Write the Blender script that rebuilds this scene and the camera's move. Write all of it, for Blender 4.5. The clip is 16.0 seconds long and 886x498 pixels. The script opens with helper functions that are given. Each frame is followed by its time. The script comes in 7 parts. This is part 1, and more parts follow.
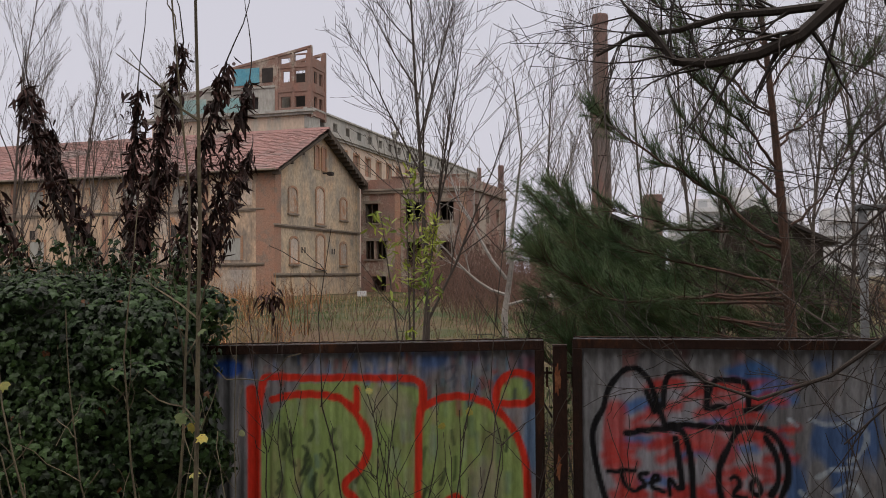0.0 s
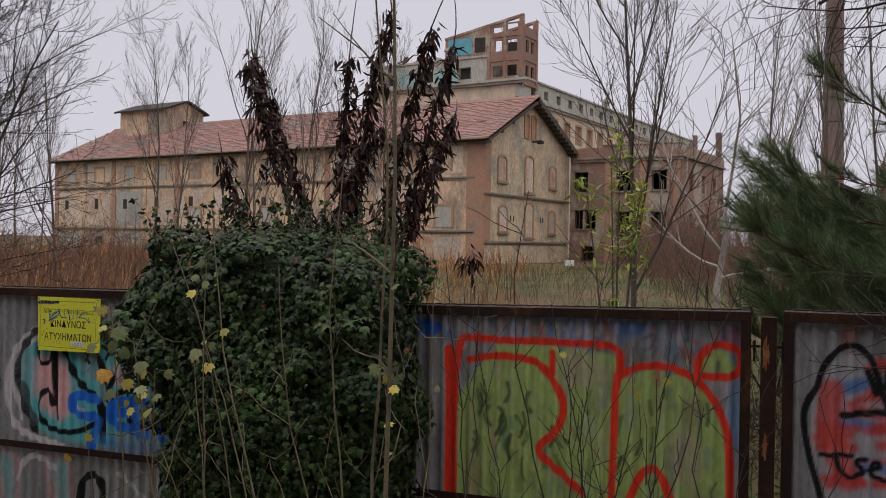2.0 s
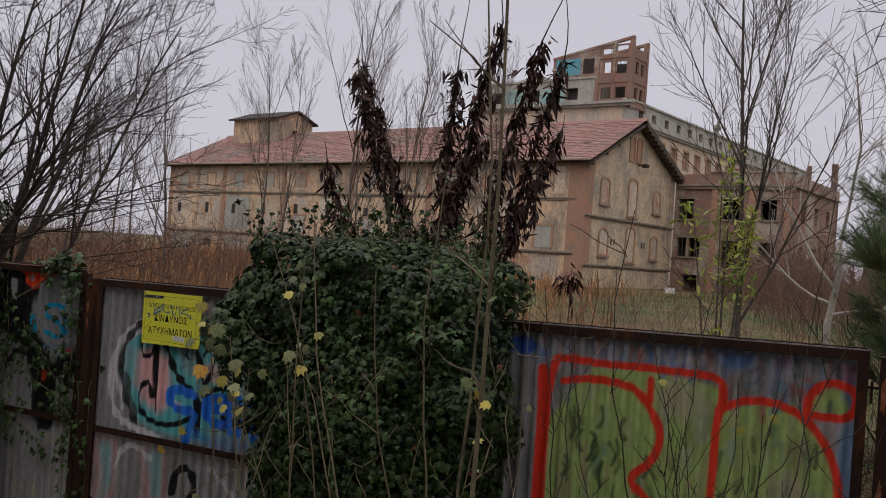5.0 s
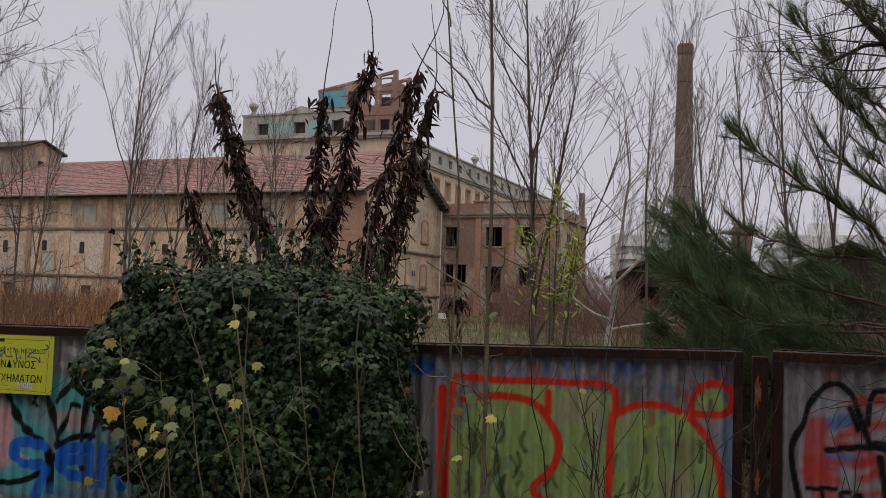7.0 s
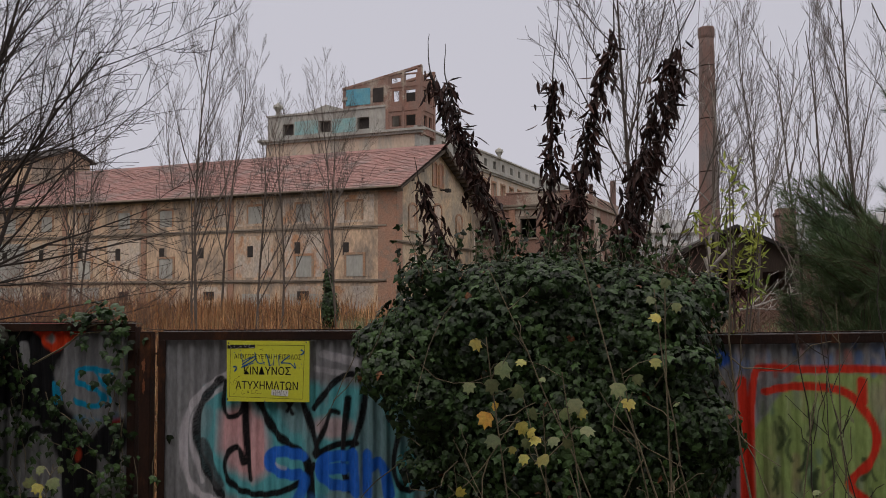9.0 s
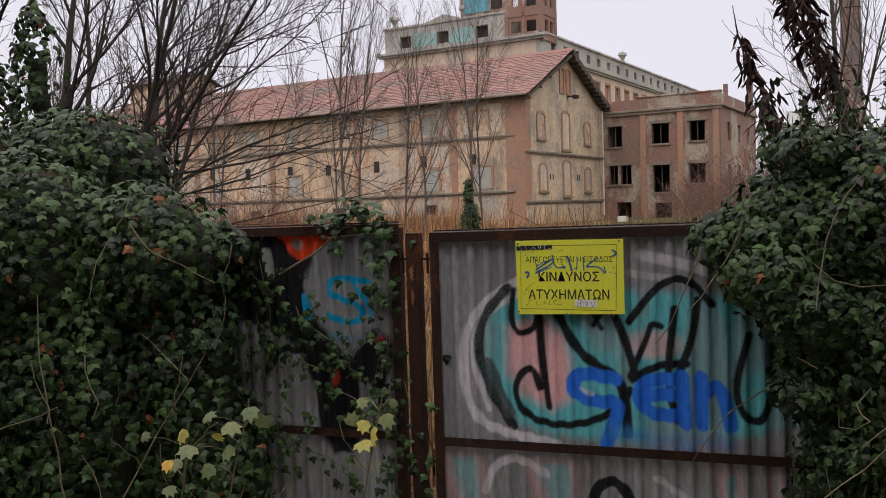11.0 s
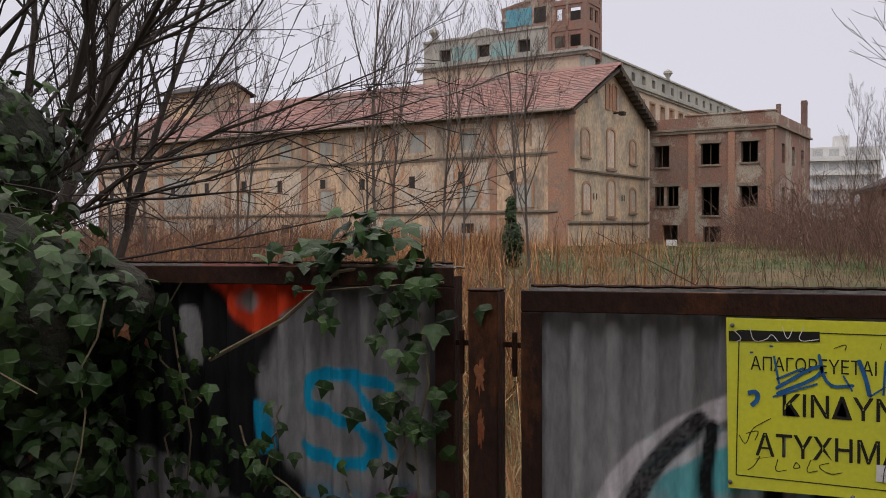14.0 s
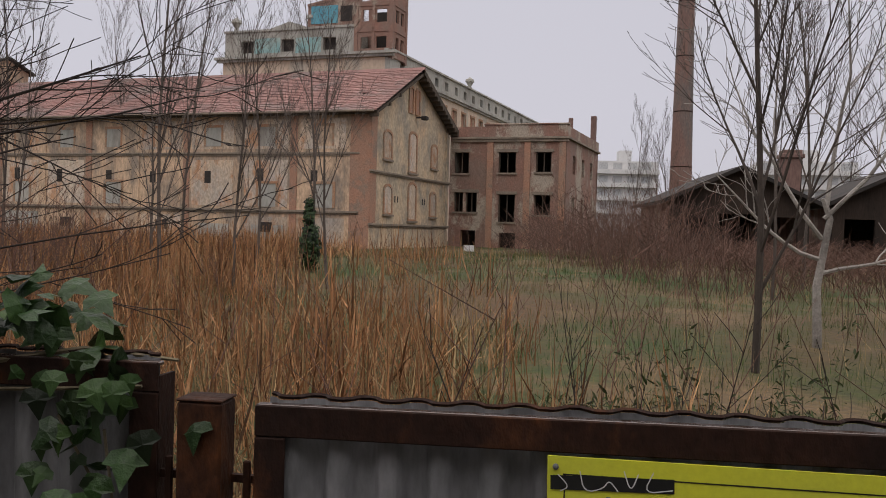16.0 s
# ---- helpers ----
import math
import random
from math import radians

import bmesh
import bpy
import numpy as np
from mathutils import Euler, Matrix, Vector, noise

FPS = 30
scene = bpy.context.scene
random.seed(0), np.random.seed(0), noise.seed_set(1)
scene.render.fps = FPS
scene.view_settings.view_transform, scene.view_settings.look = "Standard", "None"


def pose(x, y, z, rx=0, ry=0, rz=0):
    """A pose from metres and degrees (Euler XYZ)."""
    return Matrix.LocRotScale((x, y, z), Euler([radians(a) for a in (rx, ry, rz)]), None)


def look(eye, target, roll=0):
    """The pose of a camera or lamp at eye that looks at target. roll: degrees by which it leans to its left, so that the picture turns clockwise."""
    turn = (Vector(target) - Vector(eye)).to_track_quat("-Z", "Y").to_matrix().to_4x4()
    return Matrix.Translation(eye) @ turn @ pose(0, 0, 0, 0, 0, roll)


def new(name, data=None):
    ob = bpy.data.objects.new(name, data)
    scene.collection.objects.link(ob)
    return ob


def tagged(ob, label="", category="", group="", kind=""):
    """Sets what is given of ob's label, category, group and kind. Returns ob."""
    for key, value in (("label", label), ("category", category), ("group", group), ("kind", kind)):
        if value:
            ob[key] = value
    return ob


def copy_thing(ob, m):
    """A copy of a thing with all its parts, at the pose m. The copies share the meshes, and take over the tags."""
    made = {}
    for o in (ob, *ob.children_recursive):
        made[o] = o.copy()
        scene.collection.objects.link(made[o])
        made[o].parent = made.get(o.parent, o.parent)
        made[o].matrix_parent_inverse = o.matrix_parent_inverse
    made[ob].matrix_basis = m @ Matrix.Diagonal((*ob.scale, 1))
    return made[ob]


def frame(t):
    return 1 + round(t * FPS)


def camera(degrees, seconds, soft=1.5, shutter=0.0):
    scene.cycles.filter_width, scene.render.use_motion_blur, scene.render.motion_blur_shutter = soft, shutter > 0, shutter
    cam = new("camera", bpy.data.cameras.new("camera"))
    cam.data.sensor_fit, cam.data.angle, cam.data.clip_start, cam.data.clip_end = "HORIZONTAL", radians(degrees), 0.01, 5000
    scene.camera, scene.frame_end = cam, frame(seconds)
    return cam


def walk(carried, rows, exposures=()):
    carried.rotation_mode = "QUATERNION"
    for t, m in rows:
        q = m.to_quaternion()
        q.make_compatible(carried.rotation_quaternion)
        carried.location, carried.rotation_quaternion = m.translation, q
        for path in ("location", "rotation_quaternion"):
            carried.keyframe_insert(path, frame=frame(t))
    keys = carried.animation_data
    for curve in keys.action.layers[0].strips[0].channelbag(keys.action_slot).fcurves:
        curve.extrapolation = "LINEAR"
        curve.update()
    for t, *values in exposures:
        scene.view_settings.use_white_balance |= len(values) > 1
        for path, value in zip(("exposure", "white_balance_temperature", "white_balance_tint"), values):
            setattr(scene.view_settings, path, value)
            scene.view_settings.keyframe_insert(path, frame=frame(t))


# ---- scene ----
cam = camera(53.4, 16.0, soft=0.95)
PATH = [
    (0, (0.904, -0.305, 2.791), (0.684, 1.682, 2.846), -0.3),
    (0.5, (0.913, -0.299, 2.785), (0.627, 1.679, 2.849), 0.2),
    (1, (0.922, -0.28, 2.778), (0.49, 1.672, 2.833), 0.6),
    (1.5, (0.936, -0.276, 2.773), (0.363, 1.64, 2.788), 0.9),
    (2, (0.952, -0.265, 2.762), (0.273, 1.617, 2.745), 0.9),
    (2.5, (0.951, -0.26, 2.761), (0.227, 1.604, 2.758), 1.3),
    (3, (0.939, -0.248, 2.753), (0.174, 1.6, 2.75), 2.0),
    (3.2, (0.94, -0.246, 2.754), (0.15, 1.591, 2.743), 2.4),
    (5.3, (0.916, -0.197, 2.735), (0.032, 1.597, 2.758), 4.1),
    (5.5, (0.921, -0.214, 2.725), (0.106, 1.612, 2.772), 4.0),
    (6, (0.798, -0.274, 2.689), (0.154, 1.618, 2.772), 3.5),
    (6.5, (0.534, -0.295, 2.688), (0.06, 1.644, 2.805), 1.9),
    (7, (0.269, -0.454, 2.668), (-0.109, 1.507, 2.78), 1.9),
    (7.5, (-0.038, -0.56, 2.687), (-0.404, 1.404, 2.797), 1.3),
    (8, (-0.371, -0.521, 2.694), (-0.703, 1.447, 2.822), 0.8),
    (8.5, (-0.778, -0.557, 2.674), (-1.114, 1.41, 2.81), 0.4),
    (9, (-1.153, -0.488, 2.637), (-1.562, 1.467, 2.736), -0.2),
    (9.5, (-1.526, -0.331, 2.609), (-2.005, 1.611, 2.637), -1.3),
    (10, (-1.815, -0.249, 2.582), (-2.386, 1.668, 2.55), -2.3),
    (10.2, (-1.905, -0.189, 2.568), (-2.512, 1.716, 2.525), -2.9),
    (12.3, (-2.9, 0.973, 2.517), (-3.614, 2.837, 2.39), -0.2),
    (12.5, (-2.925, 1.081, 2.538), (-3.651, 2.942, 2.426), -0.5),
    (13, (-3.098, 1.387, 2.542), (-3.848, 3.239, 2.445), -0.3),
    (13.5, (-3.224, 1.79, 2.533), (-3.963, 3.647, 2.454), -0.5),
    (14, (-3.248, 2.294, 2.556), (-3.976, 4.157, 2.506), -0.3),
    (14.5, (-3.291, 2.661, 2.621), (-3.947, 4.55, 2.572), 0.1),
    (15, (-3.285, 2.829, 2.631), (-3.797, 4.762, 2.606), 0.6),
    (15.5, (-3.286, 2.876, 2.652), (-3.698, 4.833, 2.623), 0.9),
    (16, (-3.333, 2.907, 2.682), (-3.627, 4.885, 2.635), 1.6),
]
EXPO = [(0, 0.1, 6500, 14), (3, 0.1, 6500, 14), (5.5, -0.08, 6500, 14), (9, -0.08, 6500, 14), (9.5, 0.2, 6500, 14), (10, 0.38, 6500, 14), (12.5, 0.46, 6500, 14), (13.5, 0.36, 6500, 14), (14.5, 0.12, 6500, 14), (15.5, 0.03, 6500, 14), (16, 0.03, 6500, 14)]
walk(cam, [(t, look(eye, target, roll)) for t, eye, target, roll in PATH], EXPO)

# ---- light: flat overcast sky, brighter towards the zenith, and a weak wide sun ----
world = bpy.data.worlds.new("world")
scene.world = world
world.use_nodes = True
wn, wl = world.node_tree.nodes, world.node_tree.links
sky = wn.new("ShaderNodeTexSky")
sky.sky_type = "NISHITA"
sky.sun_disc = False
sky.sun_elevation, sky.sun_rotation = radians(38), radians(150)
sky_hsv = wn.new("ShaderNodeHueSaturation")
sky_hsv.inputs["Saturation"].default_value = 0.12
sky_hsv.inputs["Value"].default_value = 0.10
wl.new(sky.outputs[0], sky_hsv.inputs["Color"])
wtc = wn.new("ShaderNodeTexCoord")
wsep = wn.new("ShaderNodeSeparateXYZ")
wl.new(wtc.outputs["Generated"], wsep.inputs[0])
wramp = wn.new("ShaderNodeValToRGB")
wl.new(wsep.outputs["Z"], wramp.inputs[0])
wramp.color_ramp.elements[0].position, wramp.color_ramp.elements[0].color = 0.0, (0.56, 0.555, 0.612, 1)
wramp.color_ramp.elements[1].position, wramp.color_ramp.elements[1].color = 0.95, (2.2, 2.1, 1.98, 1)
mid = wramp.color_ramp.elements.new(0.33)
mid.color = (0.60, 0.605, 0.665, 1)
wmix = wn.new("ShaderNodeMixRGB")
wmix.inputs[0].default_value = 0.86
wl.new(sky_hsv.outputs[0], wmix.inputs[1])
wl.new(wramp.outputs[0], wmix.inputs[2])
wl.new(wmix.outputs[0], wn["Background"].inputs[0])
wn["Background"].inputs[1].default_value = 1.0
sun = new("sun", bpy.data.lights.new("sun", "SUN"))
sun.data.energy, sun.data.angle, sun.data.color = 0.5, radians(50), (1.0, 0.96, 0.9)
sun.matrix_world = look((0, 0, 60), (12, 30, 0))


# ---- materials ----
def mat(name, a, b=None, scale=2.0, small=30.0, rough=0.85, metal=0.0, bump=0.25, grain=0.35, c=None, cscale=0.6, island=0.0,
        streak=1.0, paint=False, transl=0.0, spec=0.3, objrand=0.0, crange=(0.5, 0.62), brange=(0.38, 0.64)):
    """Principled material: two colours mixed by a broad noise, a third in patches, fine grain and relief."""
    m = bpy.data.materials.new(name)
    m.use_nodes = True
    n, k = m.node_tree.nodes, m.node_tree.links
    p = n["Principled BSDF"]
    geo = n.new("ShaderNodeNewGeometry")
    mp = n.new("ShaderNodeMapping")
    mp.inputs["Scale"].default_value = (1, 1, 1 / streak)
    k.new(geo.outputs["Position"], mp.inputs["Vector"])

    def noise_tex(s, d, rg=0.6):
        t = n.new("ShaderNodeTexNoise")
        t.inputs["Scale"].default_value, t.inputs["Detail"].default_value, t.inputs["Roughness"].default_value = s, d, rg
        k.new(mp.outputs[0], t.inputs["Vector"])
        return t

    def rng(sock, lo, hi, o0=0.0, o1=1.0):
        r = n.new("ShaderNodeMapRange")
        r.inputs[1].default_value, r.inputs[2].default_value, r.inputs[3].default_value, r.inputs[4].default_value = lo, hi, o0, o1
        k.new(sock, r.inputs[0])
        return r.outputs[0]

    def mix(f, x, y, mode="MIX"):
        q = n.new("ShaderNodeMixRGB")
        q.blend_type = mode
        for s, v in zip(q.inputs, (f, x, y)):
            if isinstance(v, bpy.types.NodeSocket):
                k.new(v, s)
            elif isinstance(v, tuple):
                s.default_value = (*v, 1)
            else:
                s.default_value = v
        return q.outputs[0]

    n1 = noise_tex(scale, 5)
    n2 = noise_tex(small, 3)
    col = mix(rng(n1.outputs[0], *brange), a, b or a)
    if c:
        n3 = noise_tex(cscale, 7, 0.68)
        col = mix(rng(n3.outputs[0], *crange), col, c)
    dark = rng(n2.outputs[0], 0.25, 0.75, 1 - grain, 1 + grain * 0.6)
    col = mix(1.0, col, dark, "MULTIPLY")
    if island:
        v = rng(geo.outputs["Random Per Island"], 0, 1, 1 - island, 1 + island)
        col = mix(1.0, col, v, "MULTIPLY")
    if objrand:
        oi = n.new("ShaderNodeObjectInfo")
        v = rng(oi.outputs["Random"], 0, 1, 1 - objrand, 1 + objrand)
        col = mix(1.0, col, v, "MULTIPLY")
    rgh = rng(n2.outputs[0], 0.3, 0.7, max(0.05, rough - 0.12), min(1, rough + 0.12))
    if paint:
        at = n.new("ShaderNodeAttribute")
        at.attribute_name = "paint"
        pc = mix(1.0, at.outputs["Color"], rng(n2.outputs[0], 0.2, 0.8, 0.72, 1.15), "MULTIPLY")
        col = mix(at.outputs["Alpha"], col, pc)
        mm = n.new("ShaderNodeMath")
        mm.operation = "MULTIPLY_ADD"
        mm.inputs[1].default_value, mm.inputs[2].default_value = -metal, metal
        k.new(at.outputs["Alpha"], mm.inputs[0])
        k.new(mm.outputs[0], p.inputs["Metallic"])
    else:
        p.inputs["Metallic"].default_value = metal
    k.new(col, p.inputs["Base Color"])
    k.new(rgh, p.inputs["Roughness"])
    p.inputs["Specular IOR Level"].default_value = spec
    if bump:
        bn = n.new("ShaderNodeBump")
        bn.inputs["Strength"].default_value, bn.inputs["Distance"].default_value = bump, 0.02
        k.new(n2.outputs[0], bn.inputs["Height"])
        k.new(bn.outputs[0], p.inputs["Normal"])
    if transl:
        p.inputs["Transmission Weight"].default_value = 0.0
        tr = n.new("ShaderNodeBsdfTranslucent")
        k.new(col, tr.inputs["Color"])
        ms = n.new("ShaderNodeMixShader")
        ms.inputs[0].default_value = transl
        k.new(p.outputs[0], ms.inputs[1])
        k.new(tr.outputs[0], ms.inputs[2])
        k.new(ms.outputs[0], n["Material Output"].inputs["Surface"])
    return m


M_ROAD = mat("asphalt", (0.055, 0.053, 0.05), (0.075, 0.07, 0.065), 1.5, 60, 0.9)
M_FIELD = mat("field_soil_grass", (0.100, 0.062, 0.032), (0.038, 0.064, 0.016), 0.22, 9, 0.95, bump=0.6, grain=0.5, c=(0.135, 0.092, 0.048), cscale=0.5)
# Render, brick and roof tile bases are lightened or greyed for distance haze.
M_WALL = mat("ochre_render_worn", (0.610, 0.440, 0.300), (0.540, 0.375, 0.255), 0.35, 8, 0.92, c=(0.302, 0.246, 0.196), cscale=0.7, grain=0.42, streak=2.4, crange=(0.44, 0.58))
M_GABLE = mat("grey_ochre_render", (0.529, 0.431, 0.305), (0.598, 0.425, 0.270), 0.5, 7, 0.92, c=(0.333, 0.293, 0.236), cscale=0.9, grain=0.38, streak=1.5, crange=(0.44, 0.62))
M_PANELW = mat("pale_bay_render", (0.575, 0.448, 0.328), (0.448, 0.391, 0.339), 0.7, 10, 0.92, c=(0.460, 0.253, 0.144), cscale=1.1, grain=0.42, streak=1.8, objrand=0.14)
M_BRICKP = mat("red_pilaster", (0.40, 0.215, 0.145), (0.34, 0.215, 0.155), 0.9, 14, 0.92, grain=0.35, c=(0.27, 0.2, 0.155), cscale=1.2)
M_BRICK = mat("old_brick", (0.280, 0.155, 0.118), (0.236, 0.165, 0.135), 0.6, 16, 0.93, grain=0.4, c=(0.389, 0.330, 0.266), cscale=0.5, streak=1.6, crange=(0.52, 0.6))
M_LEDGE = mat("dark_ledge_stone", (0.275, 0.225, 0.175), (0.188, 0.156, 0.125), 1.2, 18, 0.9)
M_TRIM = mat("faded_red_trim", (0.42, 0.22, 0.13), (0.36, 0.24, 0.16), 1.6, 20, 0.9, c=(0.32, 0.26, 0.2), cscale=1.4)
M_TILE = mat("red_roof_tile", (0.300, 0.165, 0.145), (0.240, 0.142, 0.128), 0.5, 10, 0.92, c=(0.205, 0.155, 0.142), cscale=0.35, island=0.16, grain=0.3)
# Near-black that stands in for shade in openings; also the dark bracket lamp.
M_DARK = mat("opening_shade_and_lamp_dark", (0.035, 0.030, 0.028), (0.05, 0.043, 0.038), 2, 20, 0.95)
M_WOODDK = mat("weathered_wood", (0.10, 0.075, 0.055), (0.06, 0.05, 0.04), 2, 25, 0.9, streak=6)
M_PINKW = mat("pale_pink_render", (0.616, 0.484, 0.369), (0.550, 0.440, 0.341), 0.3, 6, 0.9, c=(0.440, 0.396, 0.330), cscale=0.4, streak=3, grain=0.2)
M_GREYW = mat("grey_render", (0.42, 0.40, 0.355), (0.33, 0.33, 0.30), 0.35, 6, 0.9, c=(0.27, 0.25, 0.22), cscale=0.5, streak=3, grain=0.25)
M_TEAL = mat("faded_turquoise_paint", (0.22, 0.40, 0.40), (0.33, 0.40, 0.37), 0.8, 9, 0.9)
M_BLUEP = mat("blue_wall_paint", (0.10, 0.32, 0.42), (0.15, 0.36, 0.42), 0.9, 9, 0.9)
M_ROOFG = mat("grey_lead_roof", (0.20, 0.205, 0.19), (0.25, 0.25, 0.23), 0.4, 8, 0.75)
M_CHIM = mat("chimney_brick", (0.225, 0.135, 0.11), (0.18, 0.115, 0.10), 0.25, 12, 0.93, c=(0.15, 0.13, 0.12), cscale=0.2, streak=4)
M_APT = mat("pale_concrete", (0.62, 0.61, 0.60), (0.52, 0.52, 0.52), 0.15, 3, 0.9, grain=0.12)
# Windows kept pale: distance haze is put into their base colour.
M_APTW = mat("hazed_far_window", (0.38, 0.39, 0.40), (0.45, 0.45, 0.45), 0.2, 4, 0.6)
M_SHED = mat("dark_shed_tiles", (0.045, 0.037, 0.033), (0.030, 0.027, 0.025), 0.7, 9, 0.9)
M_SHEDW = mat("near_black_boards", (0.050, 0.036, 0.028), (0.032, 0.025, 0.021), 1.5, 20, 0.95, streak=5, spec=0.15)
M_RUST = mat("rusty_iron", (0.033, 0.015, 0.010), (0.020, 0.011, 0.009), 6, 70, 0.72, metal=0.15, spec=0.15, c=(0.088, 0.033, 0.014), cscale=5, grain=0.45, crange=(0.56, 0.68), streak=2)
M_RUSTW = mat("wet_rusty_iron", (0.07, 0.045, 0.035), (0.05, 0.035, 0.03), 8, 70, 0.13, bump=0.04, spec=1.0)
M_WEED = mat("dark_weed_leaf", (0.032, 0.052, 0.016), (0.056, 0.068, 0.024), 3, 40, 0.7, bump=0.0, island=0.5, transl=0.15)
M_RUSTL = mat("orange_rust_wear", (0.154, 0.045, 0.016), (0.220, 0.090, 0.041), 18, 90, 0.85, grain=0.4)
M_SHEET = mat("galvanised_sheet_painted", (0.25, 0.25, 0.265), (0.175, 0.175, 0.185), 3, 55, 0.6, metal=0.2, c=(0.12, 0.075, 0.055), cscale=2.2, grain=0.3, paint=True, spec=0.15, crange=(0.57, 0.72), streak=3)
M_YEL = mat("yellow_sign_plate", (0.60, 0.60, 0.04), (0.55, 0.56, 0.05), 6, 90, 0.45, bump=0.03, grain=0.1, spec=0.4)
M_INK = mat("black_ink", (0.012, 0.012, 0.012), (0.02, 0.02, 0.018), 8, 80, 0.5, bump=0.0, grain=0.15)
M_BLUEI = mat("blue_marker", (0.02, 0.09, 0.25), (0.02, 0.12, 0.3), 25, 120, 0.5, bump=0.0, grain=0.25)
M_WHITE = mat("white_sticker", (0.62, 0.62, 0.62), (0.52, 0.52, 0.53), 20, 120, 0.6, bump=0.0, grain=0.12)
M_IVY = mat("ivy_leaf", (0.011, 0.027, 0.007), (0.032, 0.060, 0.017), 2.5, 60, 0.50, bump=0.15, grain=0.3, island=0.8, transl=0.12, spec=0.28)
M_IVYR = mat("ivy_leaf_broad", (0.014, 0.036, 0.010), (0.030, 0.062, 0.017), 5, 70, 0.42, island=0.4, transl=0.12)
M_IVYN = mat("ivy_leaf_young", (0.054, 0.102, 0.024), (0.036, 0.078, 0.021), 6, 60, 0.45, island=0.4, transl=0.2)
M_IVYB = mat("browned_ivy_leaf", (0.17, 0.065, 0.025), (0.12, 0.05, 0.02), 6, 60, 0.6, island=0.4, transl=0.15)
# Near-black of the bush cores, standing in for shade among the leaves.
M_CORE = mat("core_shade_dark", (0.012, 0.018, 0.010), (0.02, 0.018, 0.012), 8, 40, 0.95, bump=0.8)
M_YLEAF = mat("yellowed_leaf", (0.384, 0.304, 0.056), (0.272, 0.272, 0.072), 14, 90, 0.55, objrand=0.35, transl=0.25, bump=0.1)
M_PLEAF = mat("pale_green_leaf", (0.113, 0.149, 0.060), (0.155, 0.161, 0.071), 14, 90, 0.55, objrand=0.3, transl=0.25, bump=0.1)
M_OLEAF = mat("orange_leaf", (0.50, 0.24, 0.04), (0.45, 0.30, 0.05), 14, 90, 0.55, transl=0.25, bump=0.1)
M_DEAD = mat("dead_dark_leaf", (0.030, 0.014, 0.012), (0.055, 0.024, 0.018), 9, 60, 0.75, island=0.6, transl=0.06)
M_BARK = mat("grey_brown_bark", (0.125, 0.100, 0.085), (0.085, 0.070, 0.060), 3, 40, 0.92, streak=3, bump=0.5)
M_BARKD = mat("dark_wet_bark", (0.045, 0.034, 0.028), (0.03, 0.024, 0.02), 4, 40, 0.85, streak=3, bump=0.5)
M_BARKG = mat("dark_grey_bark", (0.085, 0.067, 0.056), (0.055, 0.045, 0.038), 3, 40, 0.9, streak=3, bump=0.5)
M_BARKP = mat("pale_birch_bark", (0.36, 0.33, 0.30), (0.22, 0.20, 0.18), 3, 25, 0.85, bump=0.3)
M_BARKR = mat("pine_bark", (0.10, 0.055, 0.038), (0.06, 0.038, 0.03), 5, 35, 0.95, streak=2.5, bump=0.8)
M_TWIG = mat("reddish_twig", (0.15, 0.082, 0.060), (0.10, 0.062, 0.048), 2, 30, 0.9, bump=0.0, island=0.35)
M_TWIGG = mat("olive_stem", (0.14, 0.115, 0.07), (0.085, 0.07, 0.045), 6, 60, 0.8, bump=0.2)
M_NEEDLE = mat("pine_needle", (0.048, 0.090, 0.034), (0.092, 0.128, 0.052), 2, 30, 0.6, bump=0.0, island=0.4, transl=0.1)
M_REED = mat("dry_reed", (0.310, 0.150, 0.068), (0.160, 0.078, 0.038), 0.5, 8, 0.9, bump=0.0, island=0.65, transl=0.2, c=(0.40, 0.235, 0.115), cscale=0.7)
M_GRASS = mat("field_grass", (0.034, 0.082, 0.016), (0.105, 0.092, 0.034), 0.3, 8, 0.9, bump=0.0, island=0.4, transl=0.2)
M_SHRUB = mat("yellow_green_leaf", (0.30, 0.33, 0.05), (0.17, 0.25, 0.05), 3, 30, 0.5, island=0.35, transl=0.25)
M_POLE = mat("galvanised_pole", (0.130, 0.133, 0.137), (0.098, 0.101, 0.104), 6, 60, 0.6, metal=0.0, bump=0.05)
M_STRAW = mat("pale_straw", (0.352, 0.255, 0.132), (0.273, 0.176, 0.088), 0.6, 8, 0.9, bump=0.0, island=0.4, transl=0.2)
# Grey-brown of the added unseen wall that shades the fence.
M_BACK = mat("light_blocking_wall", (0.20, 0.185, 0.165), (0.16, 0.15, 0.14), 0.4, 8, 0.9)


# ---- mesh helpers ----
def part(name, bm, material, parent=None, label=""):
    me = bpy.data.meshes.new(name)
    bm.to_mesh(me)
    bm.free()
    me.materials.append(material)
    ob = new(name, me)
    if parent:
        ob.parent = parent
    return tagged(ob, label)


def thing(name, label, category, m=None, group="", kind=""):
    ob = new(name)
    ob.empty_display_size = 0.2
    if m:
        ob.matrix_world = m
    return tagged(ob, label, category, group, kind)


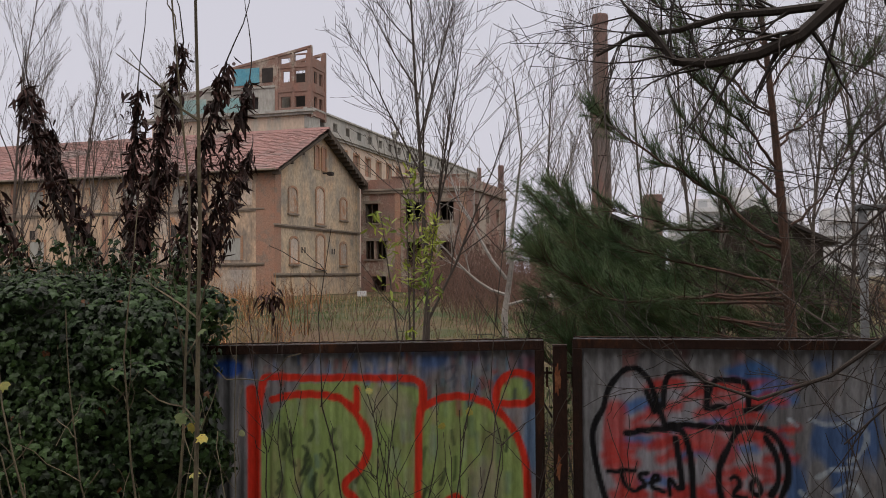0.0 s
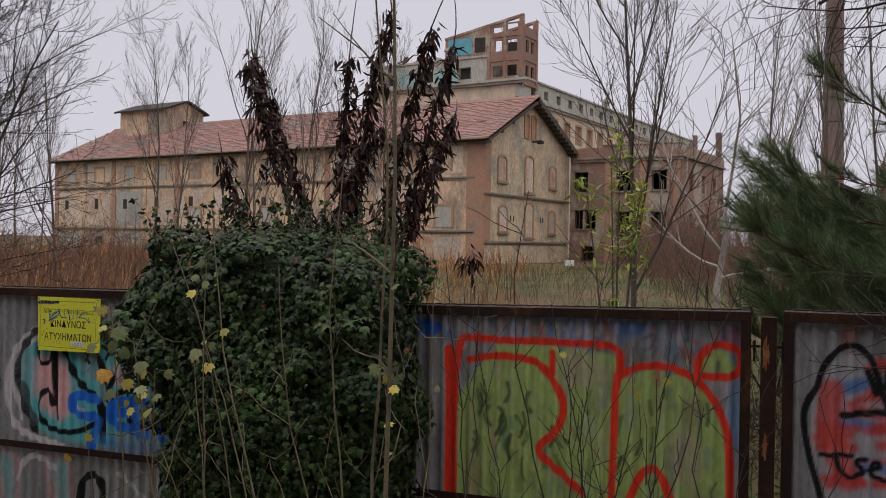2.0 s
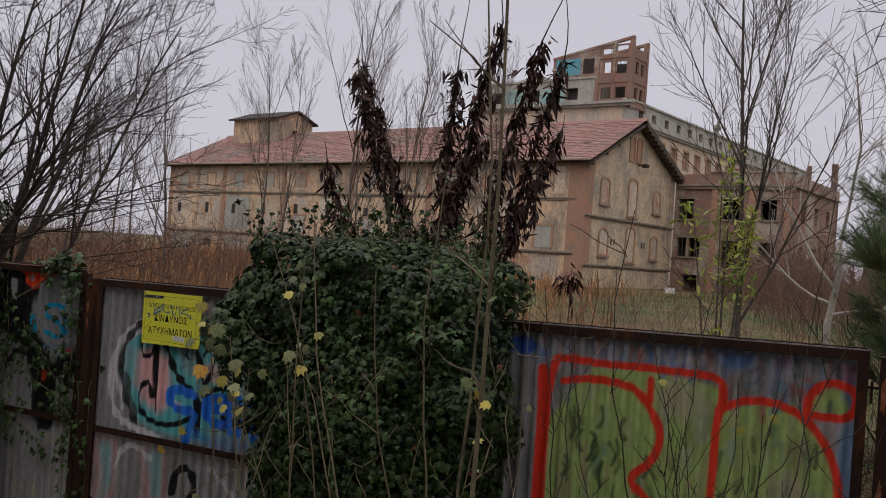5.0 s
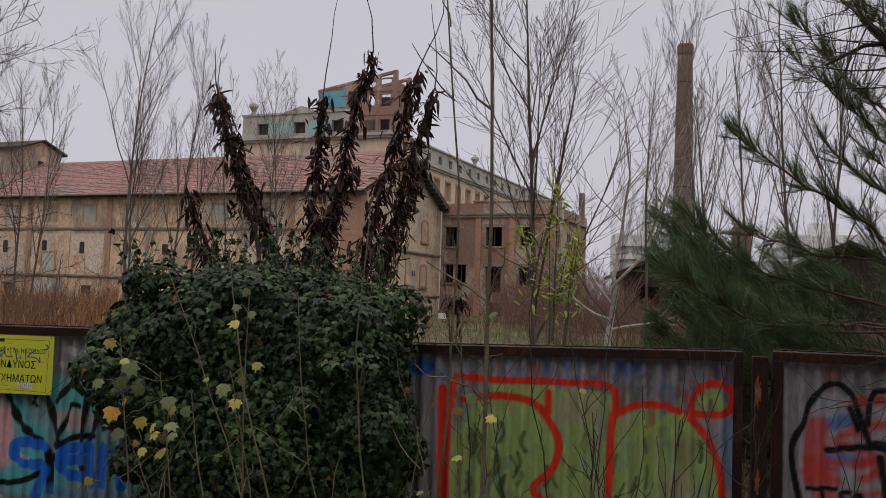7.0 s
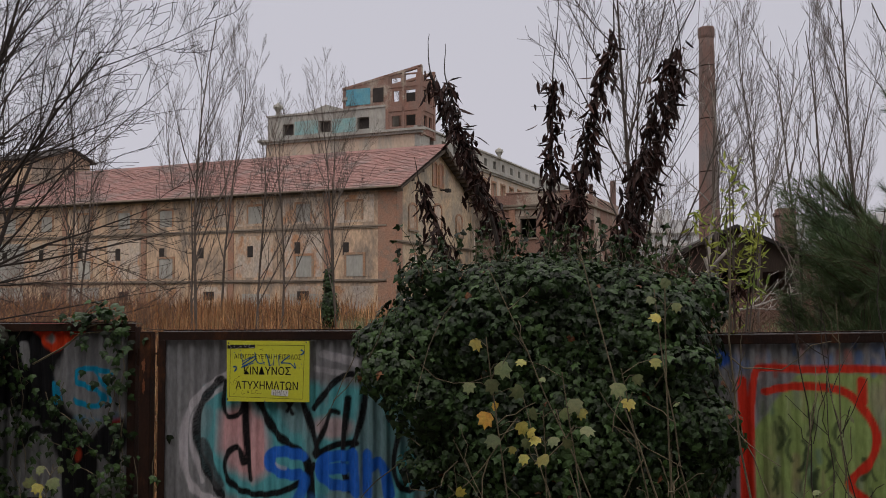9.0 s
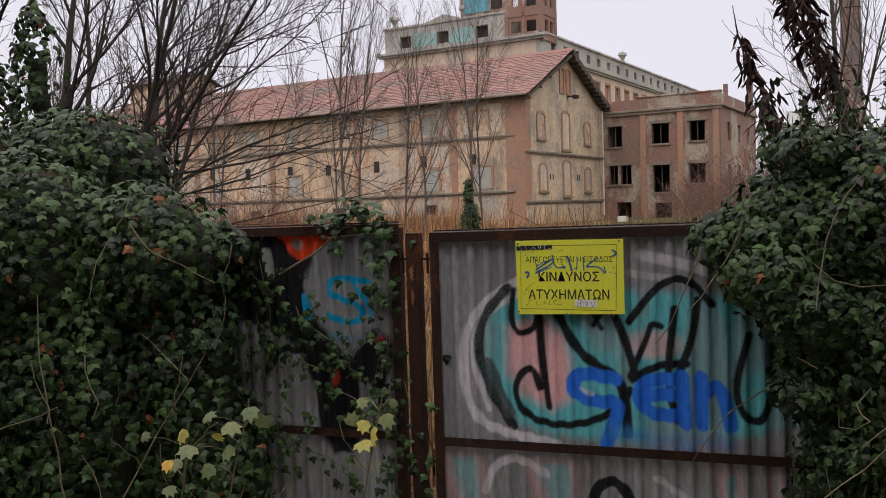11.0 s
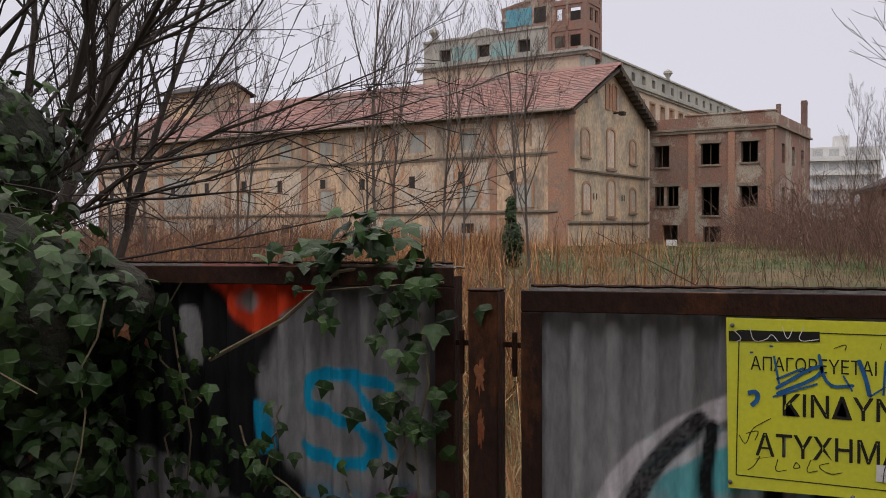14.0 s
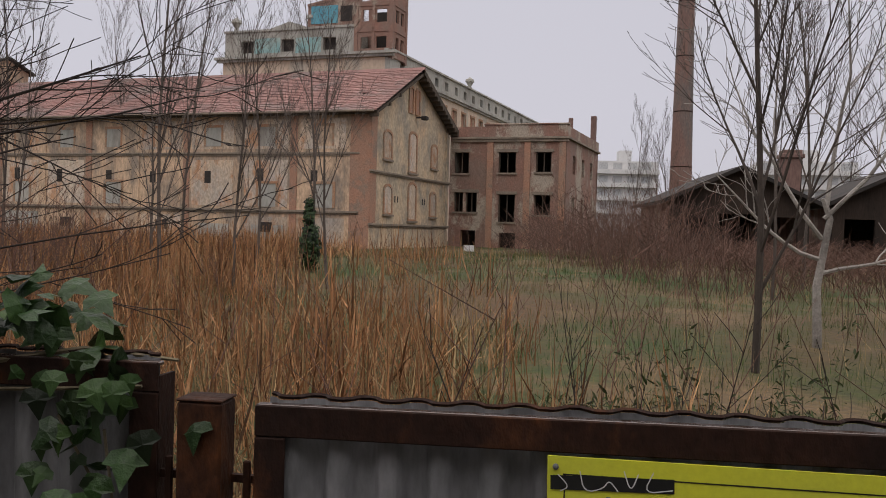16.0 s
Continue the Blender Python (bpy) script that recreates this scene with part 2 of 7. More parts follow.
def boxes(*dims, bevel=0.0):
    """A bmesh of boxes (x0, x1, y0, y1, z0, z1)."""
    bm = bmesh.new()
    for x0, x1, y0, y1, z0, z1 in dims:
        v = [bm.verts.new(c) for c in ((x0, y0, z0), (x1, y0, z0), (x1, y1, z0), (x0, y1, z0), (x0, y0, z1), (x1, y0, z1), (x1, y1, z1), (x0, y1, z1))]
        for f in ((3, 2, 1, 0), (4, 5, 6, 7), (0, 1, 5, 4), (1, 2, 6, 5), (2, 3, 7, 6), (3, 0, 4, 7)):
            bm.faces.new([v[i] for i in f])
    if bevel:
        bmesh.ops.bevel(bm, geom=bm.edges[:], offset=bevel, segments=1, affect="EDGES")
    return bm


def prism(poly, y0, y1):
    """A bmesh: the polygon of (x, z) drawn out from y0 to y1."""
    bm = bmesh.new()
    a = [bm.verts.new((x, y0, z)) for x, z in poly]
    b = [bm.verts.new((x, y1, z)) for x, z in poly]
    bm.faces.new(a)
    bm.faces.new(b[::-1])
    for i in range(len(poly)):
        j = (i + 1) % len(poly)
        bm.faces.new((a[j], a[i], b[i], b[j]))
    bmesh.ops.recalc_face_normals(bm, faces=bm.faces[:])
    return bm


def wall_with_holes(x0, x1, z0, z1, y0, y1, holes):
    """A bmesh wall in the xz plane from y0 to y1, with rectangular holes (hx0, hx1, hz0, hz1) going through."""
    xs = sorted({x0, x1, *[h[0] for h in holes], *[h[1] for h in holes]})
    zs = sorted({z0, z1, *[h[2] for h in holes], *[h[3] for h in holes]})
    xs, zs = [x for x in xs if x0 <= x <= x1], [z for z in zs if z0 <= z <= z1]
    cells = []
    for i in range(len(xs) - 1):
        run = None
        for j in range(len(zs) - 1):
            cx, cz = (xs[i] + xs[i + 1]) / 2, (zs[j] + zs[j + 1]) / 2
            solid = not any(h[0] < cx < h[1] and h[2] < cz < h[3] for h in holes)
            if solid:
                run = (run[0], zs[j + 1]) if run else (zs[j], zs[j + 1])
            if run and (not solid or j == len(zs) - 2):
                cells.append((xs[i], xs[i + 1], y0, y1, run[0], run[1]))
                run = None
    bm = boxes(*cells)
    bmesh.ops.remove_doubles(bm, verts=bm.verts[:], dist=1e-5)
    return bm


class Acc:
    """Collects vertices and faces for one mesh."""

    def __init__(self):
        self.v, self.f, self.n = [], [], 0

    def tube(self, pts, radii, sides=5):
        pts = np.asarray(pts, float)
        d = np.gradient(pts, axis=0)
        d /= np.linalg.norm(d, axis=1, keepdims=True) + 1e-9
        ref = np.array((0.31, 0.95, 0.05)) if abs(d[0, 2]) > 0.5 else np.array((0.1, 0.2, 0.97))
        u = np.cross(d, ref)
        u /= np.linalg.norm(u, axis=1, keepdims=True) + 1e-9
        w = np.cross(d, u)
        a = np.arange(sides) * 2 * np.pi / sides
        ring = pts[:, None] + np.asarray(radii)[:, None, None] * (np.cos(a)[None, :, None] * u[:, None] + np.sin(a)[None, :, None] * w[:, None])
        self.v.append(ring.reshape(-1, 3))
        k = self.n
        for i in range(len(pts) - 1):
            for j in range(sides):
                p, q = k + i * sides + j, k + i * sides + (j + 1) % sides
                self.f.append((p, q, q + sides, p + sides))
        self.f.append(tuple(range(k + (len(pts) - 1) * sides, k + len(pts) * sides)))
        self.n += len(pts) * sides

    def many(self, tmpl, faces, rot, pos, size):
        """Copies of a small shape: rot (n, 3, 3), pos (n, 3), size (n,)."""
        tmpl = np.asarray(tmpl, float)
        vs = np.einsum("nij,kj->nki", rot, tmpl) * np.asarray(size)[:, None, None] + np.asarray(pos)[:, None]
        m, k = len(tmpl), self.n
        self.v.append(vs.reshape(-1, 3))
        for i in range(len(pos)):
            b = k + i * m
            self.f.extend([tuple(b + q for q in f) for f in faces])
        self.n += m * len(pos)

    def make(self, name, material, parent=None, label="", smooth=False):
        me = bpy.data.meshes.new(name)
        me.from_pydata(np.concatenate(self.v).tolist(), [], self.f)
        me.materials.append(material)
        if smooth:
            me.shade_smooth()
        ob = new(name, me)
        if parent:
            ob.parent = parent
        return tagged(ob, label)


def turns(rs, n, normal=None, spread=1.0, droop=0.0):
    """n random turns whose z axis lies near the normals given and whose y axis hangs down by droop."""
    z = rs.normal(size=(n, 3)) * spread
    if normal is not None:
        z = z + np.asarray(normal)
    z /= np.linalg.norm(z, axis=1, keepdims=True) + 1e-9
    y = rs.normal(size=(n, 3)) + np.array((0, 0, -3.0 * droop))
    y -= z * (y * z).sum(1, keepdims=True)
    y /= np.linalg.norm(y, axis=1, keepdims=True) + 1e-9
    x = np.cross(y, z)
    return np.stack((x, y, z), axis=2)


# leaf shapes: base at the origin, tip along +y, one unit long
IVY_LEAF = [(0, 0, 0), (0.34, 0.06, -0.05), (0.50, 0.36, -0.10), (0.26, 0.46, 0.02), (0, 1.0, -0.10), (-0.26, 0.46, 0.02), (-0.50, 0.36, -0.10), (-0.34, 0.06, -0.05), (0, 0.4, 0.07)]
IVY_F = [(8, i, i + 1) for i in range(7)] + [(8, 7, 0)]
LONG_LEAF = [(0, 0, 0), (0.12, 0.3, 0.03), (0.09, 0.7, -0.02), (0, 1, -0.1), (-0.09, 0.7, -0.02), (-0.12, 0.3, 0.03), (0, 0.45, -0.03)]
LONG_F = [(6, 0, 1), (6, 1, 2), (6, 2, 3), (6, 3, 4), (6, 4, 5), (6, 5, 0)]
MAPLE = [(0, 0, 0), (0.28, 0.02, 0.0), (0.52, 0.28, -0.06), (0.36, 0.46, 0.02), (0.40, 0.76, -0.05), (0.15, 0.72, 0.03), (0, 1.0, -0.08), (-0.15, 0.72, 0.03), (-0.40, 0.76, -0.05), (-0.36, 0.46, 0.02), (-0.52, 0.28, -0.06), (-0.28, 0.02, 0), (0, 0.42, 0.06)]
MAPLE_F = [(12, i, i + 1) for i in range(11)] + [(12, 11, 0)]


def limb(acc, rs, p, d, length, r, level, up=0.35, wiggle=0.12, kids=6, ratio=0.6, angle=0.75, rmin=0.004, sides=5, start=0.25, split=None):
    """One bough with its side branches, down to twigs."""
    n = 7 if level > 1 else 5
    pts, dirs = [np.array(p, float)], []
    d = np.array(d, float) / np.linalg.norm(d)
    for i in range(n):
        d = d + rs.normal(size=3) * wiggle + np.array((0, 0, up * 0.12))
        d /= np.linalg.norm(d)
        pts.append(pts[-1] + d * length / n)
        dirs.append(d)
    rad = np.maximum(r * (1 - np.linspace(0, 1, n + 1) * 0.8), rmin)
    acc.tube(pts, rad, max(3, sides))
    if level <= 0:
        return
    for j in range(kids):
        t = start + (1 - start) * (j + rs.uniform(0, 1)) / kids
        i = min(int(t * n), n - 1)
        base = pts[i] + (pts[i + 1] - pts[i]) * (t * n - i)
        side = rs.normal(size=3)
        side -= dirs[i] * (side @ dirs[i])
        side /= np.linalg.norm(side)
        a = angle * rs.uniform(0.7, 1.25)
        sub = acc
        if split is not None:
            sub = Acc()
            split.append(sub)
        limb(sub, rs, base, dirs[i] * math.cos(a) + side * math.sin(a), length * ratio * (1.15 - 0.6 * t) * rs.uniform(0.75, 1.2),
             max(rad[i] * 0.55, rmin), level - 1, up, wiggle * 1.15, max(3, int(kids * 0.8)), ratio, angle, rmin, sides - 1, 0.2)


def limb_parts(owner, material, rs, *args, **kw):
    """A stem as a part of its own, and each bough from it as another."""
    acc, subs = Acc(), []
    limb(acc, rs, *args, split=subs, **kw)
    acc.make("trunk", material, owner)
    for a in subs:
        a.make("branch", material, owner)


# ---- ground: one sheet from the street over the field to the horizon ----
def ground_z(x, y):
    """Height of the ground: the street, a bank along the fence, the field rising to the factory."""
    x, y = np.asarray(x, float), np.asarray(y, float)
    s = np.clip((y - 4.2) / 0.9, 0, 1)
    field = 0.80 + 0.70 * np.clip((y - 8) / 24, 0, 1) + 0.06 * np.sin(x * 0.55 + 1) * np.sin(y * 0.43) + 0.03 * np.sin(x * 1.7) * np.sin(y * 1.3 + 2)
    far = np.clip((y - 80) / 300, 0, 1) * 0.5
    return 0.35 + (field + far - 0.35) * (s * s * (3 - 2 * s))


def make_ground():
    xs = np.concatenate((np.linspace(-1500, -70, 14), np.linspace(-60, 60, 121), np.linspace(70, 1500, 14)))
    ys = np.concatenate((np.linspace(-400, -20, 8), np.linspace(-15, 4, 20), np.linspace(4.15, 6, 14), np.linspace(6.4, 70, 130), np.linspace(80, 3000, 20)))
    X, Y = np.meshgrid(xs, ys)
    me = bpy.data.meshes.new("ground")
    v = np.stack((X, Y, ground_z(X, Y)), -1).reshape(-1, 3)
    w = len(xs)
    f = [(j * w + i, j * w + i + 1, (j + 1) * w + i + 1, (j + 1) * w + i) for j in range(len(ys) - 1) for i in range(w - 1)]
    me.from_pydata(v.tolist(), [], f)
    me.materials.append(M_FIELD)
    me.shade_smooth()
    tagged(new("ground", me), "rough field of brown and green winter grass", "ground", kind="structure")
    bm = boxes((-400, 400, -7.5, 2.2, 0.30, 0.362))
    tagged(part("road", bm, M_ROAD), "worn dark asphalt street beside the fence", "road", kind="structure")
    # unseen plain wall added behind the street to block sky light from the fence
    tagged(part("backdrop", boxes((-60, 60, -10.5, -9.5, 0.3, 13.5)), M_BACK), "plain unseen wall added behind the street to darken the fence", "wall", kind="structure")


make_ground()


# ---- factory hall: x along the gable, y along the long side, from its near corner ----
W, L, EAVE, APEX, BASE = 11.95, 39.3, 8.85, 11.80, 1.2
EAVE_R = 9.10
HALL = pose(-13.99, 47.99, 0, 0, 0, 78.56)


def arch_poly(cx, z0, z1, w, seg=8):
    h = w / 2
    pts = [(cx - h, z0), (cx + h, z0)]
    return pts + [(cx + h * math.cos(a), z1 - h * 0.55 + h * 0.55 * math.sin(a)) for a in [math.pi * i / seg for i in range(seg + 1)]]


def ring_poly(name, cx, z0, z1, w, t, y0, y1, material, parent, label=""):
    """A frame with an arched head round an opening."""
    bm = bmesh.new()
    out, inn = arch_poly(cx, z0 - t * 0.6, z1 + t, w + 2 * t), arch_poly(cx, z0, z1, w)
    vo0 = [bm.verts.new((x, y0, z)) for x, z in out]
    vi0 = [bm.verts.new((x, y0, z)) for x, z in inn]
    vo1 = [bm.verts.new((x, y1, z)) for x, z in out]
    vi1 = [bm.verts.new((x, y1, z)) for x, z in inn]
    k = len(out)
    for i in range(k):
        j = (i + 1) % k
        bm.faces.new((vo0[i], vo0[j], vi0[j], vi0[i]))
        bm.faces.new((vo0[j], vo0[i], vo1[i], vo1[j]))
        bm.faces.new((vi0[i], vi0[j], vi1[j], vi1[i]))
    bmesh.ops.recalc_face_normals(bm, faces=bm.faces[:])
    return part(name, bm, material, parent, label)


def make_hall():
    hall = thing("factory_hall", "long three-storey abandoned factory hall, peeling ochre render, red tiled roof", "factory building", HALL)
    rnd = random.Random(4)
    # gable wall, facing the street corner; pentagon with openings filled by recessed panels
    part("gable_wall", prism([(0, BASE), (W, BASE), (W, EAVE_R), (W / 2, APEX - 0.15), (0, EAVE)], 0, 0.5), M_GABLE, hall, "grey and ochre render, much worn")
    part("side_wall", boxes((-0.02, 0.5, 0.5, L, BASE, EAVE)), M_WALL, hall, "long ochre wall with stained bays")
    part("back_wall", boxes((W - 0.5, W, 0.5, L, BASE, EAVE_R)), M_WALL, hall)
    part("far_gable", prism([(0.5, BASE), (W - 0.5, BASE), (W - 0.5, EAVE_R), (W / 2, APEX - 0.2), (0.5, EAVE)], L - 0.5, L), M_GABLE, hall)
    # gable trim
    for z, name in ((5.60, "mid_ledge"), (2.78, "base_ledge")):
        part(name, boxes((-0.16, W + 0.14, -0.16, 0.0, z - 0.05, z + 0.06), (-0.10, W + 0.08, -0.10, 0.0, z - 0.13, z - 0.05), bevel=0.012), M_LEDGE, hall)
    part("plinth", boxes((-0.08, W + 0.06, -0.06, 0.0, BASE, 2.58)), M_GABLE, hall)
    for x0, x1 in ((-0.07, 0.65), (W - 0.5, W + 0.07)):
        part("corner_pilaster", boxes((x0, x1, -0.06, -0.001, 2.87, EAVE - 0.1)), M_GABLE if x0 > 1 else M_BRICKP, hall, "faded red corner pilaster")
    for cx, z0, z1, w in ((2.15, 6.45, 7.85, 0.95), (5.8, 5.95, 8.15, 1.05), (9.35, 6.45, 7.75, 0.9), (2.3, 3.45, 4.9, 0.95), (5.85, 3.15, 5.2, 1.05), (9.3, 3.45, 4.8, 0.9)):
        win = ring_poly("blind_window", cx, z0, z1, w, 0.14, -0.07, -0.001, M_TRIM, hall, "bricked-up window in a faded red surround")
        part("infill", prism(arch_poly(cx, z0, z1, w), -0.025, -0.002), M_PANELW, win)
        part("sill", boxes((cx - w / 2 - 0.2, cx + w / 2 + 0.2, -0.13, -0.002, z0 - 0.2, z0 - 0.1)), M_LEDGE, win)
    # vent slots: near-black patches on the wall, their shade given as colour
    for cx in (3.35, 3.75, 7.6, 7.95):
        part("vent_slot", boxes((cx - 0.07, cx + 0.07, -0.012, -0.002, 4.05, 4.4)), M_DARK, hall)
    for cx in (5.35, 6.35):
        win = ring_poly("attic_window", cx, 9.35, 10.75, 0.5, 0.13, -0.08, -0.001, M_TRIM, hall, "narrow arched attic window, red surround")
        part("opening", prism(arch_poly(cx, 9.35, 10.75, 0.5), -0.02, -0.002), M_BRICKP, win)
    part("bracket_lamp", boxes((6.2, 6.3, -0.5, -0.001, 9.1, 9.2), (5.95, 6.35, -0.75, -0.42, 8.98, 9.2), bevel=0.03), M_DARK, hall, "dark bracket lamp")
    # long side: ledges, pilasters, bays
    part("side_ledge", boxes((-0.13, -0.02, 0.6, L, 6.46, 6.56), (-0.08, -0.02, 0.6, L, 6.36, 6.46), bevel=0.012), M_LEDGE, hall)
    part("side_ledge", boxes((-0.16, -0.02, 0.6, L, 3.33, 3.45), (-0.09, -0.02, 0.6, L, 3.24, 3.33), bevel=0.012), M_LEDGE, hall)
    part("eave_board", boxes((-0.28, -0.02, 0.0, L, EAVE - 0.26, EAVE - 0.1)), M_LEDGE, hall)
    part("side_corner_pilaster", boxes((-0.09, -0.021, 0.0, 1.15, BASE, EAVE - 0.32)), M_BRICKP, hall, "faded red brick corner strip")
    nb = 11
    step = (L - 1.4) / nb
    for i in range(nb):
        y = 1.3 + i * step
        part("pilaster", boxes((-0.07, -0.021, y + step - 0.42, y + step, BASE, EAVE - 0.33)), M_BRICKP if i % 2 == 0 else M_WALL, hall)
        for z0, z1 in ((6.75, 8.35), (3.6, 6.15), (1.7, 3.05)):
            part("bay_panel", boxes((-0.035, -0.021, y + 0.15, y + step - 0.57, z0, z1)), rnd.choice((M_PANELW, M_PANELW, M_WALL, M_GREYW)) if z0 < 6 else rnd.choice((M_PANELW, M_WALL)), hall, "weathered recessed render bay")
        # upper shallow arched window and small square vents
        cy = y + step * 0.42
        bm = boxes((-0.075, -0.036, cy - 0.62, cy - 0.5, 6.9, 8.1), (-0.075, -0.036, cy + 0.5, cy + 0.62, 6.9, 8.1), (-0.075, -0.036, cy - 0.5, cy + 0.5, 7.95, 8.1), bevel=0.01)
        win = part("blind_window", bm, M_TRIM, hall, "blocked window with a red surround")
        part("infill", boxes((-0.05, -0.036, cy - 0.5, cy + 0.5, 6.9, 7.95)), M_GREYW if i % 3 else M_WALL, win)
        vy = y + step * (0.55 + rnd.uniform(-0.06, 0.06))
        # no hole is cut; a near-black box paints the shade inside
        part("small_window", boxes((-0.052, -0.036, vy - 0.2, vy + 0.2, 4.85, 5.5 + rnd.uniform(0, 0.2))), M_DARK, hall, "small broken window hole, a patch of painted shade")
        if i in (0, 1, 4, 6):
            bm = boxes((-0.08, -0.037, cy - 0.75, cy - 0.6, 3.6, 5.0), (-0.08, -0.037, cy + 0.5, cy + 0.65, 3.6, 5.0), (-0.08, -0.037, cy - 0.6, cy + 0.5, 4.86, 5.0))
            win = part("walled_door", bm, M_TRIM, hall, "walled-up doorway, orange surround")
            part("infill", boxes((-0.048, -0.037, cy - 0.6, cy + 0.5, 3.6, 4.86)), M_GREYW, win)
        # cellar windows are dark boxes coloured like the shade of an opening
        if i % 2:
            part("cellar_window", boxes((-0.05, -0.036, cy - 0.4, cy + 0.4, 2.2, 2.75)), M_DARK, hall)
        if i in (1, 2):
            part("white_patch", boxes((-0.047, -0.037, cy - 1.1, cy + 0.9, 1.75, 2.6)), M_GREYW, hall, "white-washed patch with scrawls")
    # roof: stepped tile courses on both slopes
    for side in (0, 1):
        acc = Acc()
        n = 24
        ov = 0.40 if side else 0.55
        eave = EAVE_R if side else EAVE
        slope = (APEX - eave) / (W / 2)
        rs = np.random.RandomState(3 + side)
        cols = 120
        for i in range(n):
            t0, t1 = i / n, (i + 1) / n + 0.008
            xa, xb = -ov + t0 * (W / 2 + ov), -ov + t1 * (W / 2 + ov)
            za, zb = eave + slope * xa + 0.16, eave + slope * xb + 0.115
            if side:
                xa, xb = W - xa, W - xb
            ye = np.linspace(-0.55, L + 0.4, cols + 1)
            for j in range(cols):
                jit = rs.normal() * 0.012
                y0, y1 = ye[j], ye[j + 1]
                if rs.rand() < 0.012:
                    jit -= 0.05
                acc.v.append(np.array([(xa, y0, za + jit), (xa, y1, za + jit), (xb, y1, zb + jit), (xb, y0, zb + jit), (xa, y0, za - 0.07), (xa, y1, za - 0.07)]))
                b = acc.n
                acc.f += [(b, b + 1, b + 2, b + 3), (b + 4, b + 5, b + 1, b)]
                acc.n += 6
        tagged(acc.make("roof_slope", M_TILE, hall, "red clay tiles, uneven and patched"), kind="stuff")
        deck = prism([(-0.4, EAVE - 0.2), (W / 2, APEX - 0.12), (W / 2, APEX - 0.3), (-0.4, EAVE - 0.36)] if not side else [(W + 0.35, EAVE_R - 0.16), (W / 2, APEX - 0.12), (W / 2, APEX - 0.3), (W + 0.35, EAVE_R - 0.32)], -0.5, L)
        part("roof_deck", deck, M_WOODDK, hall)
    part("ridge", prism([(W / 2 - 0.2, APEX + 0.06), (W / 2 + 0.2, APEX + 0.06), (W / 2, APEX + 0.24)], -0.6, L + 0.4), M_TILE, hall)
    slope = (APEX - EAVE_R) / (W / 2)
    for k in range(13):
        x = W / 2 + 0.35 + k * 0.48
        z = APEX - (x - W / 2) * slope - 0.12
        part("rafter_end", boxes((x - 0.09, x + 0.09, -0.62, -0.1, z - 0.26, z - 0.06)), M_WOODDK, hall)
    part("barge_board", prism([(W / 2, APEX + 0.06), (W + 0.42, EAVE_R - slope * 0.42 + 0.1), (W + 0.42, EAVE_R - slope * 0.42 - 0.2), (W / 2, APEX - 0.24)], -0.6, -0.5), M_WOODDK, hall, "dark rotten verge board")
    slope = (APEX - EAVE) / (W / 2)
    for x in (-0.35, 1.2, 2.6):
        z = EAVE + slope * x - 0.2
        part("purlin_end", boxes((x - 0.08, x + 0.08, -0.55, -0.05, z - 0.1, z + 0.06)), M_WOODDK, hall)
    part("gutter", boxes((-0.68, -0.56, -0.4, L + 0.3, EAVE - 0.25, EAVE - 0.14), bevel=0.02), M_LEDGE, hall)
    # rooftop cabin near the far end
    cab = thing("roof_cabin", "small rendered cabin with a tiled pitched roof on the ridge", "roof cabin", HALL)
    x0, x1, y0, y1 = W / 2 - 1.9, W / 2 + 1.9, 31.0, 36.6
    part("cabin_wall", boxes((x0, x1, y0, y1, 10.2, 13.0)), M_WALL, cab)
    part("gable", prism([(x0, 13.0), (x1, 13.0), (W / 2, 13.7)], y0, y1), M_WALL, cab)
    for s in (-1, 1):
        part("cabin_roof", prism([(W / 2, 13.72), (W / 2, 13.86), (W / 2 + s * 2.25, 13.02), (W / 2 + s * 2.25, 12.88)], y0 - 0.35, y1 + 0.35), M_SHED, cab)
    # cabin window as a flat near-black patch of painted shade
    part("cabin_window", boxes((x0 + 1.6, x0 + 2.1, y0 - 0.03, y0 - 0.002, 11.6, 12.2)), M_DARK, cab)


make_hall()


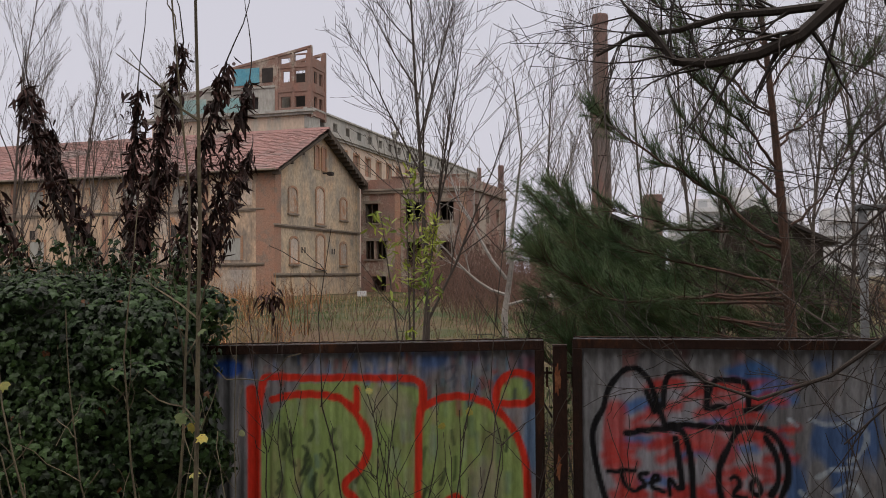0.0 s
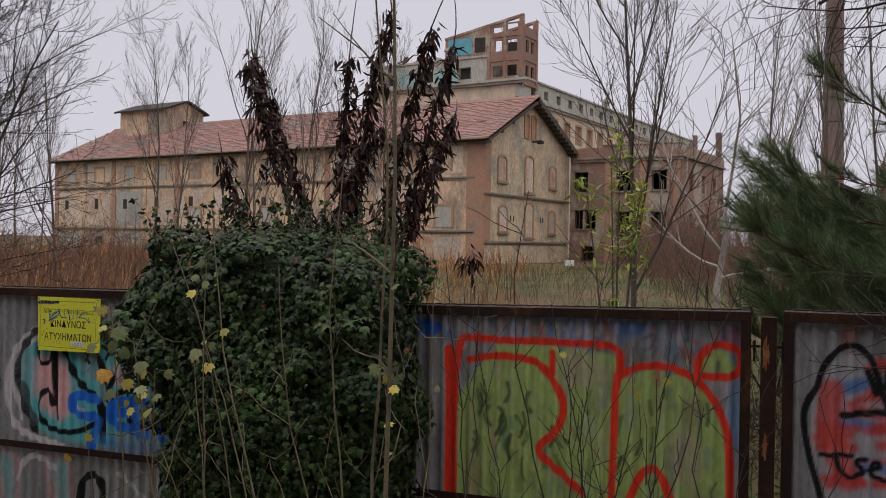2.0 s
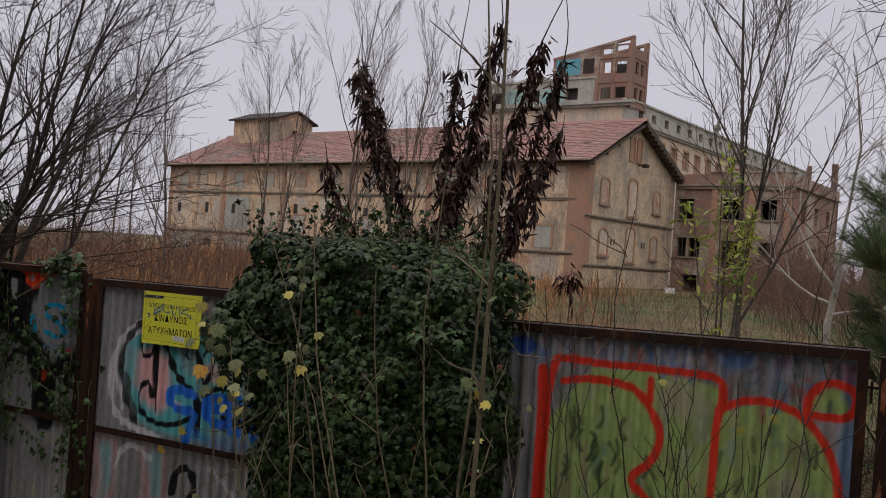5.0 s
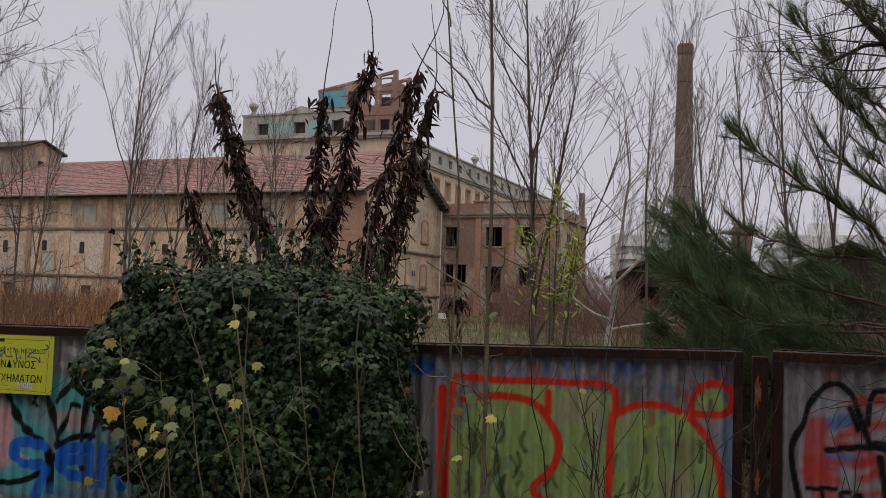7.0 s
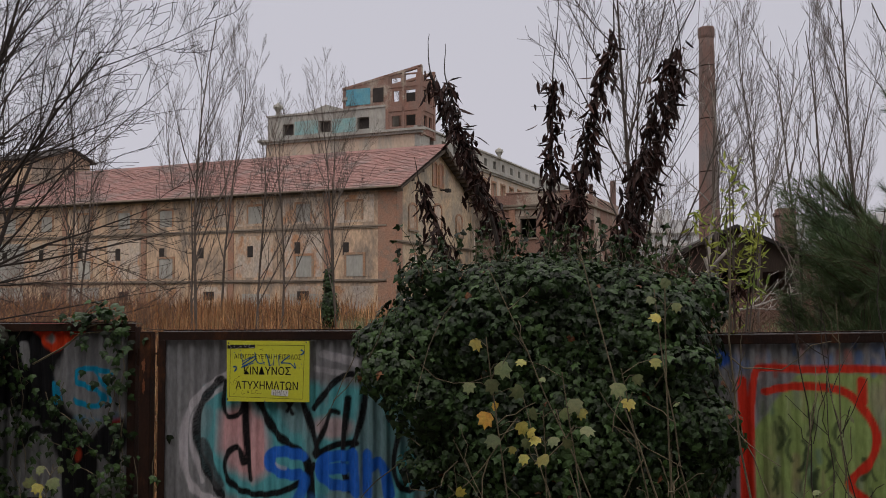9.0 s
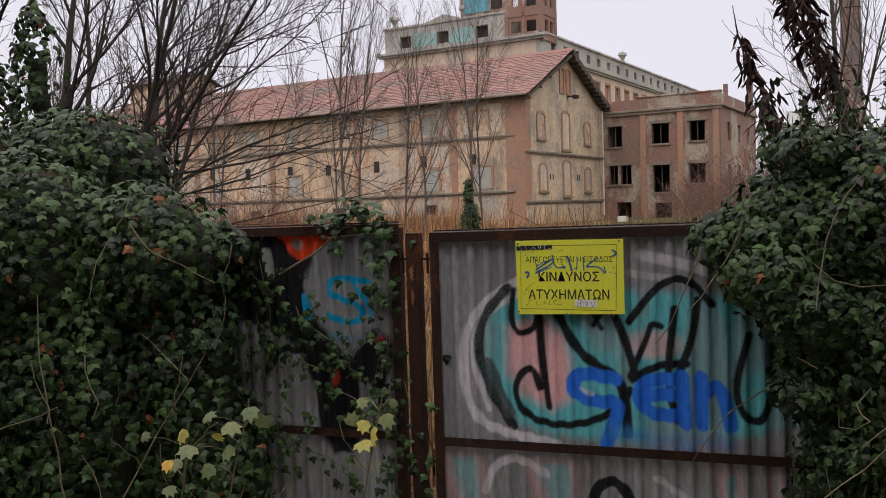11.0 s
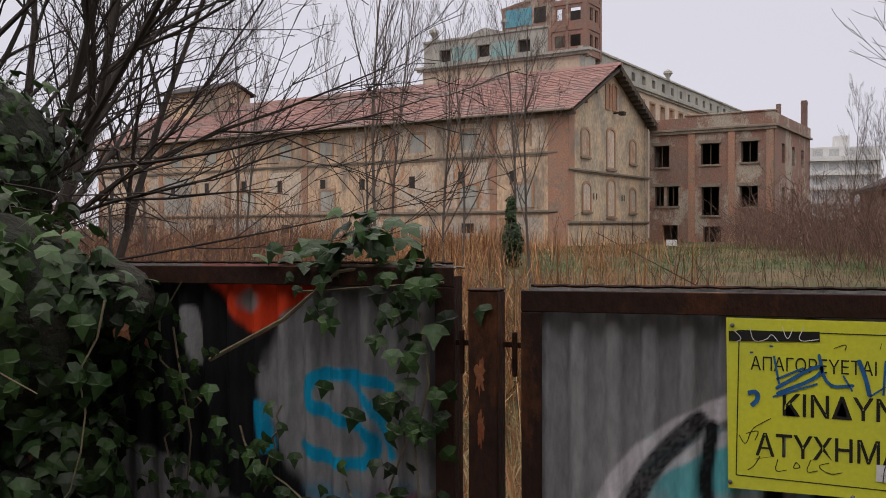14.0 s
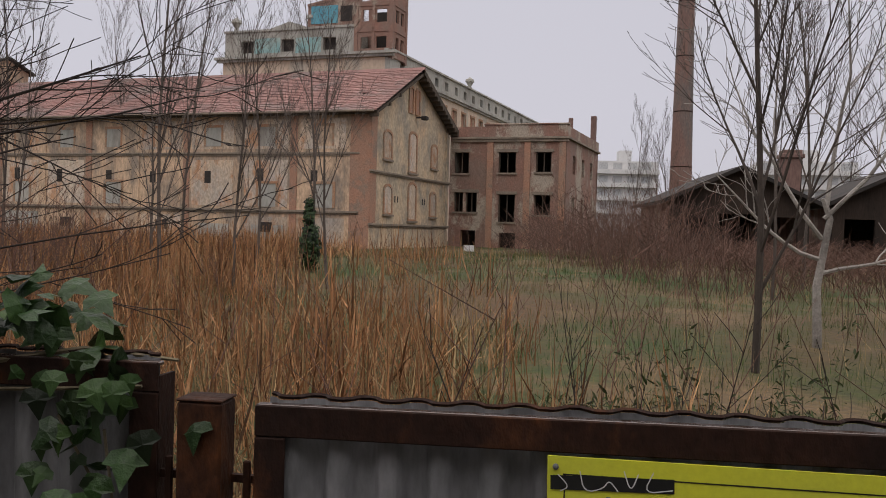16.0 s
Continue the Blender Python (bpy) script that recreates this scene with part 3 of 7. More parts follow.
# ---- annex: lower brick block beside the hall, x along its front to the right, y away ----
def make_annex():
    ax = thing("brick_annex", "ruined two-storey brick annex with empty window holes", "ruined building", HALL @ pose(W, 0, 0) @ pose(0, -0.3, 0, 0, 0, -90))
    # front wall runs along local x = 0..7.46 at y = 0.3
    wins = [(-0.05, 1.05, 6.3, 7.65), (3.05, 4.2, 6.35, 7.65), (5.5, 6.5, 6.4, 7.65), (0.1, 0.72, 3.8, 5.05), (0.9, 1.65, 3.8, 5.05), (3.1, 4.2, 3.2, 4.95), (5.45, 6.5, 3.7, 4.95), (0.6, 1.6, 1.5, 2.6), (3.2, 4.3, 1.5, 2.5)]
    wins = [(max(a, 0.05), b, c, d) for a, b, c, d in wins]
    part("front_wall", wall_with_holes(0, 7.46, BASE, 9.3, 0.3, 0.7, wins), M_BRICK, ax, "red brick showing through grey render")
    part("side_wall", wall_with_holes(0.7, 11.2, BASE, 9.3, -7.46, -7.06, [(2.2, 3.1, 6.4, 7.6), (5.2, 6.1, 6.4, 7.6), (8.2, 9.1, 6.4, 7.6), (2.2, 3.1, 3.7, 4.9), (5.2, 6.1, 3.7, 4.9)]), M_BRICK, ax).matrix_local = pose(0, 0, 0, 0, 0, 90)
    part("back_wall", boxes((0, 7.46, 10.8, 11.2, BASE, 9.0)), M_BRICK, ax)
    part("party_wall", boxes((-0.25, -0.002, 0.3, 10.8, BASE, 8.9)), M_BRICK, ax)
    # Added floor and backing, near-black to stand in for shade behind the windows.
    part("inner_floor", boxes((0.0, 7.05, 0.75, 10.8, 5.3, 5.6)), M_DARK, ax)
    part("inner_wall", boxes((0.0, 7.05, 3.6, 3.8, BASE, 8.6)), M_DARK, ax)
    part("roof", boxes((0, 7.05, 0.7, 10.8, 8.5, 8.65)), M_LEDGE, ax)
    part("cornice", boxes((-0.05, 7.65, 0.08, 0.3, 8.48, 8.62), (-0.05, 7.6, 0.15, 0.3, 8.3, 8.48), (7.46, 7.65, 0.3, 11.2, 8.48, 8.62), bevel=0.015), M_LEDGE, ax)
    part("parapet", boxes((2.1, 7.5, 0.22, 0.62, 8.62, 9.38), (2.05, 7.56, 0.16, 0.7, 9.38, 9.47), (7.1, 7.5, 0.62, 11.2, 8.62, 9.3), bevel=0.012), M_BRICK, ax, "brick parapet with a chipped coping")
    for a, b, c, d in wins[:7]:
        part("lintel", boxes((a - 0.14, b + 0.14, 0.22, 0.3, d + 0.005, d + 0.2)), M_LEDGE, ax)
        part("sill", boxes((a - 0.1, b + 0.1, 0.2, 0.3, c - 0.12, c - 0.005)), M_LEDGE, ax)
        part("window_frame", boxes((a + 0.002, a + 0.07, 0.42, 0.5, c, d), (b - 0.07, b - 0.002, 0.42, 0.5, c, d), ((a + b) / 2 - 0.03, (a + b) / 2 + 0.03, 0.43, 0.49, c, d)), M_WOODDK, ax)
    for x in (2.3, 4.75, 7.0):
        part("brick_pier", boxes((x, x + 0.4, 0.2, 0.299, BASE, 8.3)), M_BRICKP, ax)
    part("chimney_stack", boxes((6.85, 7.23, 11.21, 11.60, 1.0, 11.3), (6.82, 7.26, 11.205, 11.63, 11.06, 11.16), bevel=0.02), M_CHIM, ax, "slim brick chimney stack")
    part("small_stack", boxes((5.4, 5.68, 10.2, 10.5, 8.65, 11.05)), M_CHIM, ax)


make_annex()


# ---- great mill behind: x along the front to the left, y along the side wing ----
SWAP = Matrix(((0, -1, 0, 0), (1, 0, 0, 0), (0, 0, 1, 0), (0, 0, 0, 1)))


def make_mill():
    mill = thing("mill_building", "huge abandoned mill, pale pink render, grey attic storey, brick tower stump", "mill building", pose(-17.6, 69.55, 0) @ pose(0, 0, 0, 0, 0, 78.56))
    # local x = +g direction (side wing), local y = +l direction (front)
    FR, SD = 15.2, 52.0
    part("front_wall", boxes((0.0, 0.6, 0.6, FR, 1.2, 15.9)), M_PINKW, mill, "pale pink render wall")
    low = [(3.2 + i * 2.72, 4.4 + i * 2.72, 11.9, 13.6) for i in range(17)] + [(3.2 + i * 2.72, 4.4 + i * 2.72, 8.2, 10.2) for i in range(17)]
    att = [(2.0 + i * 2.62, 2.85 + i * 2.62, 15.1, 15.85) for i in range(19)]
    part("side_wall", wall_with_holes(0, SD, 1.2, 14.5, 0, 0.6, low), M_PINKW, mill, "pale pink wall with red window surrounds")
    part("attic_side", wall_with_holes(0, SD, 14.75, 16.3, 0.15, 0.6, att), M_GREYW, mill, "grey attic storey")
    # near-black sheet added behind the side windows as their interior shade
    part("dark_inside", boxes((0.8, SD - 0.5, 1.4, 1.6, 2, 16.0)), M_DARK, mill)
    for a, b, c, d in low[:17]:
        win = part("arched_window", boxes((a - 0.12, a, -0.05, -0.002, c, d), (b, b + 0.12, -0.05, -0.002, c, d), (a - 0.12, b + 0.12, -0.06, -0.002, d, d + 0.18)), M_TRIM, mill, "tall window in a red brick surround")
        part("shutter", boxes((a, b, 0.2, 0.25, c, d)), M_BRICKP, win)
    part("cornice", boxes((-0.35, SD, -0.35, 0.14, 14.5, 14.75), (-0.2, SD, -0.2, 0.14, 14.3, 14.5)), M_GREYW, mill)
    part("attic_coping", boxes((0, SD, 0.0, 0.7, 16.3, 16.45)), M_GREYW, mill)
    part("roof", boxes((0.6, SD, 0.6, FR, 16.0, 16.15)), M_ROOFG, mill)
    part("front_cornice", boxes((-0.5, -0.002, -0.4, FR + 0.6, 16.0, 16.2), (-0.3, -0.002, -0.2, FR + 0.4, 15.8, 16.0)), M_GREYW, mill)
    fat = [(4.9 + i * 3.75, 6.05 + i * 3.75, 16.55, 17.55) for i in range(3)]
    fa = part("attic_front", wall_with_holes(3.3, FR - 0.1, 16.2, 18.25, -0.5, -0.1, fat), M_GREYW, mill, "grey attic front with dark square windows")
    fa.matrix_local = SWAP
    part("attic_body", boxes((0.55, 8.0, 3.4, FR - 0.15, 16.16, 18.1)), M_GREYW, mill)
    # added dark sheet that colours the attic windows with shade
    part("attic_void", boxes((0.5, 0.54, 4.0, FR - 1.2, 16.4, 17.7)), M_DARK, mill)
    part("teal_patch", boxes((0.085, 0.098, 6.2, 8.5, 16.4, 17.6)), M_TEAL, mill, "faded turquoise paint panel")
    part("teal_patch", boxes((0.085, 0.098, 9.9, 12.3, 16.5, 17.7)), M_TEAL, mill, "faded turquoise paint panel")
    part("attic_front_coping", boxes((0.0, 0.65, 3.3, FR, 18.25, 18.42)), M_GREYW, mill)
    pm = prism([(7.4, 18.42), (11.0, 18.42), (9.1, 18.95)], -0.5, -0.1)
    pd = part("pediment", pm, M_GREYW, mill)
    pd.matrix_local = Matrix(((0, -1, 0, 0), (1, 0, 0, 0), (0, 0, 1, 0), (0, 0, 0, 1)))
    # urns
    for px, py, pz in ((0.35, FR - 1.0, 18.42), (0.35, 7.2, 18.42), (20.2, 0.4, 16.45)):
        bm = bmesh.new()
        for z0, r0, r1, h in ((0, 0.22, 0.2, 0.25), (0.25, 0.13, 0.4, 0.45), (0.7, 0.46, 0.4, 0.25), (0.95, 0.3, 0.06, 0.22)):
            bmesh.ops.create_cone(bm, cap_ends=True, segments=12, radius1=r0, radius2=r1, depth=h, matrix=Matrix.Translation((px, py, pz + z0 + h / 2)))
        part("urn", bm, M_GREYW, mill, "stone roof urn")
    for sx in (14.0, 30.0, 37.0):
        part("roof_hatch", boxes((sx, sx + 1.2, 2.0, 3.0, 16.15, 17.0)), M_GREYW, mill)
    # tower stump: concrete frame with brick, sloping broken top
    tw = part("tower_frame", boxes((0.0, 0.35, 0.0, 0.35, 15.6, 21.38), (0.0, 0.35, 3.0, 3.3, 15.6, 20.9), (2.6, 2.95, 0.0, 0.35, 15.6, 21.3), (2.6, 2.95, 3.0, 3.3, 15.6, 20.8),
                                   (0.0, 0.3, 0.35, 3.0, 17.75, 18.15), (0.0, 0.3, 0.35, 3.0, 19.75, 20.1), (0.0, 0.3, 1.55, 1.75, 15.9, 21.0),
                                   (0.35, 2.6, 0.0, 0.3, 17.75, 18.15), (0.35, 2.6, 0.0, 0.3, 19.75, 20.1), (0.0, 2.9, 0.0, 3.3, 15.75, 15.95), bevel=0.01), M_BRICK, mill, "exposed frame of the ruined tower")
    top = prism([(0.0, 21.5), (7.45, 20.2), (7.45, 20.0), (0.0, 21.28)], -0.3, 0.0)
    tb = part("sloping_beam", top, M_BRICK, mill)
    tb.matrix_local = Matrix(((0, -1, 0, 0), (1, 0, 0, 0), (0, 0, 1, 0), (0, 0, 0, 1)))
    tb2 = part("sloping_beam", prism([(0.0, 21.5), (7.45, 20.2), (7.45, 20.0), (0.0, 21.28)], -2.95, -2.65), M_BRICK, mill)
    tb2.matrix_local = SWAP
    fr = part("tower_front", wall_with_holes(0.35, 3.0, 15.95, 20.9, -0.24, -0.06, [(0.55, 1.45, 16.5, 17.4), (1.85, 2.75, 16.5, 17.4), (0.55, 1.45, 18.5, 19.5), (1.85, 2.6, 18.6, 19.5), (0.5, 1.5, 20.15, 20.8), (1.9, 2.8, 20.15, 20.6)]), M_BRICK, tw, "blackened brick infill with empty windows")
    fr.matrix_local = SWAP
    part("tower_side", wall_with_holes(0.35, 2.6, 15.95, 20.6, 0.06, 0.24, [(0.7, 1.3, 16.5, 17.4), (1.7, 2.3, 16.5, 17.4), (0.7, 1.3, 18.5, 19.5), (1.7, 2.3, 18.5, 19.5)]), M_BRICK, tw)
    # near-black sheet added so that the tower openings look shaded
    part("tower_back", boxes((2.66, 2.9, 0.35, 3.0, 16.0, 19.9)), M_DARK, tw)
    up = prism([(3.3, 18.42), (7.4, 18.42), (7.4, 20.2), (3.3, 20.95)], -0.26, -0.04)
    ub = part("upper_wall", up, M_BRICK, mill, "stained brick upper wall")
    ub.matrix_local = SWAP
    part("blue_panel", boxes((0.0, 0.035, 4.75, 7.1, 18.6, 20.0)), M_BLUEP, mill, "blue painted wall panel")
    # opening painted as a near-black shade patch on the solid wall
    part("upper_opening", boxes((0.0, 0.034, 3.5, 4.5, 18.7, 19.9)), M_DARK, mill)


make_mill()


# ---- tall factory chimney ----
def make_chimney():
    ch = thing("factory_chimney", "tall tapering round brick factory chimney", "chimney", pose(7.95, 102, 0))
    acc = Acc()
    zs = np.linspace(0, 31.2, 14)
    acc.tube([(0, 0, z + 1.2) for z in zs], np.linspace(1.30, 0.80, 14), 20)
    acc.make("shaft", M_CHIM, ch, smooth=True)
    a2 = Acc()
    a2.tube([(0, 0, 31.2), (0, 0, 31.5), (0, 0, 32.3), (0, 0, 32.5)], (0.84, 0.93, 0.93, 0.86), 20)
    a2.make("crown", M_CHIM, ch, "darker corbelled crown")
    for z in (10, 16, 22, 28):
        a3 = Acc()
        r = 1.30 - 0.5 * (z - 1.2) / 31.2 + 0.012
        a3.tube([(0, 0, z), (0, 0, z + 0.12)], (r, r), 20)
        a3.make("iron_band", M_RUST, ch)


make_chimney()


# ---- sheds and far blocks of flats ----
def make_shed(x, y, w, d, ze, za, turn):
    sh = thing("shed", "low derelict shed with a dark tiled roof", "shed", pose(x, y, 0, 0, 0, turn), group="derelict sheds")
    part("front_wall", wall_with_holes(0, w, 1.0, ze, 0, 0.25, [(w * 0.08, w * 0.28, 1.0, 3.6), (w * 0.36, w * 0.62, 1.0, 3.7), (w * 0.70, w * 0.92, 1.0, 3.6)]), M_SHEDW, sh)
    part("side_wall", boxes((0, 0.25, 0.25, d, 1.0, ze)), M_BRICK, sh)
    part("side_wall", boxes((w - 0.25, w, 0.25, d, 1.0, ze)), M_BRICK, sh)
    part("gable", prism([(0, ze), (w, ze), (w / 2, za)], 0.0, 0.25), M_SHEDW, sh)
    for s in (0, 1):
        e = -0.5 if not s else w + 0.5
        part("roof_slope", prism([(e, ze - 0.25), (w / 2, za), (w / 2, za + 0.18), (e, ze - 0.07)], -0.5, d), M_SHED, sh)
    # upright near-black sheet added at the back, painting the shed's inner shade
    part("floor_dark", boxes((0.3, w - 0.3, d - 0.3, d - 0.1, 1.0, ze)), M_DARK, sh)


make_shed(0.9, 44, 6.2, 9, 4.3, 5.7, 4)
make_shed(8.2, 45, 6.5, 9, 4.3, 5.9, -3)
tagged(part("chimney_stack", boxes((6.4, 7.3, 47, 47.9, 1, 6.9), (6.3, 7.4, 46.9, 48.0, 6.5, 6.7), bevel=0.03), M_CHIM), "short red brick stack beside the sheds", "chimney")


def make_flats(x, y, w, floors, turn, step):
    fl = thing("apartment_building", "distant pale block of flats with balcony bands", "apartment building", pose(x, y, 0, 0, 0, turn), group="far flats")
    h = 3.0
    for i in range(floors):
        dx = step * max(0, i - floors + 3)
        part("storey", boxes((dx, w - dx, 0, 12, 1 + i * h, 1 + (i + 1) * h - 0.05)), M_APT, fl)
        part("balcony", boxes((dx - 0.1, w - dx + 0.1, -1.2, -0.002, 1 + i * h, 1 + i * h + 1.0)), M_APT, fl)
        nx = int((w - 2 * dx) / 3.2)
        for j in range(nx):
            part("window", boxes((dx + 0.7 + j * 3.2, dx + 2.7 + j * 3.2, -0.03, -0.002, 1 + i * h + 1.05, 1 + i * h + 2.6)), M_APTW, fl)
    part("roof_hut", boxes((w * 0.4, w * 0.6, 3, 7, 1 + floors * h, 1 + floors * h + 2.6)), M_APT, fl)


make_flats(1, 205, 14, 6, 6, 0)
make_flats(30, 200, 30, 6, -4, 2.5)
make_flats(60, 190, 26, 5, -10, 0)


# ---- fence of framed corrugated sheets ----
FY = 4.165
PITCH = 0.076


def wave(x):
    return 0.0115 * np.tanh(2.2 * np.sin(2 * np.pi * x / PITCH)) / 0.976


def seg_dist(X, Z, pts):
    best = np.full(X.shape, 9.0)
    for (ax, az), (bx, bz) in zip(pts[:-1], pts[1:]):
        dx, dz = bx - ax, bz - az
        t = np.clip(((X - ax) * dx + (Z - az) * dz) / (dx * dx + dz * dz + 1e-9), 0, 1)
        best = np.minimum(best, np.hypot(X - ax - t * dx, Z - az - t * dz))
    return best


def rounded(pts, n=3):
    p = np.array(pts, float)
    for _ in range(n if len(p) > 2 else 0):
        q = np.empty((2 * len(p), 2))
        q[0], q[-1] = p[0], p[-1]
        q[1:-1:2], q[2:-1:2] = p[:-1] * 0.75 + p[1:] * 0.25, p[:-1] * 0.25 + p[1:] * 0.75
        p = q
    return p


class Spray:
    """Spray paint on a sheet: colours and cover on a grid of points."""

    def __init__(self, X, Z, seed):
        self.X, self.Z = X, Z
        self.c = np.zeros((*X.shape, 3))
        self.a = np.zeros(X.shape)
        rs = np.random.RandomState(seed)
        g = rs.rand(40, 60)
        u, v = (X - X.min()) / 0.09, (Z - Z.min()) / 0.22
        i, j = np.minimum(v.astype(int), 38), np.minimum(u.astype(int), 58)
        fu, fv = u - j, v - i
        self.n = g[i, j] * (1 - fu) * (1 - fv) + g[i, j + 1] * fu * (1 - fv) + g[i + 1, j] * (1 - fu) * fv + g[i + 1, j + 1] * fu * fv
        self.fine = rs.rand(*X.shape)

    def lay(self, cover, col):
        cover = np.clip(cover * 1.18, 0, 1)
        k = cover[..., None]
        self.c = np.where(self.a[..., None] > 0.01, self.c * (1 - k) + np.array(col) * k, np.array(col))
        self.a = np.maximum(self.a, cover)

    def line(self, pts, w, col, cover=0.95, soft=0.008):
        d = seg_dist(self.X, self.Z, rounded(pts))
        self.lay(cover * np.clip((w / 2 - d) / soft + 0.5, 0, 1) * (0.88 + 0.12 * self.fine), col)

    def area(self, pts, col, cover=0.9, soft=0.02, worn=0.0):
        X, Z = self.X, self.Z
        p = rounded(pts, 1)
        inside = np.zeros(X.shape, bool)
        for (ax, az), (bx, bz) in zip(p, np.roll(p, -1, 0)):
            cut = (az > Z) != (bz > Z)
            inside ^= cut & (X < (bx - ax) * (Z - az) / (bz - az + 1e-12) + ax)
        d = seg_dist(X, Z, np.vstack((p, p[:1]))) * np.where(inside, 1, -1)
        self.lay(cover * np.clip(d / soft + 0.5, 0, 1) * (1 - worn * np.clip((self.n - 0.45) * 4, 0, 1)), col)

    def blot(self, x, z, rx, rz, col, cover=0.8):
        d = np.hypot((self.X - x) / rx, (self.Z - z) / rz)
        self.lay(cover * np.clip((1 - d) * 2.2, 0, 1), col)

    def patches(self, col, lo, cover, z0, z1, x0=-99, x1=99):
        m = np.clip((self.Z - z0) / 0.06, 0, 1) * np.clip((z1 - self.Z) / 0.06, 0, 1) * ((self.X > x0) & (self.X < x1))
        self.lay(cover * m * np.clip((self.n - lo) * 5, 0, 1), col)


RED, BLK, GRN, BLU = (0.58, 0.036, 0.018), (0.010, 0.010, 0.012), (0.265, 0.355, 0.125), (0.03, 0.12, 0.42)
WHT, TEA, PNK, CYA = (0.52, 0.49, 0.53), (0.10, 0.38, 0.42), (0.60, 0.34, 0.35), (0.0, 0.23, 0.40)


def paint_a(s):
    s.patches((0.33, 0.31, 0.33), 0.45, 0.6, 0.6, 2.4)
    s.patches((0.05, 0.13, 0.33), 0.5, 0.75, 2.2, 2.42)
    s.patches((0.27, 0.09, 0.07), 0.55, 0.6, 2.15, 2.42, 0.45)
    s.blot(-0.72, 2.30, 0.11, 0.06, (0.03, 0.09, 0.36), 0.95)
    s.blot(0.86, 1.95, 0.07, 0.25, (0.12, 0.24, 0.42), 0.7)
    s.area([(-0.55, 1.1), (-0.55, 2.23), (0.3, 2.24), (0.3, 2.08), (0.43, 2.15), (0.57, 2.15), (0.68, 2.1), (0.78, 1.95), (0.82, 1.78), (0.83, 1.1)], GRN, 0.97, 0.02, 0.12)
    s.area([(0.68, 2.15), (0.70, 2.24), (0.77, 2.27), (0.86, 2.24), (0.85, 2.15)], GRN, 0.95)
    s.patches((0.20, 0.15, 0.10), 0.62, 0.5, 1.0, 2.2, -0.5, 0.8)
    rs = random.Random(8)
    # worn and oversprayed fill: pale, pink and dark dabs that run with the ribs
    for i in range(150):
        x, z = rs.uniform(-0.52, 0.80), rs.uniform(1.1, 2.12)
        c = rs.choice(((0.30, 0.33, 0.20), (0.36, 0.24, 0.18), (0.10, 0.15, 0.06), (0.13, 0.19, 0.08), (0.26, 0.30, 0.24), (0.12, 0.20, 0.16)))
        s.line([(x, z), (x + rs.uniform(-0.01, 0.01), z + rs.uniform(0.03, 0.16))], rs.uniform(0.012, 0.04), c, rs.uniform(0.25, 0.6), 0.02)
    for i in range(26):
        x, z = rs.uniform(-0.48, 0.75), rs.uniform(1.45, 1.95)
        s.line([(x, z), (x + rs.uniform(-0.03, 0.03), z + 0.04), (x + rs.uniform(-0.03, 0.03), z + rs.uniform(0.06, 0.12))], rs.uniform(0.010, 0.022), (0.035, 0.05, 0.03), rs.uniform(0.4, 0.8))
    s.blot(0.12, 2.12, 0.16, 0.12, (0.34, 0.30, 0.22), 0.55)
    s.blot(0.62, 1.72, 0.12, 0.16, (0.32, 0.26, 0.22), 0.45)
    # older paint left between the ribs above the lettering
    for i in range(120):
        x = rs.uniform(-0.62, 0.90)
        c = rs.choice(((0.08, 0.16, 0.36), (0.12, 0.20, 0.40), (0.42, 0.40, 0.42), (0.30, 0.09, 0.07), (0.05, 0.06, 0.08), (0.45, 0.34, 0.32)) if x < 0.3 else ((0.08, 0.13, 0.28), (0.28, 0.06, 0.05), (0.05, 0.06, 0.08), (0.10, 0.22, 0.30)))
        z = rs.uniform(2.28, 2.40) if x < 0.3 else rs.uniform(2.16, 2.40)
        s.line([(x, z), (x + rs.uniform(-0.005, 0.005), z - rs.uniform(0.02, 0.09))], rs.uniform(0.012, 0.035), c, rs.uniform(0.3, 0.75), 0.015)
    for x, z, k in ((-0.43, 1.86, 1), (-0.37, 1.8, -1), (-0.29, 1.93, 1), (-0.31, 1.76, 1), (-0.15, 1.89, -1), (-0.2, 1.78, 1), (-0.05, 1.72, 1), (-0.46, 1.66, 1), (-0.26, 1.64, -1)):
        s.line([(x, z), (x + 0.03 * k, z + 0.05), (x + 0.01 * k, z + 0.1)], 0.022, (0.04, 0.06, 0.03), 0.7)
    s.line([(-0.6, 2.19), (-0.59, 1.96), (-0.59, 1.1)], 0.054, RED)
    s.line([(-0.56, 1.1), (-0.57, 2.25), (-0.46, 2.262), (-0.31, 2.25), (-0.08, 2.26), (0.06, 2.255), (0.29, 2.26), (0.31, 2.16), (0.28, 2.05), (0.28, 1.88), (0.26, 1.2)], 0.040, RED)
    s.line([(-0.49, 2.14), (-0.37, 2.17), (-0.23, 2.17), (-0.11, 2.15), (-0.04, 2.07), (0.02, 1.97), (0.02, 1.88), (-0.02, 1.79), (-0.10, 1.73), (-0.11, 1.68), (-0.01, 1.61), (0.12, 1.5)], 0.040, RED)
    s.line([(-0.04, 2.2), (-0.04, 2.1)], 0.04, RED)
    s.line([(0.29, 2.1), (0.39, 2.16), (0.49, 2.17), (0.57, 2.16), (0.66, 2.12), (0.75, 2.03), (0.81, 1.9), (0.83, 1.78), (0.84, 1.2)], 0.040, RED)
    s.line([(0.67, 2.13), (0.68, 2.22), (0.72, 2.27), (0.77, 2.29), (0.84, 2.28), (0.88, 2.24), (0.87, 2.16), (0.82, 2.13), (0.73, 2.13), (0.67, 2.13)], 0.040, RED)
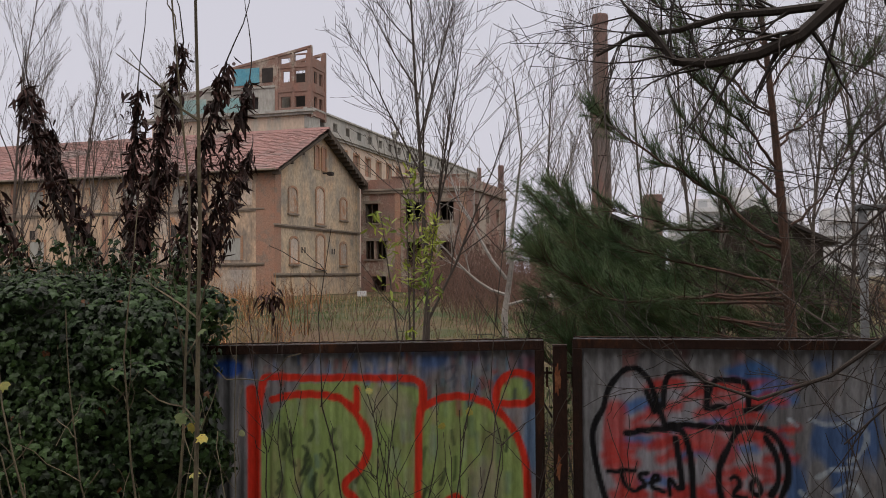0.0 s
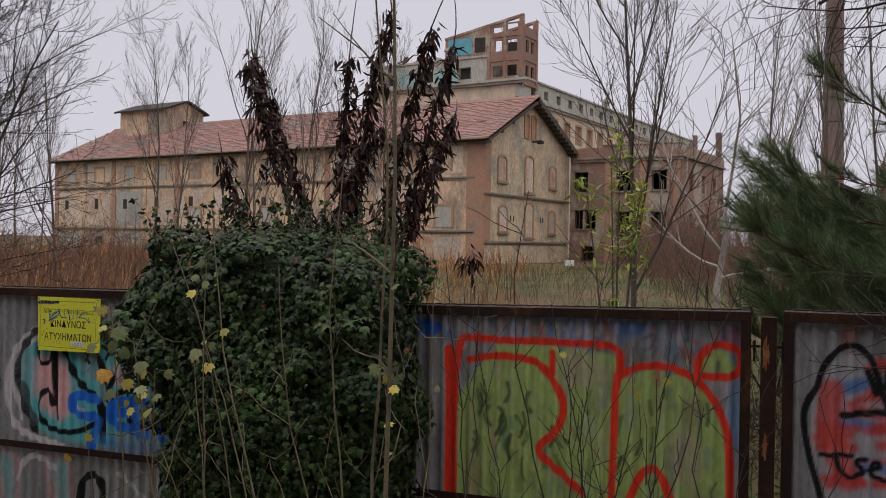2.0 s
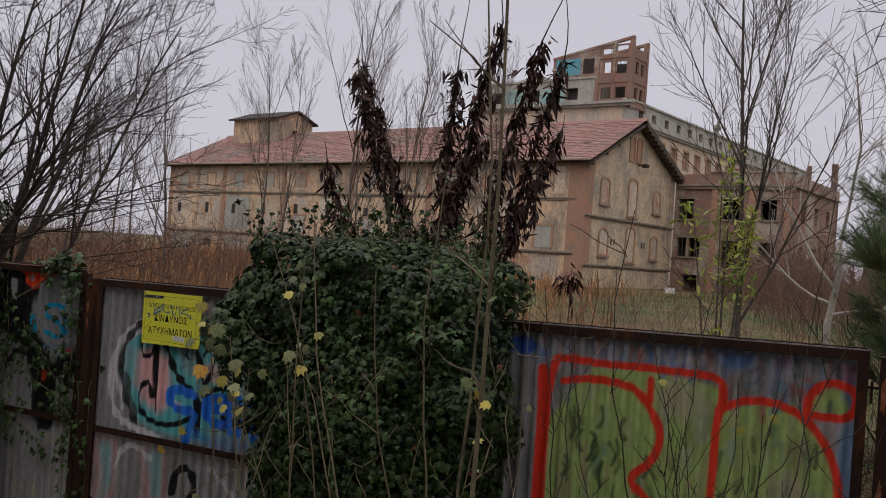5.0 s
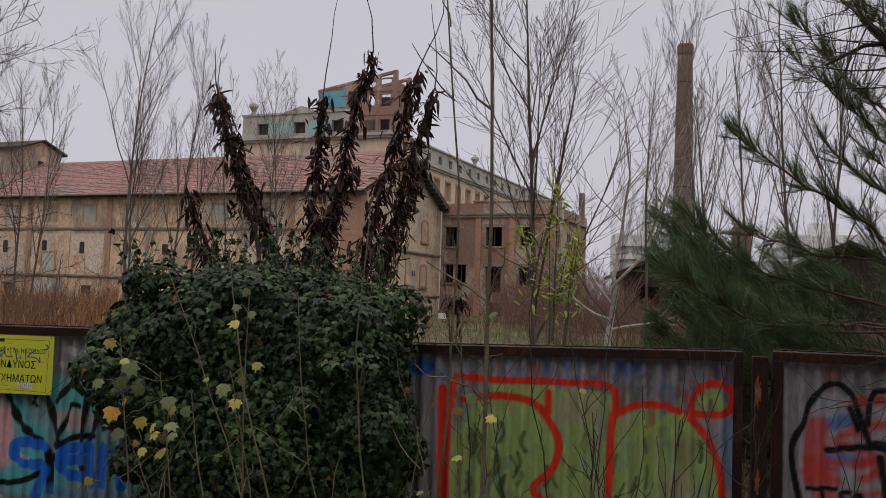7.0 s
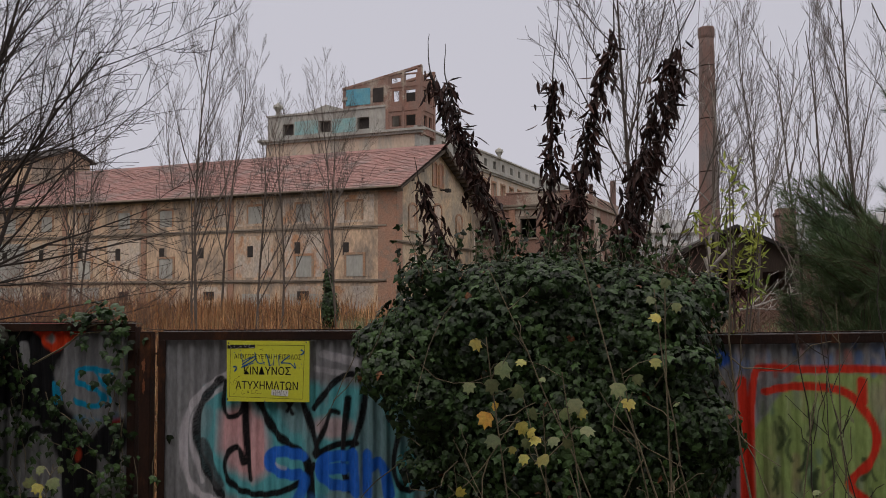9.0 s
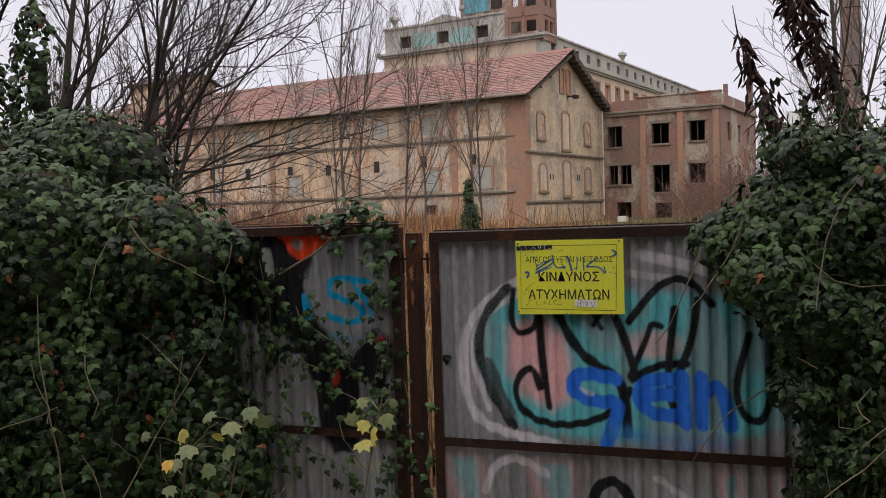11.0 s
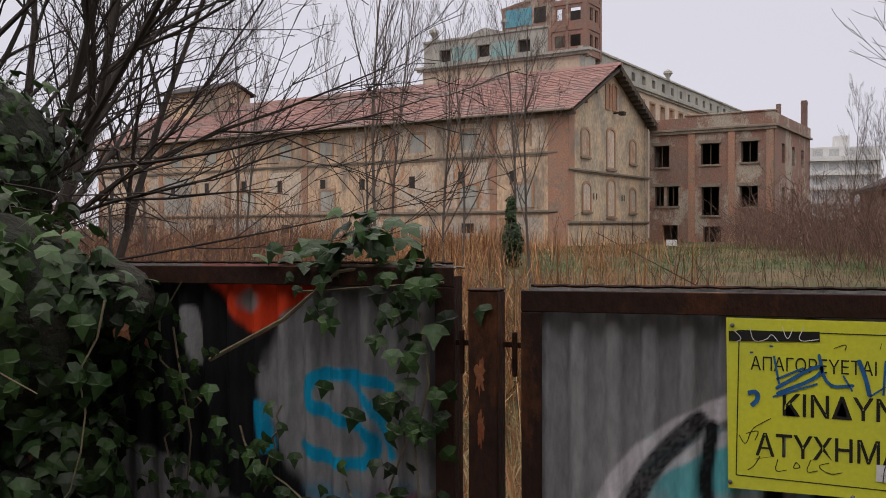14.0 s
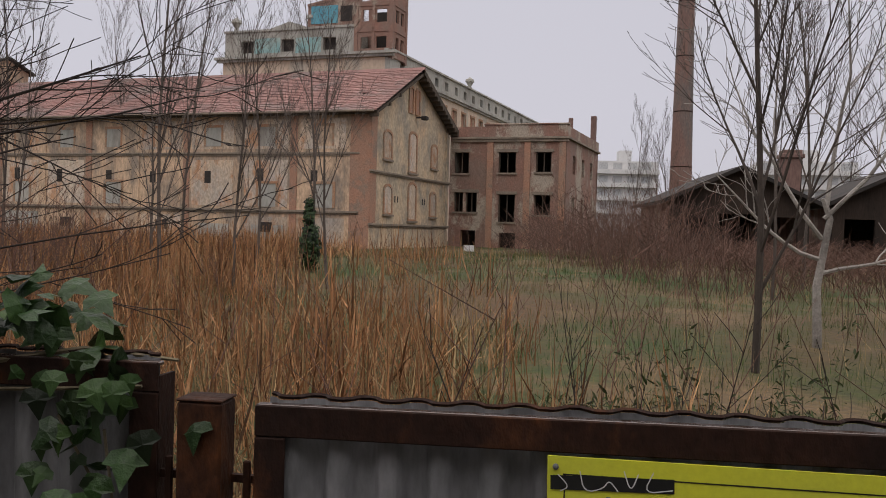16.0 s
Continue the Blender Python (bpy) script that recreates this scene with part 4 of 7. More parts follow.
    s.line([(0.36, 1.5), (0.42, 1.65), (0.5, 1.66), (0.56, 1.5)], 0.040, RED)
    s.patches((0.22, 0.21, 0.21), 0.6, 0.5, 2.26, 2.42, -0.5, 0.3)
    for z in (2.3, 2.24):
        s.line([(0.42, z), (0.48, z + 0.03), (0.46, z - 0.03)], 0.02, (0.03, 0.05, 0.09), 0.6)


def paint_b(s):
    s.patches((0.05, 0.11, 0.26), 0.52, 0.75, 0.9, 2.4, 1.9)
    s.patches((0.24, 0.05, 0.04), 0.5, 0.5, 2.25, 2.45, 1.3, 1.9)
    s.area([(1.79, 2.31), (1.89, 2.36), (2.0, 2.35), (2.07, 2.27), (2.07, 2.17), (2.0, 2.1), (1.9, 2.15)], (0.04, 0.12, 0.30), 0.8, 0.04)
    s.area([(1.21, 2.09), (1.24, 2.2), (1.34, 2.3), (1.43, 2.23), (1.51, 2.04), (1.51, 2.26), (1.69, 2.28), (1.9, 2.25), (1.92, 2.05), (2.08, 1.95), (2.09, 1.75), (2.04, 1.5), (1.25, 1.5), (1.18, 1.89)], (0.30, 0.30, 0.34), 0.75)
    rs = random.Random(5)
    for i in range(80):
        x, z = rs.uniform(1.2, 2.0), rs.uniform(1.45, 2.24)
        c = (0.46, 0.035, 0.028) if i % 6 else (0.07, 0.16, 0.38)
        s.line([(x, z), (x + 0.07, z + rs.uniform(0.01, 0.04)), (x + 0.14, z + rs.uniform(0, 0.03))], rs.uniform(0.03, 0.055), c, 0.8, 0.03)
    s.line([(1.62, 1.97), (1.72, 1.96), (1.8, 1.9)], 0.12, (0.48, 0.04, 0.03), 0.75, 0.03)
    s.line([(1.27, 2.1), (1.25, 1.9), (1.35, 1.7)], 0.11, (0.48, 0.04, 0.03), 0.75, 0.03)
    for pts in ([(1.21, 2.12), (1.15, 2.01), (1.16, 1.89), (1.19, 1.75), (1.25, 1.55)], [(1.21, 2.12), (1.23, 2.2), (1.28, 2.28), (1.34, 2.32), (1.39, 2.31), (1.44, 2.25), (1.47, 2.15), (1.51, 2.03)],
                [(1.42, 2.2), (1.46, 2.1)], [(1.32, 1.99), (1.42, 2.01), (1.53, 2.02), (1.6, 2.01), (1.63, 1.9), (1.64, 1.76), (1.64, 1.4)], [(1.5, 2.13), (1.51, 2.27), (1.57, 2.3), (1.68, 2.28), (1.72, 2.23), (1.71, 2.13)],
                [(1.71, 2.12), (1.79, 2.13)], [(1.72, 2.2), (1.74, 2.26), (1.83, 2.26), (1.91, 2.25), (1.91, 2.14)], [(1.89, 2.11), (1.97, 2.13)], [(1.51, 2.03), (1.59, 2.04), (1.72, 2.03), (1.86, 2.02)],
                [(1.86, 2.02), (1.8, 1.92), (1.76, 1.81), (1.77, 1.7), (1.82, 1.55)], [(1.86, 2.03), (1.99, 2.03), (2.06, 1.96), (2.1, 1.84), (2.08, 1.72), (1.98, 1.58)], [(1.99, 1.98), (2.04, 1.89), (2.05, 1.78), (2.01, 1.7)], [(1.56, 1.97), (1.59, 1.73)]):
        s.line(pts, 0.032, BLK)
    # lettered tag
    for pts in ([(1.23, 1.8), (1.36, 1.81)], [(1.29, 1.81), (1.31, 1.73), (1.35, 1.71)], [(1.42, 1.8), (1.37, 1.78), (1.42, 1.74), (1.37, 1.71)], [(1.43, 1.75), (1.48, 1.76), (1.47, 1.79), (1.44, 1.77), (1.44, 1.72), (1.5, 1.71)],
                [(1.53, 1.69), (1.52, 1.79), (1.58, 1.7), (1.58, 1.8)], [(1.82, 1.78), (1.85, 1.79), (1.87, 1.75), (1.82, 1.69), (1.89, 1.69)], [(1.94, 1.78), (1.91, 1.74), (1.94, 1.69), (1.97, 1.73), (1.94, 1.78)]):
        s.line(pts, 0.024, BLK)
    for pts in ([(2.2, 2.07), (2.29, 2.04), (2.4, 2.07)], [(2.1, 2.07), (2.14, 2.04)], [(2.43, 2.06), (2.47, 2.0), (2.45, 1.92), (2.38, 1.87)], [(2.23, 1.79), (2.28, 1.83), (2.41, 1.84)], [(2.48, 2.17), (2.4, 2.03)], [(2.56, 1.85), (2.68, 1.88)],
                [(2.3, 1.72), (2.4, 1.78), (2.46, 1.66), (2.38, 1.58)], [(2.15, 1.72), (2.22, 1.64)]):
        s.line(pts, 0.024, (0.40, 0.46, 0.52), 0.7)


def paint_d(s):
    s.patches((0.30, 0.29, 0.31), 0.6, 0.35, 1.4, 2.4)
    s.area([(-3.5, 2.1), (-3.58, 1.87), (-3.5, 1.65), (-3.32, 1.47), (-2.81, 1.45), (-2.40, 1.5), (-1.9, 1.6), (-1.95, 2.1), (-2.47, 2.12), (-3.09, 2.16)], TEA, 0.88, 0.05, 0.35)
    s.area([(-3.42, 1.97), (-3.43, 1.69), (-3.14, 1.55), (-3.12, 1.9), (-3.25, 2.02)], PNK, 0.85, 0.06, 0.1)
    s.blot(-2.75, 1.9, 0.16, 0.08, PNK, 0.6)
    s.blot(-2.1, 1.8, 0.2, 0.25, (0.42, 0.24, 0.26), 0.6)
    s.patches((0.42, 0.24, 0.25), 0.45, 0.75, 0.5, 1.38)
    s.patches((0.12, 0.30, 0.32), 0.62, 0.7, 0.5, 1.38)
    s.line([(-2.8, 2.30), (-2.62, 2.26), (-2.5, 2.22)], 0.05, WHT, 0.6)
    s.line([(-2.85, 2.22), (-2.66, 2.19)], 0.035, WHT, 0.5)
    s.line([(-2.99, 2.31), (-3.2, 2.25), (-3.39, 2.18), (-3.57, 2.05), (-3.64, 1.9), (-3.64, 1.68), (-3.59, 1.53), (-3.46, 1.47), (-3.2, 1.43)], 0.045, WHT, 0.85)
    s.line([(-3.1, 2.22), (-3.39, 2.12), (-3.56, 2.0), (-3.6, 1.84), (-3.55, 1.65), (-3.52, 1.58)], 0.03, WHT, 0.8)
    s.line([(-3.42, 2.15), (-3.54, 2.02), (-3.575, 1.84), (-3.5, 1.64), (-3.4, 1.5)], 0.045, BLK, 0.85)
    s.line([(-3.52, 1.8), (-3.48, 1.7), (-3.42, 1.56)], 0.05, (0.05, 0.05, 0.055), 0.8)
    for pts, w in (([(-3.39, 2.14), (-3.41, 1.99), (-3.36, 1.93), (-3.28, 1.97), (-3.27, 2.06)], 0.03), ([(-3.27, 2.06), (-3.26, 1.81), (-3.23, 1.6)], 0.035), ([(-3.27, 1.69), (-3.3, 1.78), (-3.36, 1.76), (-3.4, 1.66), (-3.34, 1.55), (-3.19, 1.51), (-3.02, 1.54), (-2.9, 1.62), (-2.86, 1.69)], 0.035),
                   ([(-3.19, 2.05), (-3.1, 1.87), (-2.98, 1.78), (-2.89, 1.74), (-2.87, 1.49)], 0.045), ([(-3.03, 2.05), (-2.98, 1.97)], 0.025), ([(-2.97, 2.05), (-3.02, 1.98)], 0.025), ([(-2.86, 1.75), (-2.78, 1.93), (-2.76, 2.0), (-2.72, 1.98)], 0.028),
                   ([(-2.93, 2.05), (-2.88, 1.93), (-2.83, 1.75)], 0.04), ([(-2.85, 1.74), (-2.74, 1.81), (-2.61, 1.82)], 0.035), ([(-2.66, 2.06), (-2.7, 1.72), (-2.65, 1.56)], 0.035), ([(-2.56, 2.1), (-2.58, 1.95), (-2.64, 1.78)], 0.035),
                   ([(-2.35, 1.95), (-2.42, 1.7), (-2.36, 1.57), (-2.29, 1.58), (-2.25, 1.75), (-2.26, 1.95)], 0.034), ([(-2.27, 1.8), (-2.17, 1.72), (-1.98, 1.7)], 0.034), ([(-2.86, 2.0), (-2.72, 2.18), (-2.6, 2.2), (-2.5, 2.08)], 0.035), ([(-2.2, 2.0), (-2.1, 1.9), (-1.95, 1.95)], 0.05)):
        s.line(pts, w, BLK, 0.92)
    for pts in ([(-2.92, 1.74), (-3.1, 1.77), (-3.13, 1.68), (-3.02, 1.63), (-2.91, 1.64), (-2.92, 1.56), (-2.97, 1.44)], [(-2.65, 1.75), (-2.8, 1.74), (-2.83, 1.65), (-2.75, 1.58), (-2.63, 1.59)], [(-2.82, 1.67), (-2.68, 1.68)],
                [(-2.63, 1.76), (-2.62, 1.55)], [(-2.55, 1.76), (-2.55, 1.55)], [(-2.55, 1.68), (-2.47, 1.74), (-2.43, 1.55)]):
        s.line(pts, 0.062, (0.02, 0.14, 0.60), 0.92)
    s.line([(-2.95, 1.5), (-2.7, 1.46), (-2.45, 1.48)], 0.07, (0.05, 0.2, 0.5), 0.6, 0.05)
    s.line([(-3.08, 1.69), (-3.03, 1.665)], 0.02, (0.4, 0.42, 0.5), 0.8)
    s.line([(-3.55, 1.18), (-3.5, 1.32), (-3.38, 1.36), (-3.25, 1.28)], 0.04, WHT, 0.7)
    s.line([(-3.05, 1.1), (-3.02, 1.25), (-2.92, 1.28), (-2.84, 1.15), (-2.95, 1.02)], 0.05, BLK, 0.9)
    s.line([(-2.75, 1.3), (-2.6, 1.2), (-2.5, 1.1)], 0.03, WHT, 0.6)


def paint_c(s):
    s.patches((0.24, 0.24, 0.25), 0.55, 0.4, 0.6, 2.4)
    s.area([(-5.1, 2.44), (-5.1, 2.0), (-4.8, 1.95), (-4.6, 1.9), (-4.48, 1.7), (-4.42, 1.3), (-4.2, 1.3), (-4.2, 1.75), (-4.34, 1.85), (-4.48, 2.05), (-4.50, 2.2), (-4.42, 2.36), (-4.36, 2.44)], BLK, 0.95, 0.03, 0.08)
    s.area([(-4.68, 2.46), (-4.6, 2.36), (-4.52, 2.27), (-4.43, 2.34), (-4.28, 2.43), (-4.28, 2.46)], (0.55, 0.045, 0.012), 0.97, 0.015)
    s.blot(-4.53, 2.37, 0.04, 0.04, (0.2, 0.19, 0.19), 0.9)
    s.area([(-4.42, 1.87), (-4.3, 1.72), (-4.22, 1.85), (-4.05, 1.95), (-4.0, 1.8), (-4.1, 1.6)], BLK, 0.9, 0.03)
    s.blot(-4.13, 1.9, 0.08, 0.03, (0.40, 0.03, 0.02), 0.8)
    s.blot(-4.34, 1.69, 0.02, 0.05, (0.5, 0.06, 0.03), 0.9)
    s.line([(-4.13, 2.17), (-4.25, 2.2), (-4.35, 2.19), (-4.37, 2.12), (-4.29, 2.09), (-4.2, 2.06), (-4.17, 2.02), (-4.21, 1.97), (-4.31, 1.98), (-4.37, 2.01)], 0.036, CYA, 0.95)
    s.line([(-4.24, 2.18), (-4.17, 2.1), (-4.13, 2.01)], 0.03, CYA, 0.9)
    s.line([(-4.36, 1.9), (-4.2, 1.89), (-4.1, 1.92)], 0.04, (0.02, 0.17, 0.28), 0.6, 0.03)
    s.line([(-4.5, 2.1), (-4.48, 2.0)], 0.04, CYA, 0.85)
    s.line([(-4.74, 1.7), (-4.66, 1.84), (-4.55, 1.82)], 0.04, BLK, 0.9)
    s.line([(-4.72, 2.33), (-4.69, 2.22)], 0.05, (0.3, 0.3, 0.31), 0.8)
    s.patches((0.30, 0.33, 0.08), 0.6, 0.5, 0.6, 1.3, -4.8)


def sheet(name, x0, x1, z0, z1a, z1b, painter, seed, parent, label):
    fine = 0.66 if seed in (13, 14) else 0.85
    nx, nz = int((x1 - x0) / (0.0095 * fine)), int((z1a - z0) / (0.0098 * fine))
    xs = np.linspace(x0, x1, nx + 1)
    T = np.linspace(0, 1, nz + 1)
    top = z1a + (z1b - z1a) * (xs - x0) / (x1 - x0)
    X = np.repeat(xs[None], nz + 1, 0)
    Z = z0 + (top - z0)[None] * T[:, None]
    rs = np.random.RandomState(seed)
    dent = sum(0.006 * np.sin(X * a + b) * np.sin(Z * c + d) for a, b, c, d in rs.uniform(1, 5, (4, 4)))
    Y = FY + wave(X) + dent * 0.5
    s = Spray(X, Z, seed)
    painter(s)
    me = bpy.data.meshes.new(name)
    w = nx + 1
    v = np.stack((X, Y, Z), -1).reshape(-1, 3)
    idx = np.arange(nz * nx)
    a = (idx // nx) * w + idx % nx
    f = np.stack((a, a + 1, a + w + 1, a + w), 1)
    me.vertices.add(len(v))
    me.vertices.foreach_set("co", v.ravel())
    me.loops.add(f.size)
    me.loops.foreach_set("vertex_index", f.ravel().astype(np.int32))
    me.polygons.add(len(f))
    me.polygons.foreach_set("loop_start", np.arange(len(f), dtype=np.int32) * 4)
    me.update(calc_edges=True)
    me.shade_smooth()
    at = me.attributes.new("paint", "FLOAT_COLOR", "POINT")
    at.data.foreach_set("color", np.concatenate((s.c, s.a[..., None]), -1).ravel().astype(np.float32))
    me.materials.append(M_SHEET)
    ob = new(name, me)
    ob.parent = parent
    return tagged(ob, label)


def lip(name, x0, x1, za, zb, parent):
    """The sheet's thick rolled top edge."""
    xs = np.linspace(x0, x1, int((x1 - x0) / 0.0095))
    acc = Acc()
    acc.tube([(x, FY + wave(x) + 0.004, za + (zb - za) * (x - x0) / (x1 - x0) + 0.002) for x in xs], np.full(len(xs), 0.0035), 4)
    acc.make(name, M_RUST, parent)


def make_panel(x0, x1, za, zb, painter, seed, label, sheet_label):
    p = thing("fence_panel", label, "fence panel", group="fence panels")
    z0 = 0.42
    wv = 0.046
    # frame of angle iron: front flange and a flange going back

    def bar(name, pts, lab="", material=None):
        b = bmesh.new()
        lo = [b.verts.new(c) for c in pts[:4]]
        hi = [b.verts.new(c) for c in pts[4:]]
        b.faces.new(lo[::-1])
        b.faces.new(hi)
        for i in range(4):
            j = (i + 1) % 4
            b.faces.new((lo[i], lo[j], hi[j], hi[i]))
        bmesh.ops.recalc_face_normals(b, faces=b.faces[:])
        bmesh.ops.bevel(b, geom=b.edges[:], offset=0.0018, segments=1, affect="EDGES")
        return part(name, b, material or M_RUST, p, lab)

    fy0, fy1 = FY - 0.036, FY - 0.030
    bar("top_rail", [(x0, fy0, za - wv), (x1, fy0, zb - wv), (x1, fy1, zb - wv), (x0, fy1, za - wv), (x0, fy0, za), (x1, fy0, zb), (x1, fy1, zb), (x0, fy1, za)], "rusty angle-iron top rail")
    bar("top_flange", [(x0, fy1, za - 0.006), (x1, fy1, zb - 0.006), (x1, FY - 0.0125, zb - 0.006), (x0, FY - 0.0125, za - 0.006), (x0, fy1, za), (x1, fy1, zb), (x1, FY - 0.0125, zb), (x0, FY - 0.0125, za)], "", M_RUSTW)
    for a, b, z in ((x0, x0 + wv, za), (x1 - wv, x1, zb)):
        bar("side_post", [(a, fy0, z0), (b, fy0, z0), (b, fy1, z0), (a, fy1, z0), (a, fy0, z - wv - 0.001), (b, fy0, z - wv - 0.001), (b, fy1, z - wv - 0.001), (a, fy1, z - wv - 0.001)])
    for a, b in ((x0, x0 + 0.006), (x1 - 0.006, x1)):
        part("side_flange", boxes((a, b, fy1 + 0.0005, FY + 0.024, z0, min(za, zb) - 0.008)), M_RUST, p)
    for z in (1.395, z0 + 0.02):
        part("cross_rail", boxes((x0 + wv + 0.001, x1 - wv - 0.001, fy0 + 0.004, fy1 - 0.001, z, z + 0.042), bevel=0.0015), M_RUST, p, "rusty cross rail")
    sheet("corrugated_sheet", x0 + 0.007, x1 - 0.007, z0, za + 0.004, zb + 0.004, painter, seed, p, sheet_label)
    lip("sheet_edge", x0 + 0.01, x1 - 0.01, za + 0.006, zb + 0.006, p)
    return p


make_panel(-1.42, 0.917, 2.405, 2.453, paint_a, 11, "rust-framed corrugated panel with green and red lettering graffiti", "corrugated steel sprayed green with red outlines")
make_panel(1.058, 3.40, 2.461, 2.452, paint_b, 12, "rust-framed corrugated panel with red and black graffiti", "corrugated steel, red fill, black outlines, blue sprays")
make_panel(-3.785, -1.47, 2.418, 2.440, paint_d, 13, "rust-framed corrugated panel, turquoise and pink graffiti, yellow sign", "corrugated steel, turquoise and pink, black strokes, blue tag")
make_panel(-6.25, -3.958, 2.45, 2.464, paint_c, 14, "ivy-grown corrugated panel with black and cyan graffiti", "corrugated steel, black and red paint, cyan letter").location.y = 0.045
make_panel(-8.6, -6.3, 2.45, 2.45, lambda s: s.patches((0.2, 0.2, 0.2), 0.5, 0.4, 0.6, 2.4), 15, "rust-framed corrugated panel under dense ivy", "grey corrugated steel")
make_panel(3.50, 5.8, 2.45, 2.45, lambda s: s.patches((0.05, 0.11, 0.26), 0.5, 0.6, 0.6, 2.4), 16, "rust-framed corrugated panel with blue sprays", "grey and blue corrugated steel")


def make_post(x0, x1, z, wear, back=0.0):
    p = thing("gate_post", "square rusty steel gate post between fence panels", "gate post", group="gate posts")
    p.location.y = back
    part("tube", boxes((x0, x1, FY - 0.055, FY + 0.004, 0.3, z - 0.004), bevel=0.004), M_RUST, p)
    part("cap", boxes((x0 - 0.001, x1 + 0.001, FY - 0.056, FY + 0.005, z - 0.004, z), bevel=0.0015), M_RUST, p)
    for a, b, c, d in wear:
        acc = Acc()
        rr = np.random.RandomState(int(a * -100) % 97 + 5)
        acc.many([(math.cos(t) * k, 0, math.sin(t) * k) for t, k in zip(np.linspace(0, 2 * math.pi, 25)[:-1], rr.uniform(0.22, 0.56, 24))] + [(0, 0, 0)], [(i, (i + 1) % 24, 24) for i in range(24)], np.array([np.diag((b - a, 1, d - c))]), np.array([((a + b) / 2, FY - 0.0558, (c + d) / 2)]), [1])
        acc.make("worn_patch", M_RUSTL, p, "orange rust patch")
    for zz in (2.29, 1.3):
        for s, xe in ((-1, x0), (1, x1)):
            xa, xb = sorted((xe + s * 0.001, xe + s * 0.045))
            h = part("latch_bar", boxes((xa, xb, FY - 0.012, FY - 0.002, zz - 0.006, zz + 0.006)), M_RUST, p)
            xm = xe + s * 0.028
            part("pin", boxes((xm - 0.006, xm + 0.006, FY - 0.020, FY - 0.013, zz - 0.07, zz + 0.03), bevel=0.002), M_RUST, h)


make_post(-3.913, -3.843, 2.417, [(-3.900, -3.870, 2.18, 2.27), (-3.892, -3.874, 2.06, 2.16)], 0.035)
make_post(0.960, 1.030, 2.432, [(0.966, 1.0, 2.18, 2.36), (0.97, 1.0, 1.75, 1.9)])
make_post(-6.298, -6.252, 2.43, [])
make_post(3.41, 3.49, 2.43, [])
make_post(-1.467, -1.423, 2.40, [])


# ---- warning sign ----
def ribbon(pts, w, y):
    p = rounded(pts, 2)
    d = np.gradient(p, axis=0)
    nrm = np.stack((-d[:, 1], d[:, 0]), 1) / (np.linalg.norm(d, axis=1, keepdims=True) + 1e-9)
    bm = bmesh.new()
    taper = np.ones(len(p))
    taper[0] = taper[-1] = 0.55
    a = [bm.verts.new((q[0], y, q[1])) for q in p + nrm * w / 2 * taper[:, None]]
    b = [bm.verts.new((q[0], y, q[1])) for q in p - nrm * w / 2 * taper[:, None]]
    for i in range(len(p) - 1):
        bm.faces.new((a[i], a[i + 1], b[i + 1], b[i]))
    return bm


def text_mesh(name, body, x0, x1, z0, z1, y, bold, parent):
    cu = bpy.data.curves.new(name, "FONT")
    cu.body, cu.offset = body, bold
    ob = new(name, cu)
    me = bpy.data.meshes.new_from_object(ob.evaluated_get(bpy.context.evaluated_depsgraph_get()))
    bpy.data.objects.remove(ob)
    co = np.array([v.co[:] for v in me.vertices])
    lo, hi = co.min(0), co.max(0)
    for v in me.vertices:
        v.co = (x0 + (v.co.x - lo[0]) / (hi[0] - lo[0]) * (x1 - x0), y, z0 + (v.co.y - lo[1]) / (hi[1] - lo[1]) * (z1 - z0))
    me.name = name
    me.materials.clear()
    me.materials.append(M_INK)
    t = new(name, me)
    t.parent = parent
    return t


